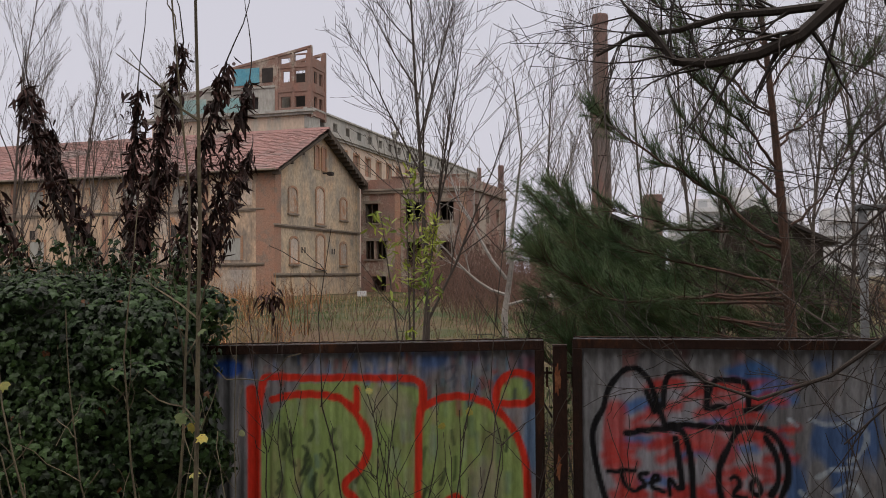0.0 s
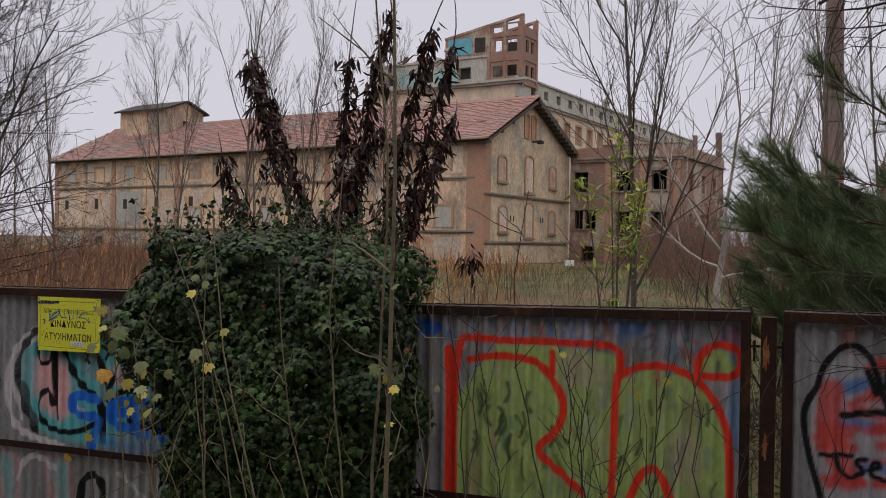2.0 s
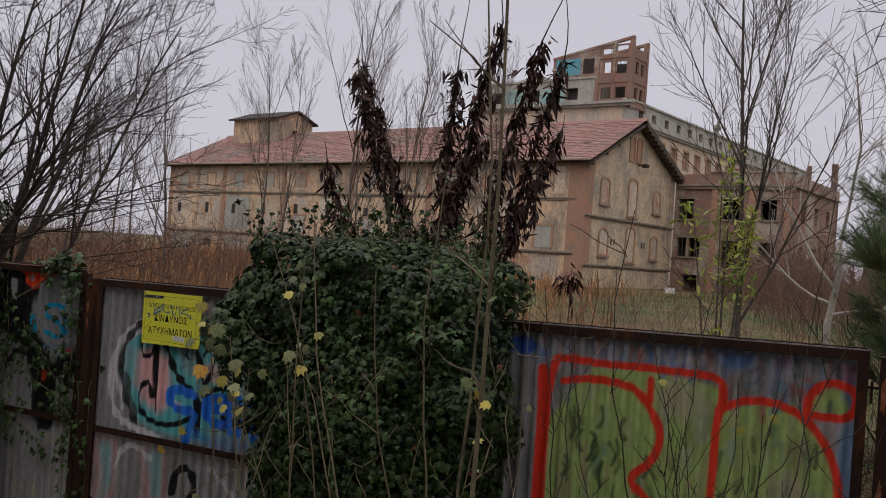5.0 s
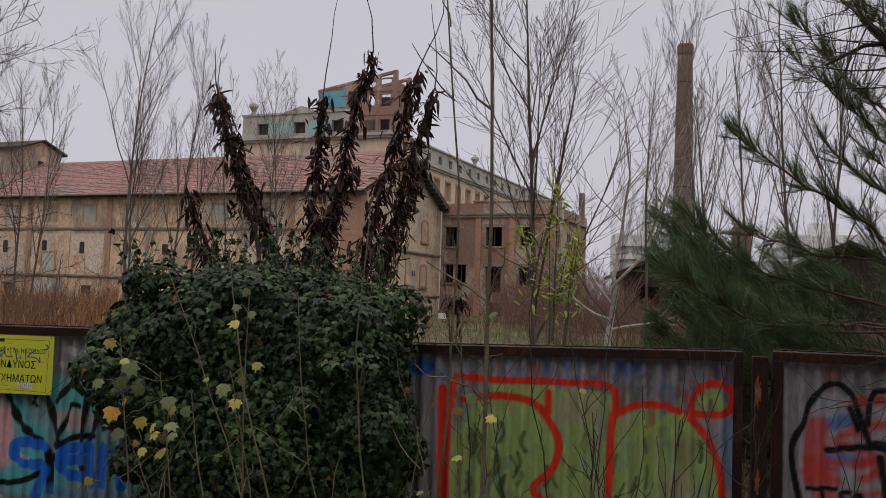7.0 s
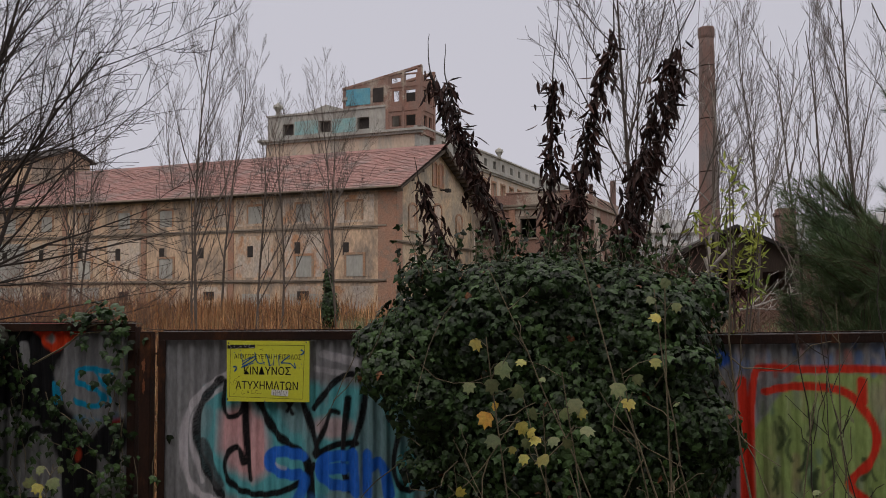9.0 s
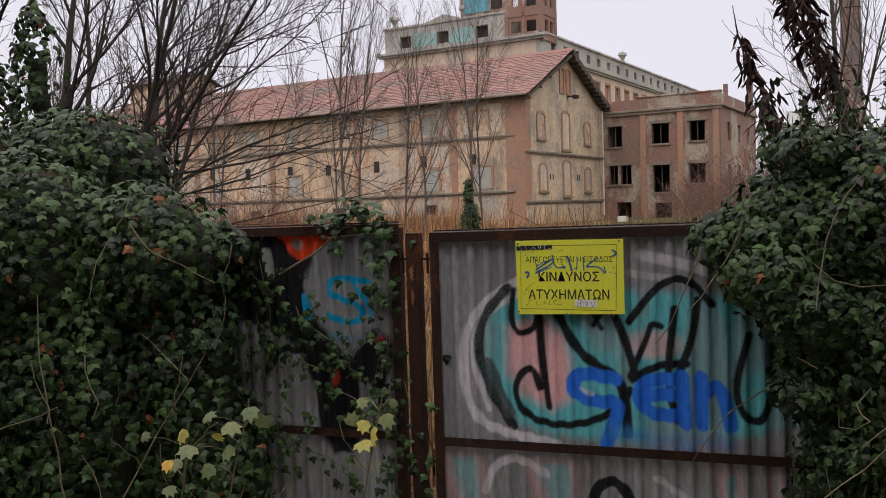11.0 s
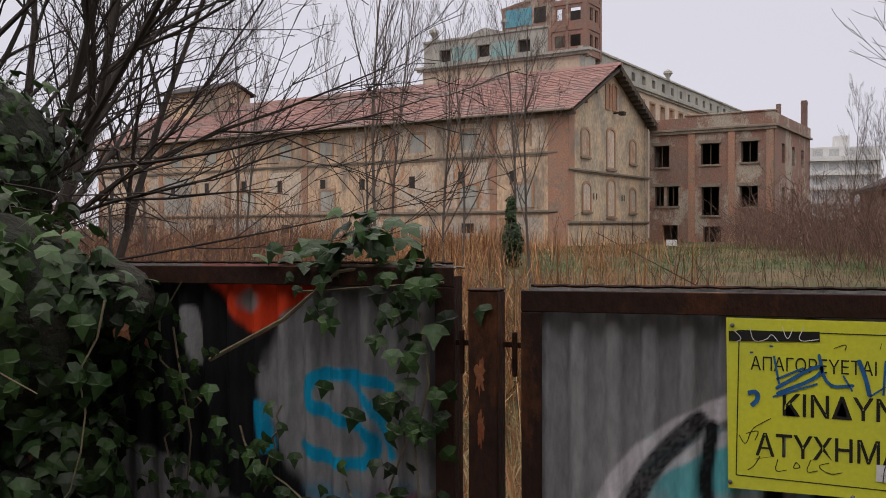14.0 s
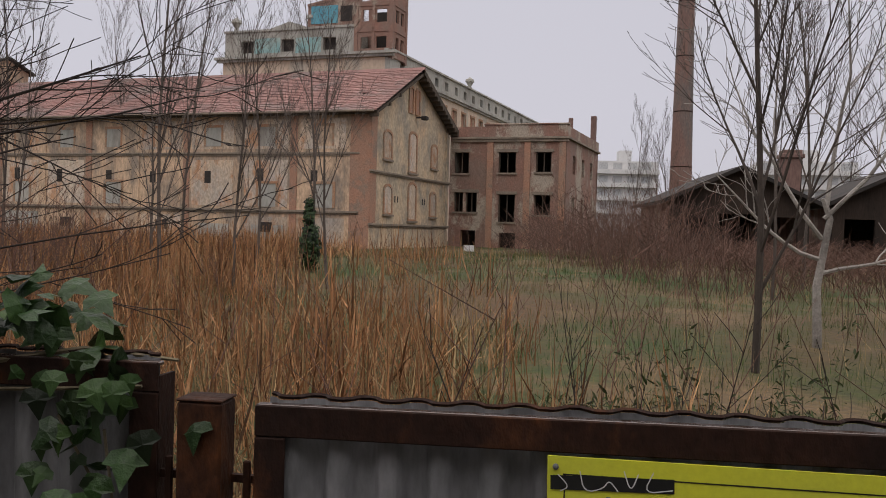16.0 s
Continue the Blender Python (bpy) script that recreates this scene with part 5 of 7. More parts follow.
def make_sign():
    s = thing("warning_sign", "bright yellow Greek danger sign with marker scrawls and stickers", "sign")
    y = FY - 0.042
    bm = bmesh.new()
    quad = [(-3.360, 2.373), (-3.355, 2.034), (-2.870, 2.040), (-2.870, 2.374)]
    a = [bm.verts.new((x, y, z)) for x, z in quad]
    b = [bm.verts.new((x, y + 0.004, z)) for x, z in quad]
    bm.faces.new(a)
    bm.faces.new(b[::-1])
    for i in range(4):
        bm.faces.new((a[i], b[i], b[(i + 1) % 4], a[(i + 1) % 4]))
    bmesh.ops.recalc_face_normals(bm, faces=bm.faces[:])
    plate = part("plate", bm, M_YEL, s)
    k = 0.49 / 298

    def P(px, py):
        return (-3.36 + (px - 1243) * k, 2.371 - (py - 464.5) * k + (px - 1243) * k * 0.008)

    yf = y - 0.0008
    for q in ([(1256, 478), (1524, 480)], [(1524, 480), (1518, 659)], [(1518, 659), (1255, 653)], [(1255, 653), (1258, 478)]):
        part("border_line", ribbon([P(*c) for c in q], 0.0036, yf), M_INK, s)
    for body, x0, x1, y0, y1, bold in (("ΑΠΑΓΟΡΕΥΕΤΑΙ Η ΕΙΣΟΔΟΣ", 1271, 1512, 525, 510, 0.0), ("ΚΙΝΔΥΝΟΣ", 1307, 1475, 578, 552, 0.010), ("ΑΤΥΧΗΜΑΤΩΝ", 1277, 1501, 627, 601, 0.010)):
        (xa, za), (xb, zb) = P(x0, y0), P(x1, y1)
        text_mesh("lettering", body, xa, xb, za, zb, yf - 0.0004, bold, s)
    st = part("black_sticker", ribbon([P(1246, 485), P(1347, 483)], 0.036, yf - 0.0008), M_INK, s, "black sticker with white scribble")
    for q in ([(1252, 478), (1262, 488), (1254, 492)], [(1270, 474), (1274, 492), (1290, 488), (1294, 480), (1302, 490)], [(1306, 472), (1312, 490), (1318, 474)], [(1330, 472), (1322, 490), (1346, 486)]):
        part("scribble", ribbon([P(*c) for c in q], 0.0016, yf - 0.0014), M_WHITE, st)
    for q, w in (([(1297, 507), (1303, 540)], 0.007), ([(1299, 546), (1350, 512), (1348, 530), (1300, 552)], 0.007), ([(1296, 556), (1345, 538)], 0.007), ([(1300, 535), (1330, 520)], 0.008), ([(1346, 503), (1354, 542), (1384, 538)], 0.006), ([(1372, 527), (1382, 545)], 0.006),
                 ([(1388, 508), (1396, 530), (1400, 550)], 0.008), ([(1416, 508), (1414, 548)], 0.007), ([(1400, 550), (1416, 538)], 0.006), ([(1432, 512), (1434, 550)], 0.009), ([(1472, 514), (1436, 540), (1450, 538), (1478, 540), (1494, 562), (1488, 538)], 0.006),
                 ([(1510, 495), (1518, 497), (1522, 506), (1510, 512)], 0.008), ([(1268, 553), (1278, 550), (1280, 560), (1272, 568)], 0.009)):
        part("marker_stroke", ribbon([P(*c) for c in q], w, yf - 0.0011), M_BLUEI, s, "blue marker stroke")
    for cx, cy in ((1272, 504), (1294, 496), (1506, 555), (1514, 542), (1517, 558)):
        part("marker_dot", ribbon([P(cx - 2, cy), P(cx + 2, cy)], 0.007, yf - 0.0012), M_BLUEI, s)
    for q in ([(1282, 628), (1276, 640), (1268, 646)], [(1276, 632), (1298, 627)], [(1302, 630), (1298, 646), (1312, 642)], [(1322, 632), (1318, 640), (1328, 638), (1322, 632)], [(1338, 628), (1332, 644), (1346, 640)], [(1358, 630), (1344, 634), (1358, 644), (1372, 640)],
              [(1258, 604), (1266, 618), (1272, 596), (1284, 588), (1294, 582)], [(1266, 602), (1282, 596), (1276, 610)], [(1362, 496), (1376, 490), (1374, 498)], [(1412, 488), (1410, 496)]):
        part("scribble", ribbon([P(*c) for c in q], 0.0016, yf - 0.0005), M_INK, s)
    ws = part("white_sticker", ribbon([P(1407, 637), P(1467, 640)], 0.058, yf - 0.0012), M_WHITE, s, "white sticker with black scribble")
    for q in ([(1414, 648), (1416, 626), (1424, 630), (1420, 650)], [(1428, 624), (1430, 648)], [(1434, 628), (1440, 650), (1444, 628)], [(1450, 632), (1456, 652), (1462, 634)], [(1412, 640), (1440, 636)]):
        part("scribble", ribbon([P(*c) for c in q], 0.0017, yf - 0.0018), M_INK, ws)
    for c in ((1248, 662), (1383, 668), (1511, 672), (1250, 472), (1530, 470)):
        x, z = P(*c)
        b = bmesh.new()
        bmesh.ops.create_uvsphere(b, u_segments=8, v_segments=5, radius=0.0045, matrix=Matrix.Translation((x, y - 0.001, z)))
        part("rivet", b, M_POLE, s)


make_sign()


# ---- ivy bush hanging over the fence ----
def shell_points(rs, n, blobs, face=(0, -1, 0.35), bias=0.55):
    """Points and normals on the skin of a heap of ellipsoids (cx, cy, cz, rx, ry, rz), mostly on the street side and on top."""
    P, N = [], []
    wts = np.array([b[3] * b[5] for b in blobs])
    pick = rs.choice(len(blobs), n * 3, p=wts / wts.sum())
    B = np.array(blobs)[pick]
    d = rs.normal(size=(n * 3, 3))
    d += np.array(face) * bias * 1.6
    d /= np.linalg.norm(d, axis=1, keepdims=True)
    q = B[:, :3] + d * B[:, 3:] * rs.uniform(0.86, 1.08, (n * 3, 1))
    nr = d / B[:, 3:]
    nr /= np.linalg.norm(nr, axis=1, keepdims=True)
    keep = np.ones(len(q), bool)
    for b in blobs:
        b = np.array(b)
        keep &= (((q - b[:3]) / b[3:]) ** 2).sum(1) > 0.70
    keep &= q[:, 2] > 0.4
    return q[keep][:n], nr[keep][:n]


def leaf_mass(owner, rs, blobs, n, size, young=0.04, brown=0.01, face=(0, -1, 0.35), core=0.84, solid=None):
    q, nr = shell_points(rs, n, blobs, face)
    kind = rs.rand(len(q))
    for name, material, sel in (("foliage", M_IVY, kind > young + brown), ("young_foliage", M_IVYN, kind < young), ("brown_foliage", M_IVYB, (kind >= young) & (kind <= young + brown))):
        m = int(sel.sum())
        if not m:
            continue
        acc = Acc()
        acc.many(IVY_LEAF, IVY_F, turns(rs, m, nr[sel] * 1.5, 0.55, 0.75), q[sel], rs.uniform(size[0], size[1], m))
        tagged(acc.make(name, material, owner), kind="stuff")
    # added inner blobs block light and carry painted shade behind the leaves
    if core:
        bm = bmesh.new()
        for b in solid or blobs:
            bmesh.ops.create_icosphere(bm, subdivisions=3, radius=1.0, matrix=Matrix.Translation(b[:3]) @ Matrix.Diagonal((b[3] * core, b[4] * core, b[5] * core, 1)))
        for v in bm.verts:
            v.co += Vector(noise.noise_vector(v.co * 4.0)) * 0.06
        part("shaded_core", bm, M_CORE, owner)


def creepers(owner, rs, blobs, n, r=0.0035, material=None, name="vine_stem"):
    q, nr = shell_points(rs, n, blobs)
    acc = Acc()
    for p, d in zip(q, nr):
        pts = [p + d * 0.03]
        v = np.array((rs.normal() * 0.5, -0.2, -1.0))
        for i in range(6):
            v = v + rs.normal(size=3) * 0.25
            pts.append(pts[-1] + v / np.linalg.norm(v) * 0.09)
        acc.tube(pts, np.linspace(r, r * 0.5, 7), 4)
    tagged(acc.make(name, material or M_TWIGG, owner), kind="stuff")


def make_bush():
    rs = np.random.RandomState(21)
    b = thing("ivy_bush", "dense dark green ivy heaped over the fence", "ivy")
    blobs = [(-1.62, 4.0, 2.40, 0.62, 0.42, 0.42), (-1.15, 3.98, 2.38, 0.42, 0.40, 0.38), (-2.08, 4.02, 2.33, 0.40, 0.34, 0.36), (-1.45, 3.88, 1.75, 0.62, 0.40, 0.75), (-1.05, 3.92, 1.9, 0.36, 0.34, 0.7),
             (-1.75, 3.98, 1.2, 0.45, 0.34, 0.85), (-1.1, 3.95, 1.1, 0.42, 0.36, 0.8), (-2.35, 4.05, 2.36, 0.24, 0.18, 0.15), (-1.9, 3.95, 2.0, 0.34, 0.3, 0.4), (-1.5, 4.2, 2.5, 0.7, 0.4, 0.33)]
    rough = [(rs.uniform(-2.35, -0.8), rs.uniform(3.62, 4.2), rs.uniform(1.5, 2.72), rs.uniform(0.08, 0.2), rs.uniform(0.08, 0.18), rs.uniform(0.07, 0.17)) for _ in range(46)]
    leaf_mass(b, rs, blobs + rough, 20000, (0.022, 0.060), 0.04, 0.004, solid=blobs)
    creepers(b, rs, blobs, 70)
    # pale seed heads and sprays that stand out of the top
    acc, lf = Acc(), Acc()
    for i in range(90):
        x = rs.uniform(-2.3, -0.85)
        p = np.array((x, rs.uniform(3.7, 4.25), 2.62 + 0.18 * math.cos((x + 1.55) * 1.6)))
        v = np.array((rs.normal() * 0.3, rs.normal() * 0.25 - 0.1, 1.0))
        ln = rs.uniform(0.08, 0.25)
        pts = [p + v * ln * t + rs.normal(size=3) * 0.006 for t in np.linspace(0, 1, 5)]
        acc.tube(pts, np.linspace(0.003, 0.0015, 5), 3)
        m = rs.randint(4, 10)
        at = np.array([pts[rs.randint(1, 5)] for _ in range(m)])
        lf.many(IVY_LEAF, IVY_F, turns(rs, m, None, 1, 0.2), at, rs.uniform(0.02, 0.042, m))
    tagged(acc.make("shoot", M_TWIGG, b), kind="stuff")
    tagged(lf.make("shoot_leaves", M_IVY, b), kind="stuff")


make_bush()


def make_left_ivy():
    rs = np.random.RandomState(22)
    b = thing("ivy_thicket", "large-leaved ivy thicket smothering the fence", "ivy")
    blobs = [(-5.3, 3.95, 2.3, 0.55, 0.35, 0.40), (-5.9, 3.8, 2.35, 0.6, 0.5, 0.55), (-6.6, 3.8, 2.5, 0.7, 0.6, 0.7), (-5.15, 3.98, 1.7, 0.42, 0.26, 0.6), (-5.7, 3.85, 1.5, 0.6, 0.42, 0.9), (-6.5, 3.7, 1.4, 0.8, 0.6, 1.0), (-4.92, 4.05, 2.36, 0.24, 0.14, 0.12), (-5.0, 4.0, 1.1, 0.4, 0.25, 0.6), (-7.6, 3.9, 2.3, 0.8, 0.6, 0.9), (-6.2, 4.6, 2.8, 0.6, 0.5, 0.4)]
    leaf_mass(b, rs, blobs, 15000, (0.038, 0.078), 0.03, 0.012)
    creepers(b, rs, blobs, 50)
    # trails of ivy on the painted panel and over its top rail
    tr = thing("ivy_trails", "trails of broad ivy leaves creeping across the rusty panel", "ivy")
    tr.location.y = 0.045
    acc = Acc()
    spots = []
    for x0, z0, x1, z1, wob, k in ((-4.02, 2.36, -4.03, 1.1, 0.05, 55), (-4.08, 2.38, -4.1, 1.5, 0.05, 38), (-4.66, 2.3, -4.75, 1.2, 0.12, 110), (-4.75, 2.42, -4.7, 1.6, 0.08, 45), (-4.55, 2.06, -4.15, 1.7, 0.06, 36), (-4.5, 1.8, -4.1, 1.5, 0.08, 40), (-4.8, 1.5, -4.2, 1.15, 0.08, 55), (-4.35, 2.4, -3.97, 2.43, 0.02, 30), (-4.02, 1.95, -4.0, 0.8, 0.04, 36), (-4.42, 2.12, -4.45, 1.9, 0.03, 12), (-4.2, 1.95, -4.25, 1.7, 0.05, 14), (-3.93, 1.7, -3.87, 0.9, 0.04, 18), (-3.80, 1.95, -3.83, 0.8, 0.03, 10)):
        pts = [np.array((x0 + (x1 - x0) * t + rs.normal() * wob * 0.4, FY - 0.042 - rs.uniform(0, 0.02), z0 + (z1 - z0) * t)) for t in np.linspace(0, 1, 9)]
        acc.tube(pts, np.full(9, 0.003), 4)
        for i in range(k):
            t = rs.uniform(0, 8)
            a = int(min(t, 7))
            p = pts[a] + (pts[a + 1] - pts[a]) * (t - a)
            spots.append(p + np.array((rs.normal() * wob, -abs(rs.normal()) * 0.02 - 0.004, rs.normal() * 0.03)))
    tagged(acc.make("vine_stem", M_TWIGG, tr), kind="stuff")
    spots = np.array(spots)
    for name, material, sel in (("trail_leaves", M_IVY, rs.rand(len(spots)) > 0.12), ("young_trail_leaves", M_IVYN, rs.rand(len(spots)) < 0.12)):
        a2 = Acc()
        m = int(sel.sum())
        a2.many(IVY_LEAF, IVY_F, turns(rs, m, np.repeat([[0, -1.8, 0.3]], m, 0), 0.45, 0.9), spots[sel], rs.uniform(0.03, 0.058, m))
        tagged(a2.make(name, material, tr), kind="stuff")
    # tuft on the top rail
    q = np.array([(-4.22 + rs.normal() * 0.10, FY - 0.01 + rs.normal() * 0.04, 2.465 + abs(rs.normal()) * 0.03) for _ in range(52)])
    q[:, 2] += np.clip(0.07 - np.abs(q[:, 0] + 4.18) * 0.6, 0, 1)
    for name, material, sel in (("rail_tuft", M_IVYR, slice(0, 40)), ("young_rail_tuft", M_IVYN, slice(40, 52))):
        a3 = Acc()
        m = len(q[sel])
        a3.many(IVY_LEAF, IVY_F, turns(rs, m, np.repeat([[0, -0.6, 1.0]], m, 0), 0.6, 0.25), q[sel], rs.uniform(0.04, 0.085, m))
        tagged(a3.make(name, material, tr, "green ivy on the rail"), kind="stuff")
    # broad leaves hanging down the end of the panel
    a3 = Acc()
    q = np.array([(-4.06 + rs.normal() * 0.06, FY - 0.055 - abs(rs.normal()) * 0.02, rs.uniform(2.05, 2.42)) for _ in range(20)])
    a3.many(IVY_LEAF, IVY_F, turns(rs, 20, np.repeat([[0, -1.6, 0.4]], 20, 0), 0.5, 0.9), q, rs.uniform(0.045, 0.08, 20))
    tagged(a3.make("hanging_leaves", M_IVYR, tr), kind="stuff")
    a4 = Acc()
    a4.tube([(-4.62, FY - 0.045, 2.22), (-4.4, FY - 0.05, 2.33), (-4.25, FY - 0.045, 2.45), (-4.1, FY + 0.0, 2.475), (-3.95, FY + 0.02, 2.46)], (0.006, 0.006, 0.005, 0.004, 0.003), 5)
    a4.make("thick_vine", M_TWIGG, tr)


make_left_ivy()


# ---- shrub of dead hanging leaves behind the ivy ----
def make_dead_shrub():
    rs = np.random.RandomState(23)
    s = thing("withered_shrub", "tall shrub hung with dark withered leaves", "shrub", None)
    crown = np.array((-1.45, 4.92, 1.7))
    trunk = Acc()
    trunk.tube([(-1.45, 4.95, 0.8), (-1.46, 4.93, 1.3), crown], (0.055, 0.048, 0.04), 7)
    trunk.make("trunk", M_BARKD, s)
    # foot, bend and tip of each stem, the height where its leaves begin, and its whip's length
    stems = (((-2.10, 4.72, 2.55), (-2.38, 4.67, 3.31), 0.05, 0.03), ((-1.80, 4.92, 2.70), (-2.39, 5.03, 4.07), 0.05, 0.05), ((-1.84, 4.75, 2.70), (-2.22, 4.72, 3.92), 0.35, 0.05),
             ((-1.64, 4.85, 2.60), (-1.58, 4.93, 3.96), 0.0, 0.13), ((-1.58, 4.80, 2.60), (-1.21, 4.72, 4.19), 0.0, 0.10), ((-1.30, 4.70, 2.50), (-0.89, 4.56, 4.01), 0.0, 0.12),
             ((-1.24, 4.88, 2.50), (-0.84, 4.82, 3.97), 0.0, 0.11), ((-1.22, 5.05, 2.75), (-0.95, 5.18, 3.60), 0.1, 0.02), ((-1.50, 4.72, 2.50), (-1.42, 4.70, 3.20), 0.0, 0.0), ((-1.62, 4.84, 2.9), (-1.33, 4.86, 3.48), 0.3, 0.0))
    for k, (ft, tp, lo, whip) in enumerate(stems):
        stem = Acc()
        ft, tp = np.array(ft), np.array(tp)
        stem.tube([crown, (crown + ft) / 2 + np.array((0, 0, -0.05)), ft], (0.022, 0.020, 0.016), 5)
        mid = ft + (tp - ft) * 0.5 + np.array(((tp[0] - ft[0]) * -0.06, 0, -0.03))
        t = np.linspace(0, 1, 16)[:, None]
        pts = ft * (1 - t) ** 2 + 2 * mid * t * (1 - t) + tp * t ** 2 + rs.normal(size=(16, 3)) * 0.006
        stem.tube(pts, np.linspace(0.016, 0.006, 16), 5)
        if whip:
            w = [pts[-1]]
            v = pts[-1] - pts[-2] + np.array((0, 0, 0.06))
            for i in range(5):
                v = v / np.linalg.norm(v) + rs.normal(size=3) * 0.13 + np.array((0, 0, 0.25))
                w.append(w[-1] + v / np.linalg.norm(v) * whip)
            stem.tube(w, np.linspace(0.005, 0.002, 6), 3)
        stem.make("stem", M_BARKD, s)
        m = int(330 * np.linalg.norm(tp - ft) * (1 - lo))
        tt = rs.uniform(lo, 1.0, m) * 15
        i = np.minimum(tt.astype(int), 14)
        at = pts[i] + (pts[i + 1] - pts[i]) * (tt - i)[:, None]
        spread = 0.034 * (1.35 - 0.6 * tt / 15) * (0.65 + 0.55 * np.sin(tt * 2.1 + k * 1.7) ** 2)
        at = at + rs.normal(size=(m, 3)) * spread[:, None] * np.array((1, 1, 0.5))
        lf = Acc()
        lf.many(LONG_LEAF, LONG_F, turns(rs, m, None, 1, 1.2), at, rs.uniform(0.055, 0.115, m))
        tagged(lf.make("withered_leaves", M_DEAD, s), kind="stuff")
    # a small withered tuft lower down
    t2 = thing("withered_tuft", "small tuft of dark withered leaves on a thin stem", "shrub")
    a = Acc()
    a.tube([(-0.62, 4.5, 0.9), (-0.6, 4.5, 1.8), (-0.585, 4.48, 2.72)], (0.006, 0.005, 0.003), 4)
    a.make("stem", M_TWIG, t2)
    lf = Acc()
    lf.many(LONG_LEAF, LONG_F, turns(rs, 40, None, 1, 1.3), np.array((-0.585, 4.48, 2.66)) + rs.normal(size=(40, 3)) * np.array((0.035, 0.03, 0.04)), rs.uniform(0.06, 0.11, 40))
    tagged(lf.make("withered_leaves", M_DEAD, t2), kind="stuff")


make_dead_shrub()


# ---- thin saplings on the street side ----
def leaf_mesh(name, material):
    me = bpy.data.meshes.new(name)
    me.from_pydata(MAPLE, [], MAPLE_F)
    me.materials.append(material)
    me.shade_smooth()
    return me


LEAF_Y, LEAF_P, LEAF_O = leaf_mesh("yellow_leaf", M_YLEAF), leaf_mesh("pale_leaf", M_PLEAF), leaf_mesh("orange_leaf", M_OLEAF)


def sapling(rs, base, top, r, leaves, twigs=6, bend=0.06, label="thin bare sapling with a few yellow leaves", material=None, tw=0.18):
    s = thing("sapling", label, "sapling", group="saplings at the fence")
    base, top = np.array(base, float), np.array(top, float)
    n = 14
    t = np.linspace(0, 1, n)[:, None]
    off = np.cumsum(rs.normal(size=(n, 3)) * bend * 0.25, 0) * np.sin(np.pi * t)
    pts = base + (top - base) * t + off * np.array((1, 1, 0.2))
    a = Acc()
    a.tube(pts, np.linspace(r, r * 0.35, n), 6)
    for i in range(twigs):
        k = rs.randint(3, n - 1)
        v = np.array((rs.normal(), rs.normal() * 0.6, 0.9 + rs.rand()))
        v /= np.linalg.norm(v)
        ln = tw * rs.uniform(0.6, 1.8)
        tg = Acc()
        tg.tube([pts[k] + v * ln * q + rs.normal(size=3) * 0.006 for q in np.linspace(0, 1, 5)], np.linspace(r * 0.4, 0.0015, 5), 4)
        tg.make("twig", material or M_TWIGG, s)
    a.make("stem", material or M_TWIGG, s)
    st = Acc()
    got = False
    for f, dx, dz, size, kind in leaves:
        k = min(int(f * (n - 1)), n - 2)
        p = pts[k] + (pts[k + 1] - pts[k]) * (f * (n - 1) - k)
        q = p + np.array((dx, -0.02 + rs.normal() * 0.02, dz))
        st.tube([p, (p + q) / 2 + np.array((0, 0, 0.012)), q], (0.0018, 0.0015, 0.0012), 3)
        got = True
        lf = new("leaf", {"y": LEAF_Y, "p": LEAF_P, "o": LEAF_O}[kind])
        lf.parent = s
        tilt = Matrix(turns(rs, 1, np.array([[0, -1.1, 0.7]]), 0.5, 0.6)[0].tolist()).to_4x4()
        lf.matrix_local = Matrix.Translation(q.tolist()) @ tilt @ Matrix.Scale(size * 0.74, 4)
    if got:
        tagged(st.make("stalk", M_TWIGG, s), kind="stuff")
    return s


def leafy(rs, base, top, r, leaves, twigs, label="thin sapling with yellow and pale green leaves"):
    """A sapling whose leaves are given by place (x, z), size and colour."""
    rows = []
    for x, z, size, kind in leaves:
        f = min(max((z - 0.03 - base[2]) / (top[2] - base[2]), 0.05), 0.99)
        rows.append((f, x - base[0] - (top[0] - base[0]) * f, z - base[2] - (top[2] - base[2]) * f, size, kind))
    return sapling(rs, base, top, r, rows, twigs, 0.03, label, None, 0.12)


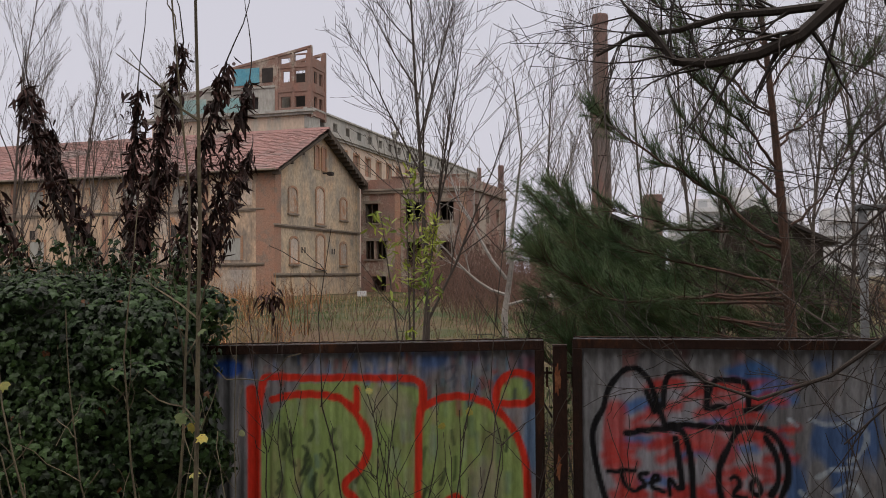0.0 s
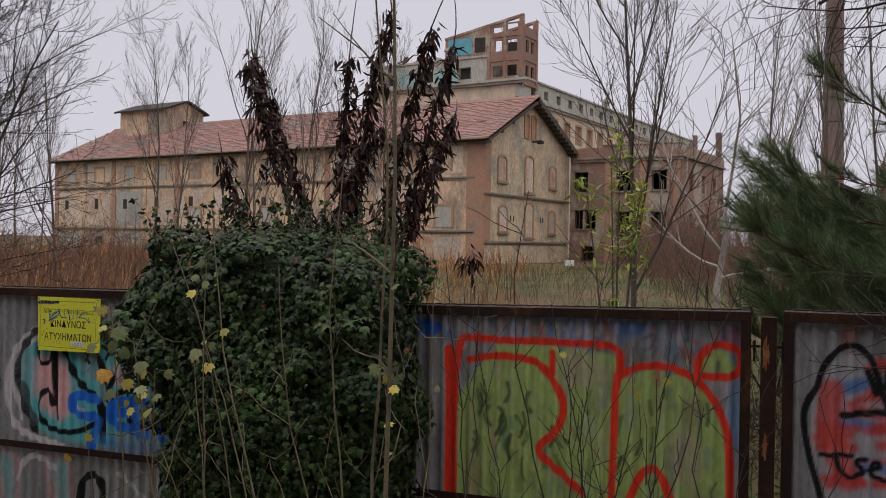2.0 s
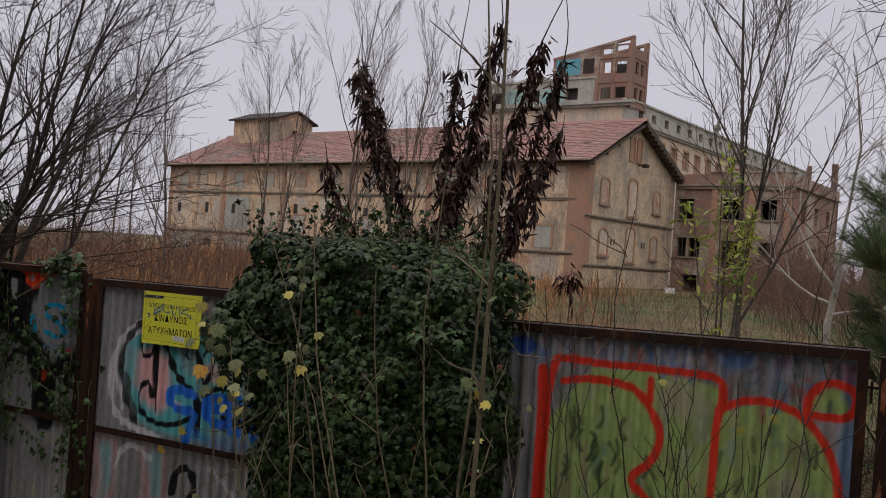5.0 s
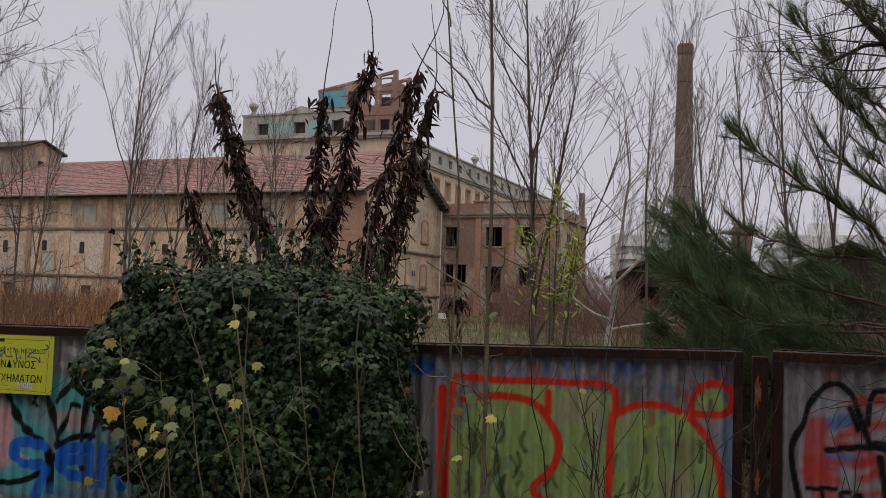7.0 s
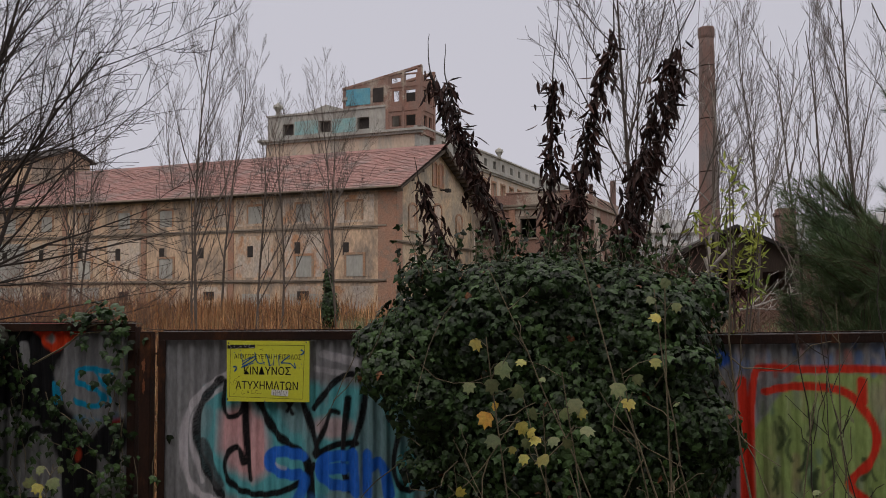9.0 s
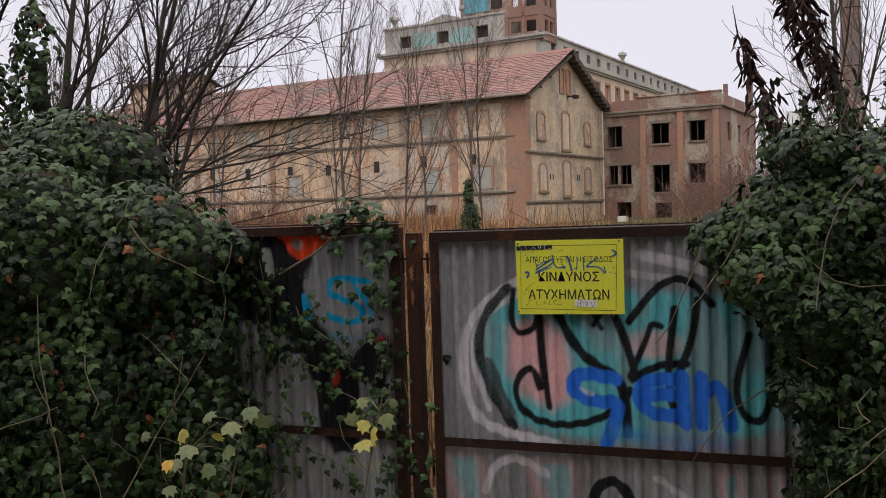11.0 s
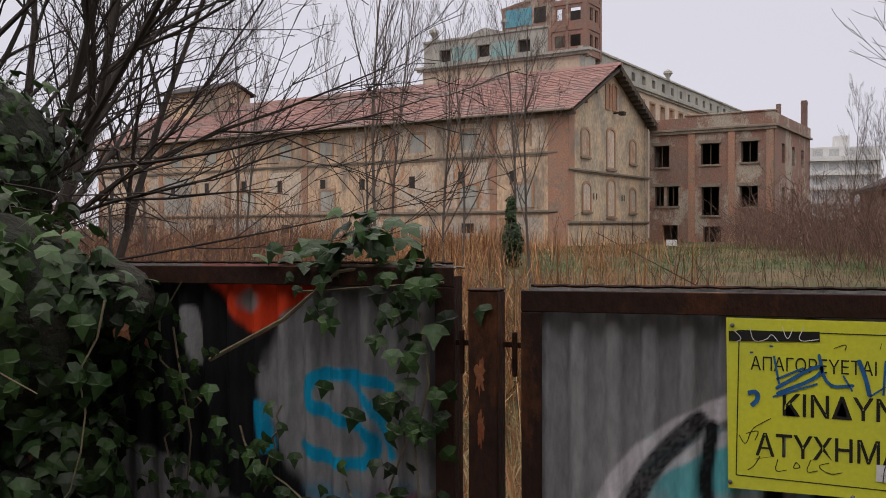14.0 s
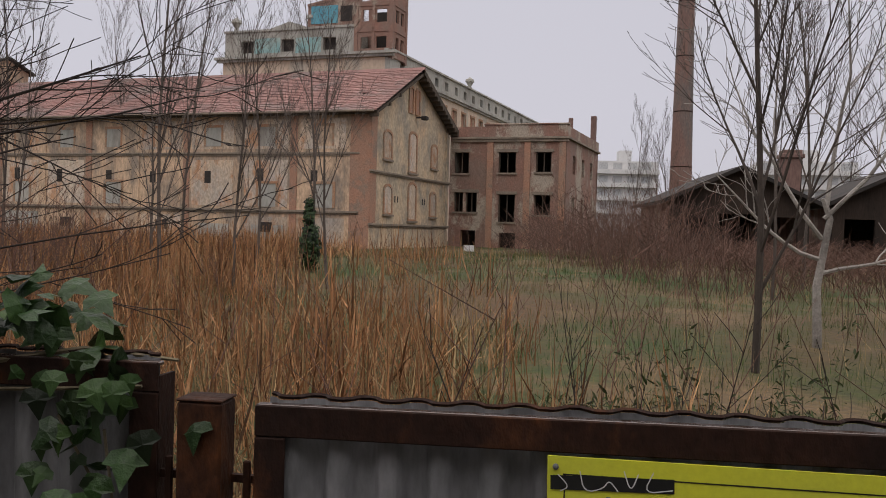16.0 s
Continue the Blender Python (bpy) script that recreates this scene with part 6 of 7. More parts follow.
def make_saplings():
    rs = np.random.RandomState(24)
    G = 0.36
    # tall stem beside the green lettering
    sapling(rs, (-0.09, 2.10, G), (-0.13, 2.22, 4.1), 0.011, [(0.52, 0.03, 0.02, 0.05, "y"), (0.53, -0.04, 0.05, 0.055, "p"), (0.60, 0.02, 0.03, 0.045, "p"), (0.93, 0.04, 0.02, 0.06, "p"), (0.935, 0.05, 0.04, 0.05, "p"), (0.90, 0.03, 0.0, 0.05, "p")], 8, 0.02)
    sapling(rs, (-0.28, 2.5, G), (-0.33, 2.5, 3.9), 0.008, [(0.50, 0.04, 0.02, 0.055, "y"), (0.56, 0.04, -0.02, 0.05, "y")], 7)
    # leafy ones before the ivy
    leafy(rs, (-1.56, 2.80, G), (-1.68, 2.82, 2.47), 0.0065, ((-1.73, 2.46, 0.075, "y"), (-1.64, 2.37, 0.10, "p"), (-1.67, 2.31, 0.085, "p"), (-1.75, 2.30, 0.07, "p"), (-1.55, 2.28, 0.08, "p"), (-1.70, 2.19, 0.095, "o"), (-1.66, 2.20, 0.05, "o"), (-1.57, 2.16, 0.075, "y"), (-1.54, 2.13, 0.065, "y"), (-1.67, 2.10, 0.085, "p"), (-1.61, 2.06, 0.045, "y")), 3)
    leafy(rs, (-1.44, 2.85, G), (-1.47, 2.85, 2.20), 0.0055, ((-1.49, 2.19, 0.075, "p"), (-1.40, 2.20, 0.07, "p"), (-1.43, 2.10, 0.07, "p"), (-1.49, 2.10, 0.065, "y"), (-1.54, 2.04, 0.06, "y"), (-1.45, 2.03, 0.085, "y"), (-1.53, 2.09, 0.06, "p")), 4)
    leafy(rs, (-1.10, 2.60, G), (-1.38, 2.60, 2.36), 0.006, ((-1.51, 2.40, 0.055, "y"), (-1.34, 2.27, 0.085, "p"), (-1.31, 2.24, 0.06, "y"), (-1.31, 2.18, 0.075, "p"), (-1.36, 2.13, 0.06, "p")), 5)
    leafy(rs, (-0.85, 2.75, G), (-1.18, 2.78, 2.36), 0.006, ((-1.19, 2.31, 0.085, "p"), (-1.16, 2.25, 0.075, "y"), (-1.13, 2.34, 0.06, "p"), (-1.06, 2.40, 0.06, "y")), 5)
    leafy(rs, (-0.95, 2.55, G), (-1.03, 2.58, 2.68), 0.006, ((-1.04, 2.55, 0.06, "y"), (-1.07, 2.62, 0.05, "p"), (-0.99, 2.60, 0.05, "p"), (-1.02, 2.68, 0.055, "p")), 6)
    leafy(rs, (-1.60, 2.95, G), (-1.80, 2.80, 1.98), 0.005, ((-1.79, 1.89, 0.06, "y"), (-1.87, 1.80, 0.06, "o"), (-1.66, 1.62, 0.05, "p")), 3)
    for x0, x1, z1, r in ((-0.75, -1.75, 2.75, 0.006), (-0.7, -1.35, 2.85, 0.007), (-0.62, -1.05, 2.65, 0.006), (-0.9, -1.6, 2.2, 0.005), (-0.5, -0.75, 3.1, 0.007), (-0.45, -0.35, 2.6, 0.005), (-1.1, -1.9, 2.0, 0.005), (-0.8, -0.45, 2.25, 0.005)):
        sapling(rs, (x0, 2.95 + rs.uniform(-0.2, 0.3), G), (x1, 3.15 + rs.uniform(-0.2, 0.2), z1), r, [(0.8, 0.03, 0.01, 0.045, "p")] if rs.rand() < 0.5 else [], 6, label="thin leaning bare stem in front of the ivy")
    # dark twiggy stems in front of the green panel
    for x0, x1, z1 in ((-0.2, -0.45, 2.65), (0.12, -0.05, 3.0), (0.15, 0.42, 2.3), (0.35, 0.1, 2.5), (0.45, 0.9, 2.7), (0.5, 0.55, 2.2), (0.62, 0.95, 2.1), (0.0, 0.2, 2.2), (0.75, 0.6, 2.4)):
        sapling(rs, (x0, 3.35 + rs.uniform(-0.25, 0.3), G), (x1, 3.6 + rs.uniform(-0.2, 0.3), z1), 0.0055, [(0.9, 0.02, 0.0, 0.05, "y")] if rs.rand() < 0.25 else [], 9, 0.10, "dark twiggy stem before the painted panel", M_BARKD, 0.2)
    for x0, x1, z1 in ((1.5, 1.75, 2.2), (1.9, 1.7, 2.35), (2.2, 2.45, 2.6), (2.5, 2.2, 2.4), (2.8, 2.6, 2.9), (1.2, 1.3, 2.0), (2.1, 2.3, 2.15), (2.65, 2.85, 2.5), (-0.35, -0.3, 2.5), (0.25, 0.3, 2.75), (-0.05, -0.3, 2.3), (0.85, 0.75, 3.1), (0.55, 0.2, 2.1)):
        sapling(rs, (x0, 3.3 + rs.uniform(-0.25, 0.4), G), (x1, 3.55 + rs.uniform(-0.2, 0.3), z1), 0.0048, [], 12, 0.12, "dark twiggy stem before the painted panel", M_BARKD, 0.22)
    # yellow-green weeds before the left panels
    weed = "tall weed with broad pale yellow-green leaves"
    leafy(rs, (-4.32, 2.70, G), (-3.92, 2.72, 1.92), 0.006, ((-4.07, 1.86, 0.075, "p"), (-4.01, 1.83, 0.10, "p"), (-3.90, 1.90, 0.085, "p"), (-3.90, 1.85, 0.085, "p"), (-4.05, 1.80, 0.065, "y"), (-3.98, 1.76, 0.085, "p"), (-4.06, 1.69, 0.08, "p"), (-4.12, 1.76, 0.10, "p")), 4, weed)
    leafy(rs, (-4.42, 2.70, G), (-4.15, 2.70, 1.84), 0.006, ((-4.16, 1.81, 0.08, "y"), (-4.21, 1.71, 0.065, "o"), (-4.17, 1.71, 0.075, "p"), (-4.22, 1.62, 0.07, "p"), (-4.15, 1.55, 0.08, "y"), (-4.3, 1.5, 0.07, "p"), (-4.33, 1.78, 0.055, "p")), 4, weed)
    leafy(rs, (-3.80, 2.75, G), (-3.44, 2.72, 1.95), 0.005, ((-3.52, 1.80, 0.095, "y"), (-3.50, 1.87, 0.065, "y"), (-3.45, 1.86, 0.09, "y"), (-3.42, 1.90, 0.075, "p"), (-3.53, 1.93, 0.06, "p"), (-3.55, 1.85, 0.07, "p"), (-3.39, 1.94, 0.045, "p")), 3, weed)
    for k in range(9):
        x, z = rs.uniform(-4.3, -3.6), rs.uniform(1.3, 1.62)
        leafy(rs, (x, 2.8, G), (x + 0.1, 2.8, z), 0.004, [(x + 0.1 + rs.normal() * 0.06, z - rs.uniform(0, 0.25), rs.uniform(0.06, 0.10), "ppyp"[q % 4]) for q in range(5)], 2, "low weed with pale yellow-green leaves")
    # bare grey canes in front of the ivy thicket
    for q in (((-5.3, 3.2, G), (-4.55, 3.4, 1.95)), ((-4.9, 3.2, G), (-5.35, 3.3, 2.2)), ((-5.7, 3.0, G), (-5.5, 3.2, 2.0))):
        sapling(rs, q[0], q[1], 0.006, [(0.95, 0.04, 0.02, 0.07, "y")] if q[0][0] < -5.5 else [], 4, label="bare grey cane before the ivy")


make_saplings()


# ---- bare trees in the field ----
def bare_tree(rs, height, r, level=3, kids=8, up=0.5, angle=0.55, rmin=0.006, ratio=0.5, lean=(0, 0), start=0.25, wiggle=0.05, material=None, label="bare winter tree with upright grey-brown branches", name="bare_tree"):
    t = thing(name, label, "tree", group="bare trees")
    limb_parts(t, material or M_BARK, rs, (0, 0, -0.2), (lean[0], lean[1], 1), height, r, level, up, wiggle, kids, ratio, angle, rmin, 6, start)
    return t


def plant(t, x, y, turn=0.0, size=1.0):
    t.matrix_world = pose(x, y, float(ground_z(x, y)), 0, 0, turn) @ Matrix.Scale(size, 4)
    return t


def make_trees():
    rs = np.random.RandomState(31)
    # open tree in mid field
    t1 = thing("young_tree", "bare young tree with long upswept branches", "tree", group="bare trees")
    limb_parts(t1, M_BARKG, rs, (0, 0, -0.2), (0.02, 0, 1), 7.5, 0.055, 3, 0.5, 0.03, 14, 0.50, 0.58, 0.0032, 7, 0.13)
    plant(t1, -1.02, 14.5, 30)
    # pale crooked tree
    t2 = thing("pale_tree", "crooked pale-barked bare tree", "tree", group="bare trees")
    acc = Acc()
    acc.tube([(0, 0, -0.2), (-0.05, 0, 0.9), (0.1, 0, 1.9), (0.0, 0, 2.2)], (0.07, 0.062, 0.05, 0.04), 7)
    acc.make("trunk", M_BARKP, t2)
    for p, d, ln in (((0, 0, 1.6), (-0.75, 0, 0.8), 3.2), ((0.02, 0, 1.9), (0.9, -0.1, 0.75), 3.0), ((-0.02, 0, 1.3), (-0.95, 0.1, 0.1), 2.0), ((0.05, 0, 2.1), (0.15, 0.1, 1), 3.4), ((0, 0, 1.1), (1, 0.2, 0.25), 2.0)):
        acc = Acc()
        limb(acc, rs, p, d, ln, 0.036, 2, 0.4, 0.11, 7, 0.5, 0.7, 0.0045, 6, 0.3)
        acc.make("branch", M_BARKP, t2)
    plant(t2, 0.26, 16.5, 0)
    A = bare_tree(rs, 8.5, 0.048, 3, 12, 0.7, 0.46, 0.0030, 0.42)
    B = bare_tree(rs, 7.0, 0.042, 3, 11, 0.6, 0.46, 0.0030, 0.42, start=0.18)
    C = bare_tree(rs, 10.5, 0.055, 3, 13, 0.8, 0.40, 0.0036, 0.38, start=0.2)
    D = bare_tree(rs, 5.6, 0.04, 2, 12, 0.6, 0.5, 0.004, 0.48, start=0.2)
    plant(A, -11.4, 19.3, 10)
    plant(B, -11.6, 25.0, 80)
    plant(C, -16.5, 31.0, 0)
    plant(D, -10.4, 20.6, 0)
    spots = ((A, -10.8, 27.3, 140, 0.95), (B, -8.9, 22.5, 200, 0.9), (D, -13.0, 22.0, 70, 1.0), (A, -19.5, 26.0, 250, 1.0), (C, -24.0, 33.0, 60, 0.9), (B, -21.5, 21.0, 300, 0.95), (D, -16.0, 17.5, 190, 1.1), (A, -28.0, 28.0, 20, 1.05),
             (C, 2.6, 27.0, 90, 0.95), (A, 1.2, 24.0, 33, 0.95), (B, 3.4, 21.0, 120, 1.1), (C, 5.5, 26.0, 200, 1.05), (A, 4.6, 18.0, 280, 0.95), (C, 8.0, 24.0, 310, 1.0), (B, 6.6, 17.0, 10, 1.15), (D, 2.2, 18.2, 100, 1.1), (A, 9.5, 20.0, 75, 1.05), (C, 11.5, 27.0, 160, 1.0), (B, 9.0, 15.0, 220, 1.1),
             (C, -30.0, 52.0, 130, 1.3), (C, -58.0, 60.0, 10, 1.2), (A, -62.0, 55.0, 80, 1.4), (C, -68.0, 62.0, 200, 1.2), (C, -26.0, 92.0, 40, 2.1), (C, -40.0, 100.0, 140, 2.0), (C, 0.5, 66.0, 20, 0.9), (A, 2.5, 70.0, 190, 1.0), (C, 14.0, 62.0, 250, 1.0), (A, 18.0, 58.0, 100, 1.2), (C, 22.0, 55.0, 0, 1.1), (C, 4.5, 78.0, 170, 1.0), (A, 10.5, 75.0, 60, 1.2))
    for t, x, y, a, k in spots:
        copy_thing(t, pose(x, y, float(ground_z(x, y)), 0, 0, a)).scale = (k, k, k)
    # ivy round the foot of one trunk
    iv = thing("trunk_ivy", "dark ivy wrapped round the foot of a bare tree", "ivy")
    leaf_mass(iv, rs, [(-10.8, 27.3, 2.0, 0.32, 0.32, 0.75), (-10.85, 27.3, 2.9, 0.16, 0.16, 0.6)], 700, (0.07, 0.13), 0.02, 0.0)


make_trees()


def make_left_tree():
    rs = np.random.RandomState(37)
    t = thing("leaning_tree", "dark many-stemmed bare tree leaning over the fence", "tree")
    for p, d, ln, r in (((-7.7, 5.7, 0.8), (0.05, 0.1, 1), 4.6, 0.06), ((-7.6, 5.9, 0.8), (0.16, 0.15, 1), 4.8, 0.055), ((-8.0, 5.6, 0.8), (-0.25, 0.1, 1), 4.6, 0.06), ((-7.55, 5.7, 0.9), (0.40, 0.0, 1), 4.6, 0.042), ((-7.5, 6.2, 0.9), (0.34, 0.4, 1), 4.8, 0.036), ((-8.2, 6.2, 0.8), (0.02, 0.4, 1), 4.8, 0.05), ((-7.6, 5.5, 1.6), (0.75, 0.05, 0.8), 3.9, 0.03)):
        limb_parts(t, M_BARKD, rs, p, d, ln, r, 3, 0.10, 0.06, 11, 0.46, 0.6, 0.0022, 6, 0.25)
    for p, d, ln, r in (((-7.0, 5.6, 2.35), (1, 0.3, 0.0), 2.5, 0.009), ((-7.0, 5.5, 2.1), (1, 0.2, 0.10), 2.3, 0.008)):
        acc = Acc()
        limb(acc, rs, p, d, ln, r, 2, 0.05, 0.05, 6, 0.4, 0.6, 0.002, 5, 0.2)
        acc.make("branch", M_BARKD, t)
    iv = thing("trunk_ivy", "glossy ivy climbing the stems of the leaning tree", "ivy")
    blobs = [(-7.5, 5.65, 2.4, 0.35, 0.3, 1.0), (-7.1, 5.7, 2.5, 0.28, 0.25, 0.5), (-7.45, 5.6, 3.5, 0.2, 0.2, 0.7), (-7.9, 5.6, 2.9, 0.35, 0.3, 0.9), (-6.7, 5.0, 2.75, 0.35, 0.3, 0.25)]
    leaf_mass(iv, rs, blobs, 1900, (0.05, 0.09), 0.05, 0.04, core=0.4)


make_left_tree()


# ---- pine ----
def make_pine():
    rs = np.random.RandomState(41)
    t = thing("pine_tree", "young pine with long drooping green needles", "tree")
    base = np.array((3.5, 9.0, float(ground_z(3.5, 9.0)) - 0.2))
    hs = np.linspace(0, 1, 12)
    pts = np.array([base + np.array((-0.10 * h - 0.28 * h * h, 0.05 * math.sin(5 * h), 5.2 * h)) for h in hs])
    tk = Acc()
    tk.tube(pts, np.linspace(0.075, 0.02, 12), 8)
    tk.make("trunk", M_BARKR, t)

    def on_trunk(h):
        return np.array([np.interp(h, hs, pts[:, c]) for c in range(3)])

    def bough(h, way, r, dense=1.0):
        """One bough: steps (dx, dy, dz) from the trunk, with tufted branchlets on its outer part."""
        p = on_trunk(h)
        ctrl = np.vstack((p, p + np.array(way)))
        u = np.linspace(0, len(ctrl) - 1, 15)
        q = np.stack([np.interp(u, np.arange(len(ctrl)), ctrl[:, c]) for c in range(3)], 1)
        q[1:-1] = (q[:-2] + q[1:-1] * 2 + q[2:]) / 4
        q[1:] += rs.normal(size=(14, 3)) * 0.012
        wood = Acc()
        wood.tube(q, np.linspace(r, r * 0.25, 15), 6)
        ln = np.linalg.norm(np.diff(q, axis=0), axis=1).sum()
        m = int(ln * 15 * dense) + 3
        P, Y = [], []
        for k in range(m):
            f = 14 * (1 - 0.72 * rs.rand() ** 1.15)
            i = min(int(f), 13)
            at = q[i] + (q[i + 1] - q[i]) * (f - i)
            d = q[i + 1] - q[i]
            d = d / np.linalg.norm(d) + rs.normal(size=3) * np.array((0.42, 0.5, 0.42)) + np.array((0, 0, 0.22))
            d /= np.linalg.norm(d)
            l2 = rs.uniform(0.12, 0.40)
            tip = at + d * l2 + np.array((0, 0, 0.10)) * l2
            wood.tube([at, at + d * l2 * 0.5, tip], (0.0055, 0.0045, 0.0035), 3)
            g = int(46 + 130 * l2)
            w = rs.uniform(0.15, 1.05, (g, 1))
            P.append(at + (tip - at) * w)
            Y.append(d * 0.95 + rs.normal(size=(g, 3)) * 0.34 + np.array((0, 0, 0.12)))
        wood.make("bough", M_BARKR, t)
        P, y = np.concatenate(P), np.concatenate(Y)
        y /= np.linalg.norm(y, axis=1, keepdims=True)
        z = np.cross(y, rs.normal(size=y.shape))
        z /= np.linalg.norm(z, axis=1, keepdims=True)
        nd = Acc()
        nd.many([(-0.010, 0, 0), (0.010, 0, 0), (0.003, 1, -0.06)], [(0, 1, 2)], np.stack((np.cross(y, z), y, z), 2), P, rs.uniform(0.10, 0.19, len(P)))
        tagged(nd.make("bough_needles", M_NEEDLE, t), kind="stuff")

    # the boughs that sweep out and up on the field side
    bough(0.47, [(-0.34, -0.1, 0.19), (-0.74, -0.2, 0.56), (-1.34, -0.3, 0.90), (-1.90, -0.35, 1.32)], 0.026, 1.5)
    bough(0.46, [(-0.47, 0.1, 0.19), (-1.04, 0.2, 0.24), (-1.70, 0.3, 0.45)], 0.020, 1.2)
    bough(0.22, [(-0.54, -0.15, 0.13), (-0.93, -0.25, 0.30), (-1.45, -0.35, 0.60), (-2.0, -0.4, 0.90), (-2.55, -0.4, 1.22)], 0.028, 1.3)
    bough(0.10, [(-0.70, 0.0, 0.09), (-1.45, 0.1, 0.17), (-2.0, 0.1, 0.35), (-2.66, 0.2, 0.80)], 0.026, 1.6)
    bough(0.56, [(-0.26, 0.1, 0.30), (-0.60, 0.2, 0.52), (-0.95, 0.2, 0.92)], 0.018, 1.3)
    bough(0.62, [(-0.30, -0.2, 0.35), (-0.75, -0.4, 0.75), (-1.35, -0.5, 1.25)], 0.018, 1.4)
    bough(0.72, [(-0.30, 0.2, 0.35), (-0.70, 0.3, 0.80), (-1.15, 0.3, 1.35)], 0.016, 1.3)
    bough(0.80, [(-0.25, -0.1, 0.35), (-0.55, -0.2, 0.80), (-0.85, -0.2, 1.30)], 0.014, 1.3)
    # and those on the street's far side, thinner in needles
    bough(0.50, [(0.42, 0.1, 0.32), (0.65, 0.1, 0.80), (0.80, 0.1, 1.2)], 0.016, 0.6)
    bough(0.23, [(0.50, 0.0, 0.05), (1.05, 0.0, 0.12), (1.6, 0.1, 0.3)], 0.018, 0.5)
    bough(0.66, [(0.35, 0.2, 0.4), (0.7, 0.3, 0.85)], 0.014, 0.7)
    bough(0.78, [(0.25, -0.2, 0.4), (0.5, -0.3, 0.9)], 0.012, 0.8)
    for k in range(26):
        h = rs.uniform(0.05, 0.40)
        ln = rs.uniform(1.5, 2.7)
        sw = rs.uniform(-0.7, 1.0)
        up = rs.uniform(-0.05, 0.30)
        bough(h, [(-0.35 * ln, 0.3 * sw * ln, up * 0.25 * ln), (-0.68 * ln, 0.55 * sw * ln, up * 0.65 * ln), (-0.95 * ln, 0.7 * sw * ln, (up + 0.16) * ln)], 0.020, 1.5)
    for k in range(8):
        h = rs.uniform(0.4, 0.95)
        a = rs.uniform(0, 2 * math.pi)
        ln = rs.uniform(0.6, 1.3)
        bough(h, [(math.cos(a) * 0.4 * ln, math.sin(a) * 0.4 * ln, 0.25 * ln), (math.cos(a) * 0.75 * ln, math.sin(a) * 0.75 * ln, 0.7 * ln)], 0.013, 0.8)


make_pine()


# ---- twiggy growth and overhanging bough beside the pine ----
def make_right_growth():
    rs = np.random.RandomState(43)
    t = thing("twiggy_tree", "tangled bare tree with many fine dark twigs", "tree")
    for p, d, ln, r in (((3.9, 5.6, 0.8), (-0.05, 0.05, 1), 4.6, 0.045), ((4.2, 6.4, 0.8), (0.1, 0.1, 1), 4.8, 0.04), ((3.6, 6.9, 0.8), (0.05, 0, 1), 4.6, 0.03), ((4.6, 7.5, 0.8), (-0.1, 0, 1), 5.0, 0.04), ((5.2, 8.5, 0.8), (-0.1, 0, 1), 5.0, 0.04), ((4.9, 9.6, 0.8), (-0.12, 0, 1), 4.6, 0.035), ((4.4, 10.4, 0.8), (0.05, 0, 1), 4.4, 0.03), ((5.6, 11.5, 0.8), (-0.05, 0, 1), 4.6, 0.03)):
        limb_parts(t, M_BARKG, rs, p, d, ln, r * 0.75, 3, 0.1, 0.08, 13, 0.40, 0.95, 0.0019, 6, 0.2)
    o = thing("overhanging_tree", "street tree with a crooked dark overhanging bough", "tree")
    a2 = Acc()
    a2.tube([(4.4, 3.0, 0.3), (4.35, 3.05, 2.2), (4.1, 3.1, 3.6), (3.6, 3.2, 4.4)], (0.13, 0.12, 0.10, 0.08), 8)
    a2.make("trunk", M_BARKD, o)
    a2 = Acc()
    for q, r in (([(4.2, 3.08, 3.2), (3.5, 3.15, 3.9), (2.8, 3.3, 4.2), (2.4, 3.38, 4.12), (2.17, 3.4, 3.94), (1.96, 3.4, 3.75), (1.79, 3.4, 3.68), (1.6, 3.4, 3.65), (1.46, 3.4, 3.66), (1.40, 3.42, 3.76), (1.28, 3.45, 3.9)], 0.043),
                 ([(2.4, 3.38, 4.12), (2.1, 3.42, 3.88), (1.9, 3.45, 3.87), (1.68, 3.45, 3.86), (1.49, 3.47, 3.81), (1.3, 3.5, 3.8), (1.15, 3.5, 3.72)], 0.024),
                 ([(3.4, 3.1, 3.2), (2.7, 3.25, 2.9), (2.34, 3.35, 2.59), (2.06, 3.4, 2.37), (1.78, 3.42, 2.27), (1.57, 3.43, 2.34), (1.45, 3.45, 2.45)], 0.014),
                 ([(3.6, 3.1, 3.7), (2.9, 3.2, 3.62), (2.35, 3.3, 3.46), (2.18, 3.35, 3.3), (2.08, 3.38, 3.08)], 0.014),
                 ([(3.5, 3.1, 3.3), (2.8, 3.25, 3.25), (2.34, 3.35, 3.11), (2.13, 3.38, 2.91), (1.98, 3.4, 2.8)], 0.012),
                 ([(3.3, 3.1, 2.9), (2.7, 3.25, 2.5), (2.3, 3.35, 2.3), (2.1, 3.38, 2.1)], 0.011)):
        a2 = Acc()
        p = np.array(q)
        n = len(p)
        rad = np.linspace(r, r * 0.28, n)
        a2.tube(p, rad, 7)
        for k in range(2, n):
            for m in range(4):
                d = p[k] - p[k - 1]
                d = d / np.linalg.norm(d) + rs.normal(size=3) * np.array((0.6, 0.35, 0.7))
                limb(a2, rs, p[k - 1] + (p[k] - p[k - 1]) * rs.rand(), d, rs.uniform(0.25, 0.7), max(rad[k] * 0.35, 0.003), 1, 0.0, 0.12, 5, 0.5, 0.8, 0.0016, 4, 0.2)
        a2.make("bough", M_BARKD, o)
    # galvanised pole with a short arm
    p = thing("lamp_pole", "grey galvanised pole with a short flat arm", "pole")
    a3 = Acc()
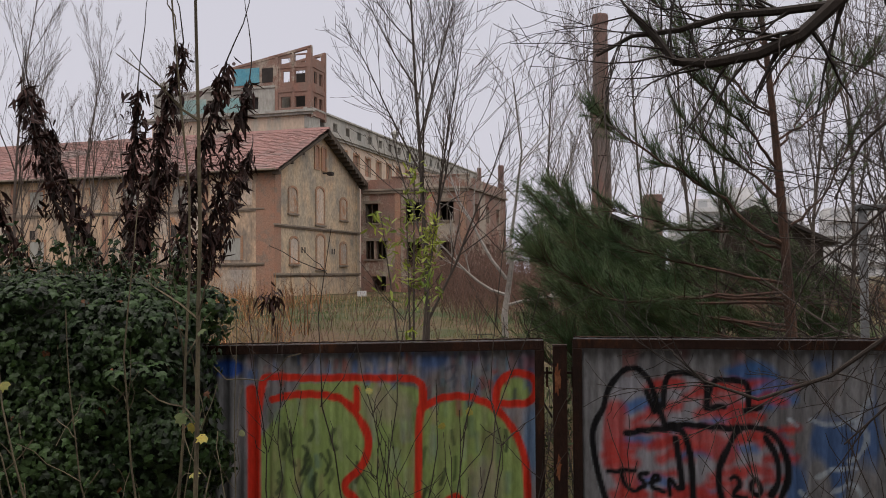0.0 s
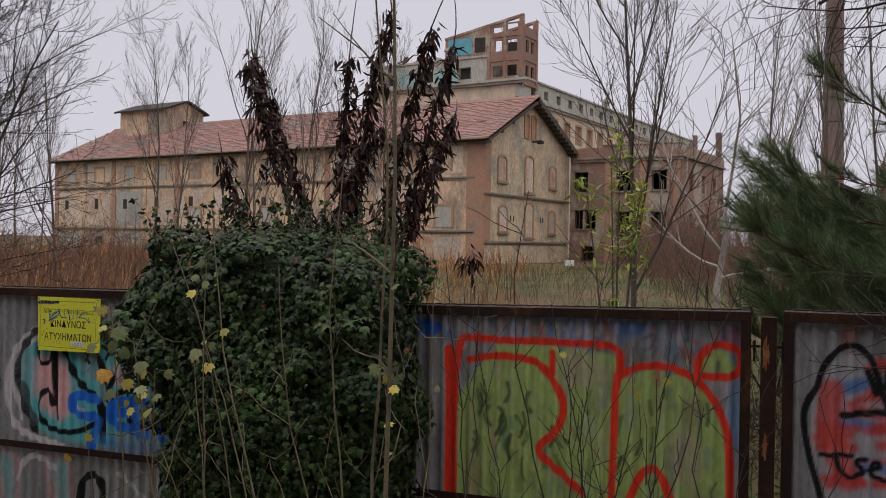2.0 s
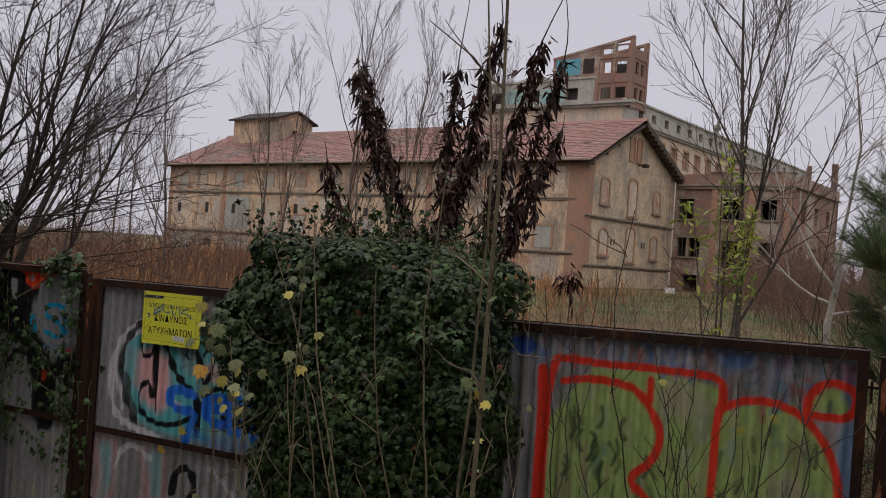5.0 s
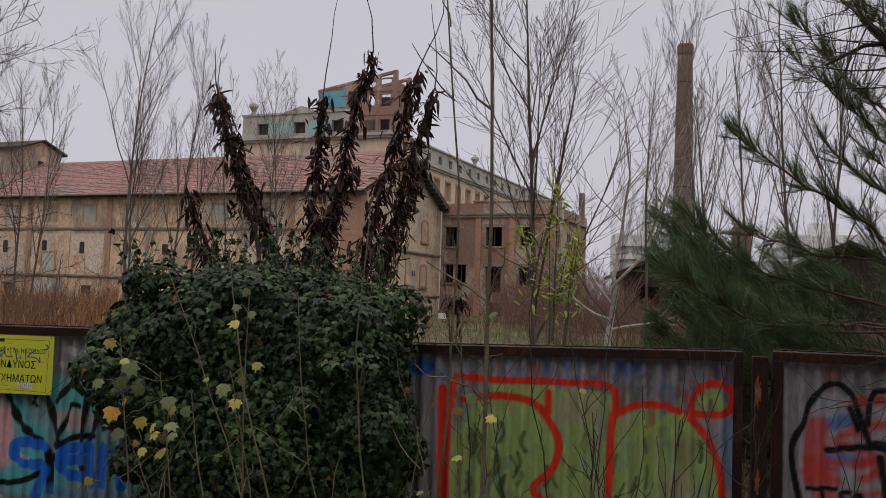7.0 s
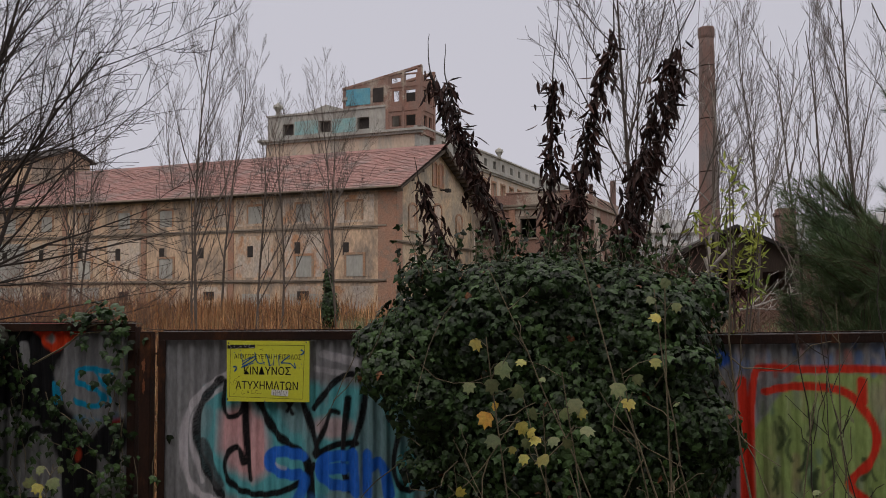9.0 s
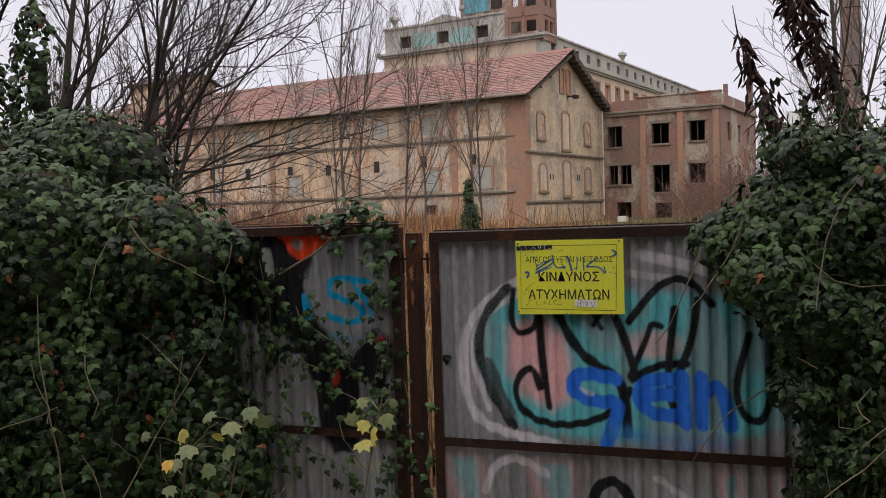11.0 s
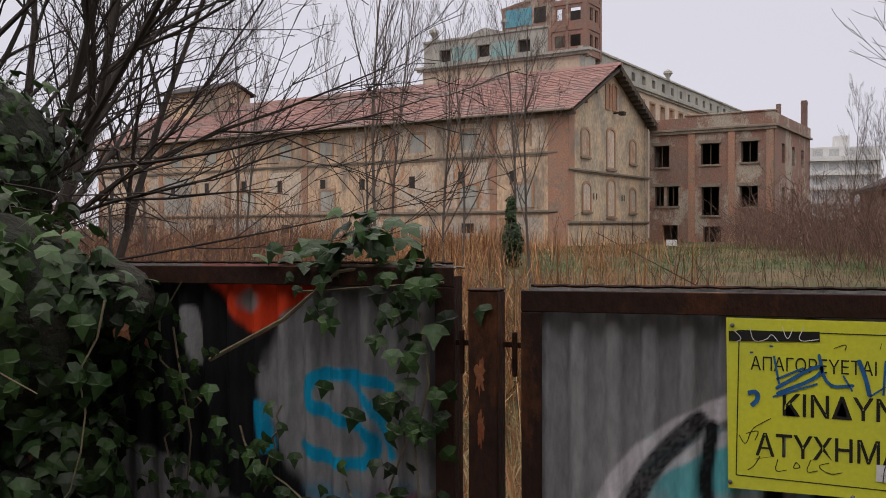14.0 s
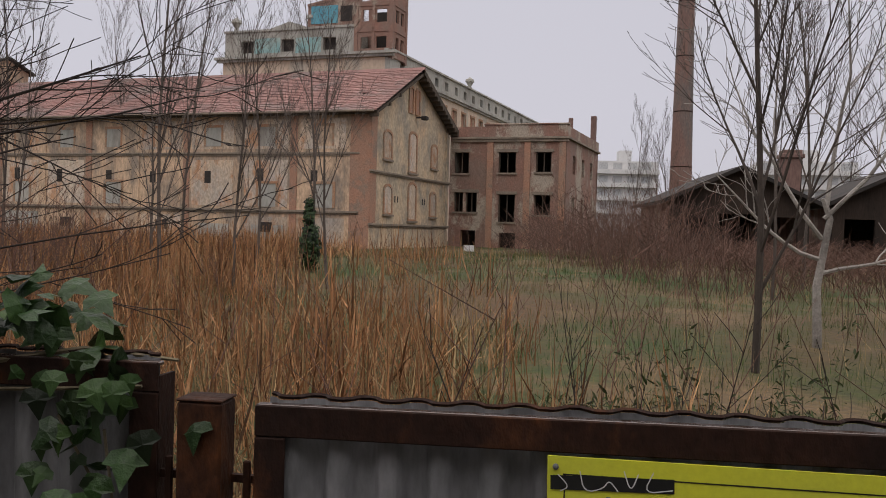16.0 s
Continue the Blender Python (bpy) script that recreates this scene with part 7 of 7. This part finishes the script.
    a3.tube([(3.31, 6.6, 0.7), (3.31, 6.6, 3.24)], (0.032, 0.03), 12)
    a3.make("pole", M_POLE, p, smooth=True)
    part("arm", boxes((3.26, 4.1, 6.56, 6.64, 3.245, 3.29), bevel=0.008), M_POLE, p)


make_right_growth()


# ---- yellow-green shrub near the fence ----
def make_shrub():
    rs = np.random.RandomState(47)
    s = thing("evergreen_shrub", "slender yellow-green leafy shrub beyond the fence", "shrub")
    acc, lf = Acc(), Acc()
    b = np.array((-0.25, 7.6, float(ground_z(-0.25, 7.6))))
    for k in range(7):
        acc = Acc()
        tip = b + (np.array((rs.uniform(-0.30, 0.26), rs.uniform(-0.15, 0.15), rs.uniform(2.1, 2.7))) if k else np.array((0.02, 0, 3.0)))
        t = np.linspace(0, 1, 9)[:, None]
        pts = b + (tip - b) * t + np.array((1, 1, 0)) * (tip - b) * 0.3 * (t * t - t)
        acc.tube(pts, np.linspace(0.016, 0.004, 9), 5)
        acc.make("stem", M_BARK, s)
        for lo, hi, m, w in ((0.80, 1.0, 40, 0.045), (0.72, 0.76, 9, 0.06), (0.45, 0.52, 7, 0.05)):
            tt = rs.uniform(lo, hi, m) * 8
            i = np.minimum(tt.astype(int), 7)
            at = pts[i] + (pts[i + 1] - pts[i]) * (tt - i)[:, None] + rs.normal(size=(m, 3)) * w
            lf.many(LONG_LEAF, LONG_F, turns(rs, m, np.repeat([[0, -0.5, 0.6]], m, 0), 0.8, -0.35), at, rs.uniform(0.07, 0.12, m))
    tagged(lf.make("leaves", M_SHRUB, s), kind="stuff")


make_shrub()


# ---- dry reeds, grass and brambles of the field ----
BLADE = [(-0.006, 0, 0), (0.006, 0, 0), (0.005, 0.02, 0.55), (-0.004, 0.02, 0.55), (0.0, 0.12, 1.0)]
BLADE_F = [(0, 1, 2, 3), (3, 2, 4)]


def blades(name, material, rs, X, Y, hgt, wide, lean, label, cat):
    n = len(X)
    a = rs.uniform(0, 2 * np.pi, n)
    ln = rs.normal(size=n) * lean
    ca, sa = np.cos(a), np.sin(a)
    up = np.stack((-sa * np.sin(ln), ca * np.sin(ln), np.cos(ln)), 1)
    x = np.stack((ca, sa, np.zeros(n)), 1)
    R = np.stack((x * wide[:, None], np.cross(up, x), up), 2)
    P = np.stack((X, Y, ground_z(X, Y) - 0.02), 1)
    acc = Acc()
    acc.many(BLADE, BLADE_F, R, P, hgt)
    return tagged(acc.make(name, material), label, cat, kind="stuff")


def make_meadow():
    rs = np.random.RandomState(53)

    def clumps(n, x0, x1, y0, y1, k, spread, keep):
        cx, cy = rs.uniform(x0, x1, n), y0 + (y1 - y0) * rs.uniform(0, 1, n) ** 1.5
        ok = keep(cx, cy)
        cx, cy = cx[ok], cy[ok]
        return np.repeat(cx, k) + rs.normal(size=len(cx) * k) * spread, np.maximum(np.repeat(cy, k) + rs.normal(size=len(cx) * k) * spread, 4.9)

    reedy = lambda x, y: (x < -3.0 - np.maximum(y - 8, 0) * 0.2 + 0.7 * np.sin(y * 0.9) + 0.5 * np.sin(y * 2.3)) & (x > -8 - y * 0.9) & (rs.uniform(0, 1, len(x)) < np.clip(1.5 - (y - 6) / 9, np.where(x < -6 - 0.2 * y, 0.7, 0.12), 1))
    X, Y = clumps(10000, -32, 2, 5.2, 40, 13, 0.16, reedy)
    blades("dry_reeds", M_REED, rs, X, Y, np.repeat(rs.uniform(0.45, 1.15, len(X) // 13), 13) * rs.uniform(0.45, 1.2, len(X)) * np.clip(0.85 + (Y - 5) * 0.03, 0.8, 1.2), rs.uniform(0.6, 2.3, len(X)) * (0.8 + Y * 0.02), 0.75, "tall rust-brown dry reeds filling the field", "reeds")
    X, Y = clumps(7200, -22, 14, 5.0, 46, 14, 0.22, lambda x, y: (x > -3.4 - np.maximum(y - 8, 0) * 0.21) | (y > 11))
    blades("meadow_grass", M_GRASS, rs, X, Y, rs.uniform(0.10, 0.32, len(X)), rs.uniform(1.0, 2.2, len(X)) * (0.8 + Y * 0.025), 0.7, "short green and straw meadow grass", "grass")
    X, Y = clumps(700, -16, 12, 5.0, 46, 8, 0.25, lambda x, y: (x > -4.2 - (y - 6) * 0.21) | (y > 10))
    blades("straw_stalks", M_STRAW, rs, X, Y, rs.uniform(0.25, 0.65, len(X)), rs.uniform(0.6, 1.1, len(X)) * (0.8 + Y * 0.025), 0.35, "thin straw stalks among the grass", "grass")
    # reddish brambles before the annex and along the right
    acc = Acc()
    for i in range(3000):
        y = rs.uniform(24, 52)
        x = rs.uniform(-7.5 + (52 - y) * 0.22, 13)
        z = float(ground_z(x, y))
        h = rs.uniform(0.8, 3.1) * min(1.0, 0.35 + (x + 9) * 0.11) * min(1.0, max(0.3, 1.1 - (x + 0.5) * 0.3))
        d = np.array((rs.normal() * 0.35, rs.normal() * 0.3, 1.0))
        p = np.array((x, y, z))
        acc.tube([p, p + d * h * 0.5, p + d * h + np.array((rs.normal() * 0.15, 0, -0.1))], (0.012, 0.009, 0.005), 3)
        for j in range(3):
            b = p + d * h * rs.uniform(0.3, 0.9)
            v = np.array((rs.normal() * 0.7, rs.normal() * 0.5, 0.7))
            acc.tube([b, b + v * 0.3, b + v * 0.62], (0.007, 0.006, 0.004), 3)
    tagged(acc.make("brambles", M_TWIG), "thicket of reddish-brown brambles", "brambles", kind="stuff")
    acc = Acc()
    for i in range(380):
        y = rs.uniform(7, 26)
        x = rs.uniform(-9 - y * 0.6, 6)
        z = float(ground_z(x, y))
        h = rs.uniform(0.5, 1.7)
        d = np.array((rs.normal() * 0.3, rs.normal() * 0.3, 1.0))
        p = np.array((x, y, z))
        acc.tube([p, p + d * h * 0.5, p + d * h], (0.008, 0.006, 0.003), 3)
        for j in range(3):
            b = p + d * h * rs.uniform(0.4, 0.95)
            v = np.array((rs.normal() * 0.6, rs.normal() * 0.5, 0.7))
            acc.tube([b, b + v * 0.2, b + v * 0.42], (0.004, 0.003, 0.002), 3)
    for i in range(1500):
        y = rs.uniform(8, 24)
        x = rs.uniform(-15 - y * 0.9, -7 - y * 0.28)
        p = np.array((x, y, float(ground_z(x, y))))
        h = rs.uniform(0.8, 2.4)
        d = np.array((rs.normal() * 0.3, rs.normal() * 0.3, 1.0))
        acc.tube([p, p + d * h * 0.5, p + d * h], (0.009, 0.007, 0.003), 3)
        for j in range(4):
            b = p + d * h * rs.uniform(0.3, 0.95)
            v = np.array((rs.normal() * 0.6, rs.normal() * 0.5, 0.7))
            acc.tube([b, b + v * 0.3, b + v * 0.6], (0.005, 0.004, 0.002), 3)
    tagged(acc.make("dead_stalks", M_TWIG), "scattered dead brown weed stalks", "weeds", kind="stuff")
    X, Y = clumps(1900, -26, -1, 5.2, 30, 9, 0.2, reedy)
    blades("bent_straw", M_STRAW, rs, X, Y, rs.uniform(0.4, 1.15, len(X)), rs.uniform(0.7, 1.6, len(X)) * (0.8 + Y * 0.02), 0.7, "pale bent straw among the reeds", "reeds")


def make_weeds():
    """Dark leafy weeds close behind the fence."""
    rs = np.random.RandomState(61)
    for k in range(64):
        x, y = rs.uniform(-3.4, 3.6), rs.uniform(5.6, 11.5)
        w = thing("weed", "upright dark green weed with narrow leaves", "weed", group="weeds behind the fence")
        z = float(ground_z(x, y))
        h = rs.uniform(0.5, 1.15) + (y - 5.6) * 0.03
        d = np.array((rs.normal() * 0.12, rs.normal() * 0.1, 1.0))
        b = np.array((x, y, z))
        a = Acc()
        a.tube([b, b + d * h * 0.5 + rs.normal(size=3) * 0.02, b + d * h], (0.006, 0.005, 0.002), 4)
        a.make("stem", M_TWIGG, w)
        m = rs.randint(16, 42)
        at = b + d * h * rs.uniform(0.25, 1.0, (m, 1)) + rs.normal(size=(m, 3)) * np.array((0.05, 0.05, 0.02))
        lf = Acc()
        lf.many(LONG_LEAF, LONG_F, turns(rs, m, np.repeat([[0, 0, 0.8]], m, 0), 0.7, -0.2), at, rs.uniform(0.05, 0.11, m))
        tagged(lf.make("leaves", M_WEED, w), kind="stuff")


def make_bare_weeds():
    """Dark leafless weed stems and low bramble arches close behind the fence."""
    rs = np.random.RandomState(67)
    for k in range(34):
        x, y = rs.uniform(-3.9, 2.2), rs.uniform(6.6, 11.0)
        w = thing("dry_weed", "dark bare dry weed stalk with short twigs", "weed", group="dry weeds behind the fence")
        h = rs.uniform(0.7, 1.7)
        b = np.array((x, y, float(ground_z(x, y))))
        d = np.array((rs.normal() * 0.22, rs.normal() * 0.15, 1.0))
        limb_parts(w, M_BARKD, rs, tuple(b), tuple(d), h, 0.008, 1, 0.2, 0.06, 6, 0.4, 0.6, 0.0022, 5, 0.3)
    a = Acc()
    for k in range(620):
        x, y = rs.uniform(-3.4, 4.0), rs.uniform(6.0, 10.0)
        b = np.array((x, y, float(ground_z(x, y))))
        v = np.array((rs.normal(), rs.normal() * 0.4, 0.0)) * 0.5
        h = rs.uniform(0.15, 0.55)
        a.tube([b, b + v * 0.3 + (0, 0, h * 0.8), b + v * 0.6 + (0, 0, h), b + v + (0, 0, h * 0.6)], (0.005, 0.0045, 0.004, 0.002), 3)
    tagged(a.make("bramble_arches", M_BARKD), "low dark tangled bramble stems behind the fence", "brambles", kind="stuff")
    lf = Acc()
    m = 9500
    x, y = rs.uniform(-3.6, 4.5, m), 6.2 + 5.5 * rs.uniform(0, 1, m) ** 1.5
    at = np.stack((x, y, ground_z(x, y) + rs.uniform(0.02, 0.38, m) * (0.6 + 0.5 * np.sin(x * 2.1) * np.sin(y * 1.7))), 1)
    lf.many(LONG_LEAF, LONG_F, turns(rs, m, np.repeat([[0, 0, 0.5]], m, 0), 0.9, -0.2), at, rs.uniform(0.05, 0.12, m))
    tagged(lf.make("low_herbs", M_WEED), "low dark green herbs and dock behind the fence", "weeds", kind="stuff")


def make_undergrowth():
    """Low dense pine scrub below the pine and in front of the sheds."""
    rs = np.random.RandomState(59)
    u = thing("pine_scrub", "dense dark green pine scrub in front of the sheds", "bushes")
    blobs = [(1.9, 11.2, 1.2, 0.7, 0.5, 0.75), (2.8, 11.5, 1.2, 0.8, 0.6, 0.90), (3.8, 11.9, 1.1, 0.8, 0.6, 0.75), (5.2, 12.6, 1.1, 1.0, 0.8, 0.75), (6.8, 13.2, 1.2, 1.1, 0.9, 1.0)]
    bumps = [(rs.uniform(1.2, 8.5), rs.uniform(10.4, 12.4), rs.uniform(1.0, 2.0), rs.uniform(0.2, 0.4), rs.uniform(0.2, 0.35), rs.uniform(0.2, 0.4)) for _ in range(34)]
    q, nr = shell_points(rs, 1900, blobs + bumps)
    per = 16
    P = np.repeat(q, per, 0) + rs.normal(size=(len(q) * per, 3)) * 0.04
    y = np.repeat(nr + np.array((-0.3, 0, 0.5)), per, 0) + rs.normal(size=P.shape) * 0.5
    y /= np.linalg.norm(y, axis=1, keepdims=True)
    z = np.cross(y, rs.normal(size=y.shape))
    z /= np.linalg.norm(z, axis=1, keepdims=True)
    nd = Acc()
    nd.many([(-0.014, 0, 0), (0.014, 0, 0), (0.004, 1, -0.08)], [(0, 1, 2)], np.stack((np.cross(y, z), y, z), 2), P, rs.uniform(0.10, 0.22, len(P)))
    tagged(nd.make("needles", M_NEEDLE, u), kind="stuff")
    # long boughs that sweep up and out, tufted with needles
    for k in range(64):
        x0 = rs.uniform(2.0, 5.2)
        p = np.array((x0, rs.uniform(10.7, 12.2), rs.uniform(0.9, 2.5)))
        d = np.array((-1.0, rs.uniform(-0.35, 0.1), rs.uniform(0.15, 0.75)))
        ln = rs.uniform(1.0, 2.3) * min(1.0, 0.45 + (5.4 - x0) * 0.25)
        ln = min(ln, (x0 - 0.65) * 0.95)
        ts = np.linspace(0, 1, 12)[:, None]
        pts = p + d * ln * ts + np.array((0, 0, 0.45)) * ts * ts * rs.uniform(0.2, 1.2)
        bough = Acc()
        bough.tube(pts, np.linspace(0.018, 0.005, 12), 5)
        bough.make("bough", M_BARKR, u)
        m = int(150 * ln) + 60
        tt = rs.uniform(0.25, 1.0, m)
        at = np.stack([np.interp(tt, ts[:, 0], pts[:, c]) for c in range(3)], 1) + rs.normal(size=(m, 3)) * 0.05
        P = np.repeat(at, 5, 0) + rs.normal(size=(m * 5, 3)) * 0.012
        y = np.repeat(rs.normal(size=(m, 3)) * 0.45, 5, 0) + np.array((-0.8, -0.1, 0.65)) + rs.normal(size=P.shape) * 0.3
        y /= np.linalg.norm(y, axis=1, keepdims=True)
        z = np.cross(y, rs.normal(size=y.shape))
        z /= np.linalg.norm(z, axis=1, keepdims=True)
        tuft = Acc()
        tuft.many([(-0.014, 0, 0), (0.014, 0, 0), (0.004, 1, -0.08)], [(0, 1, 2)], np.stack((np.cross(y, z), y, z), 2), P, rs.uniform(0.13, 0.24, len(P)))
        tagged(tuft.make("bough_needles", M_NEEDLE, u), kind="stuff")
    # dark blobs added inside the scrub, coloured as the shade between boughs
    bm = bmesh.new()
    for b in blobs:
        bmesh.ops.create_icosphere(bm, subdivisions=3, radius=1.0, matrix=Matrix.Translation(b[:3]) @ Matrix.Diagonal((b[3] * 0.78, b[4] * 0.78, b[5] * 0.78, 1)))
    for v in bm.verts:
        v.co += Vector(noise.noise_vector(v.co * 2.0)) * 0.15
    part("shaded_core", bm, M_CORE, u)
    st = Acc()
    for i in range(60):
        x, yy = rs.uniform(1.0, 8.0), rs.uniform(10.6, 12.6)
        limb(st, rs, (x, yy, 0.9), (rs.normal() * 0.3, -0.2, 1), rs.uniform(1.5, 2.6), 0.016, 1, 0.1, 0.1, 5, 0.5, 0.8, 0.004, 5, 0.3)
    tagged(st.make("stem", M_BARKD, u), kind="stuff")


make_meadow()
make_undergrowth()
make_weeds()
make_bare_weeds()


def make_marker():
    m = thing("white_marker", "small white sign board on a thin stake", "sign")
    part("stake", boxes((-8.27, -8.24, 44.4, 44.43, 1.2, 1.9)), M_WOODDK, m)
    part("board", boxes((-8.50, -8.02, 44.36, 44.39, 1.62, 1.90), bevel=0.005), M_WHITE, m)


make_marker()
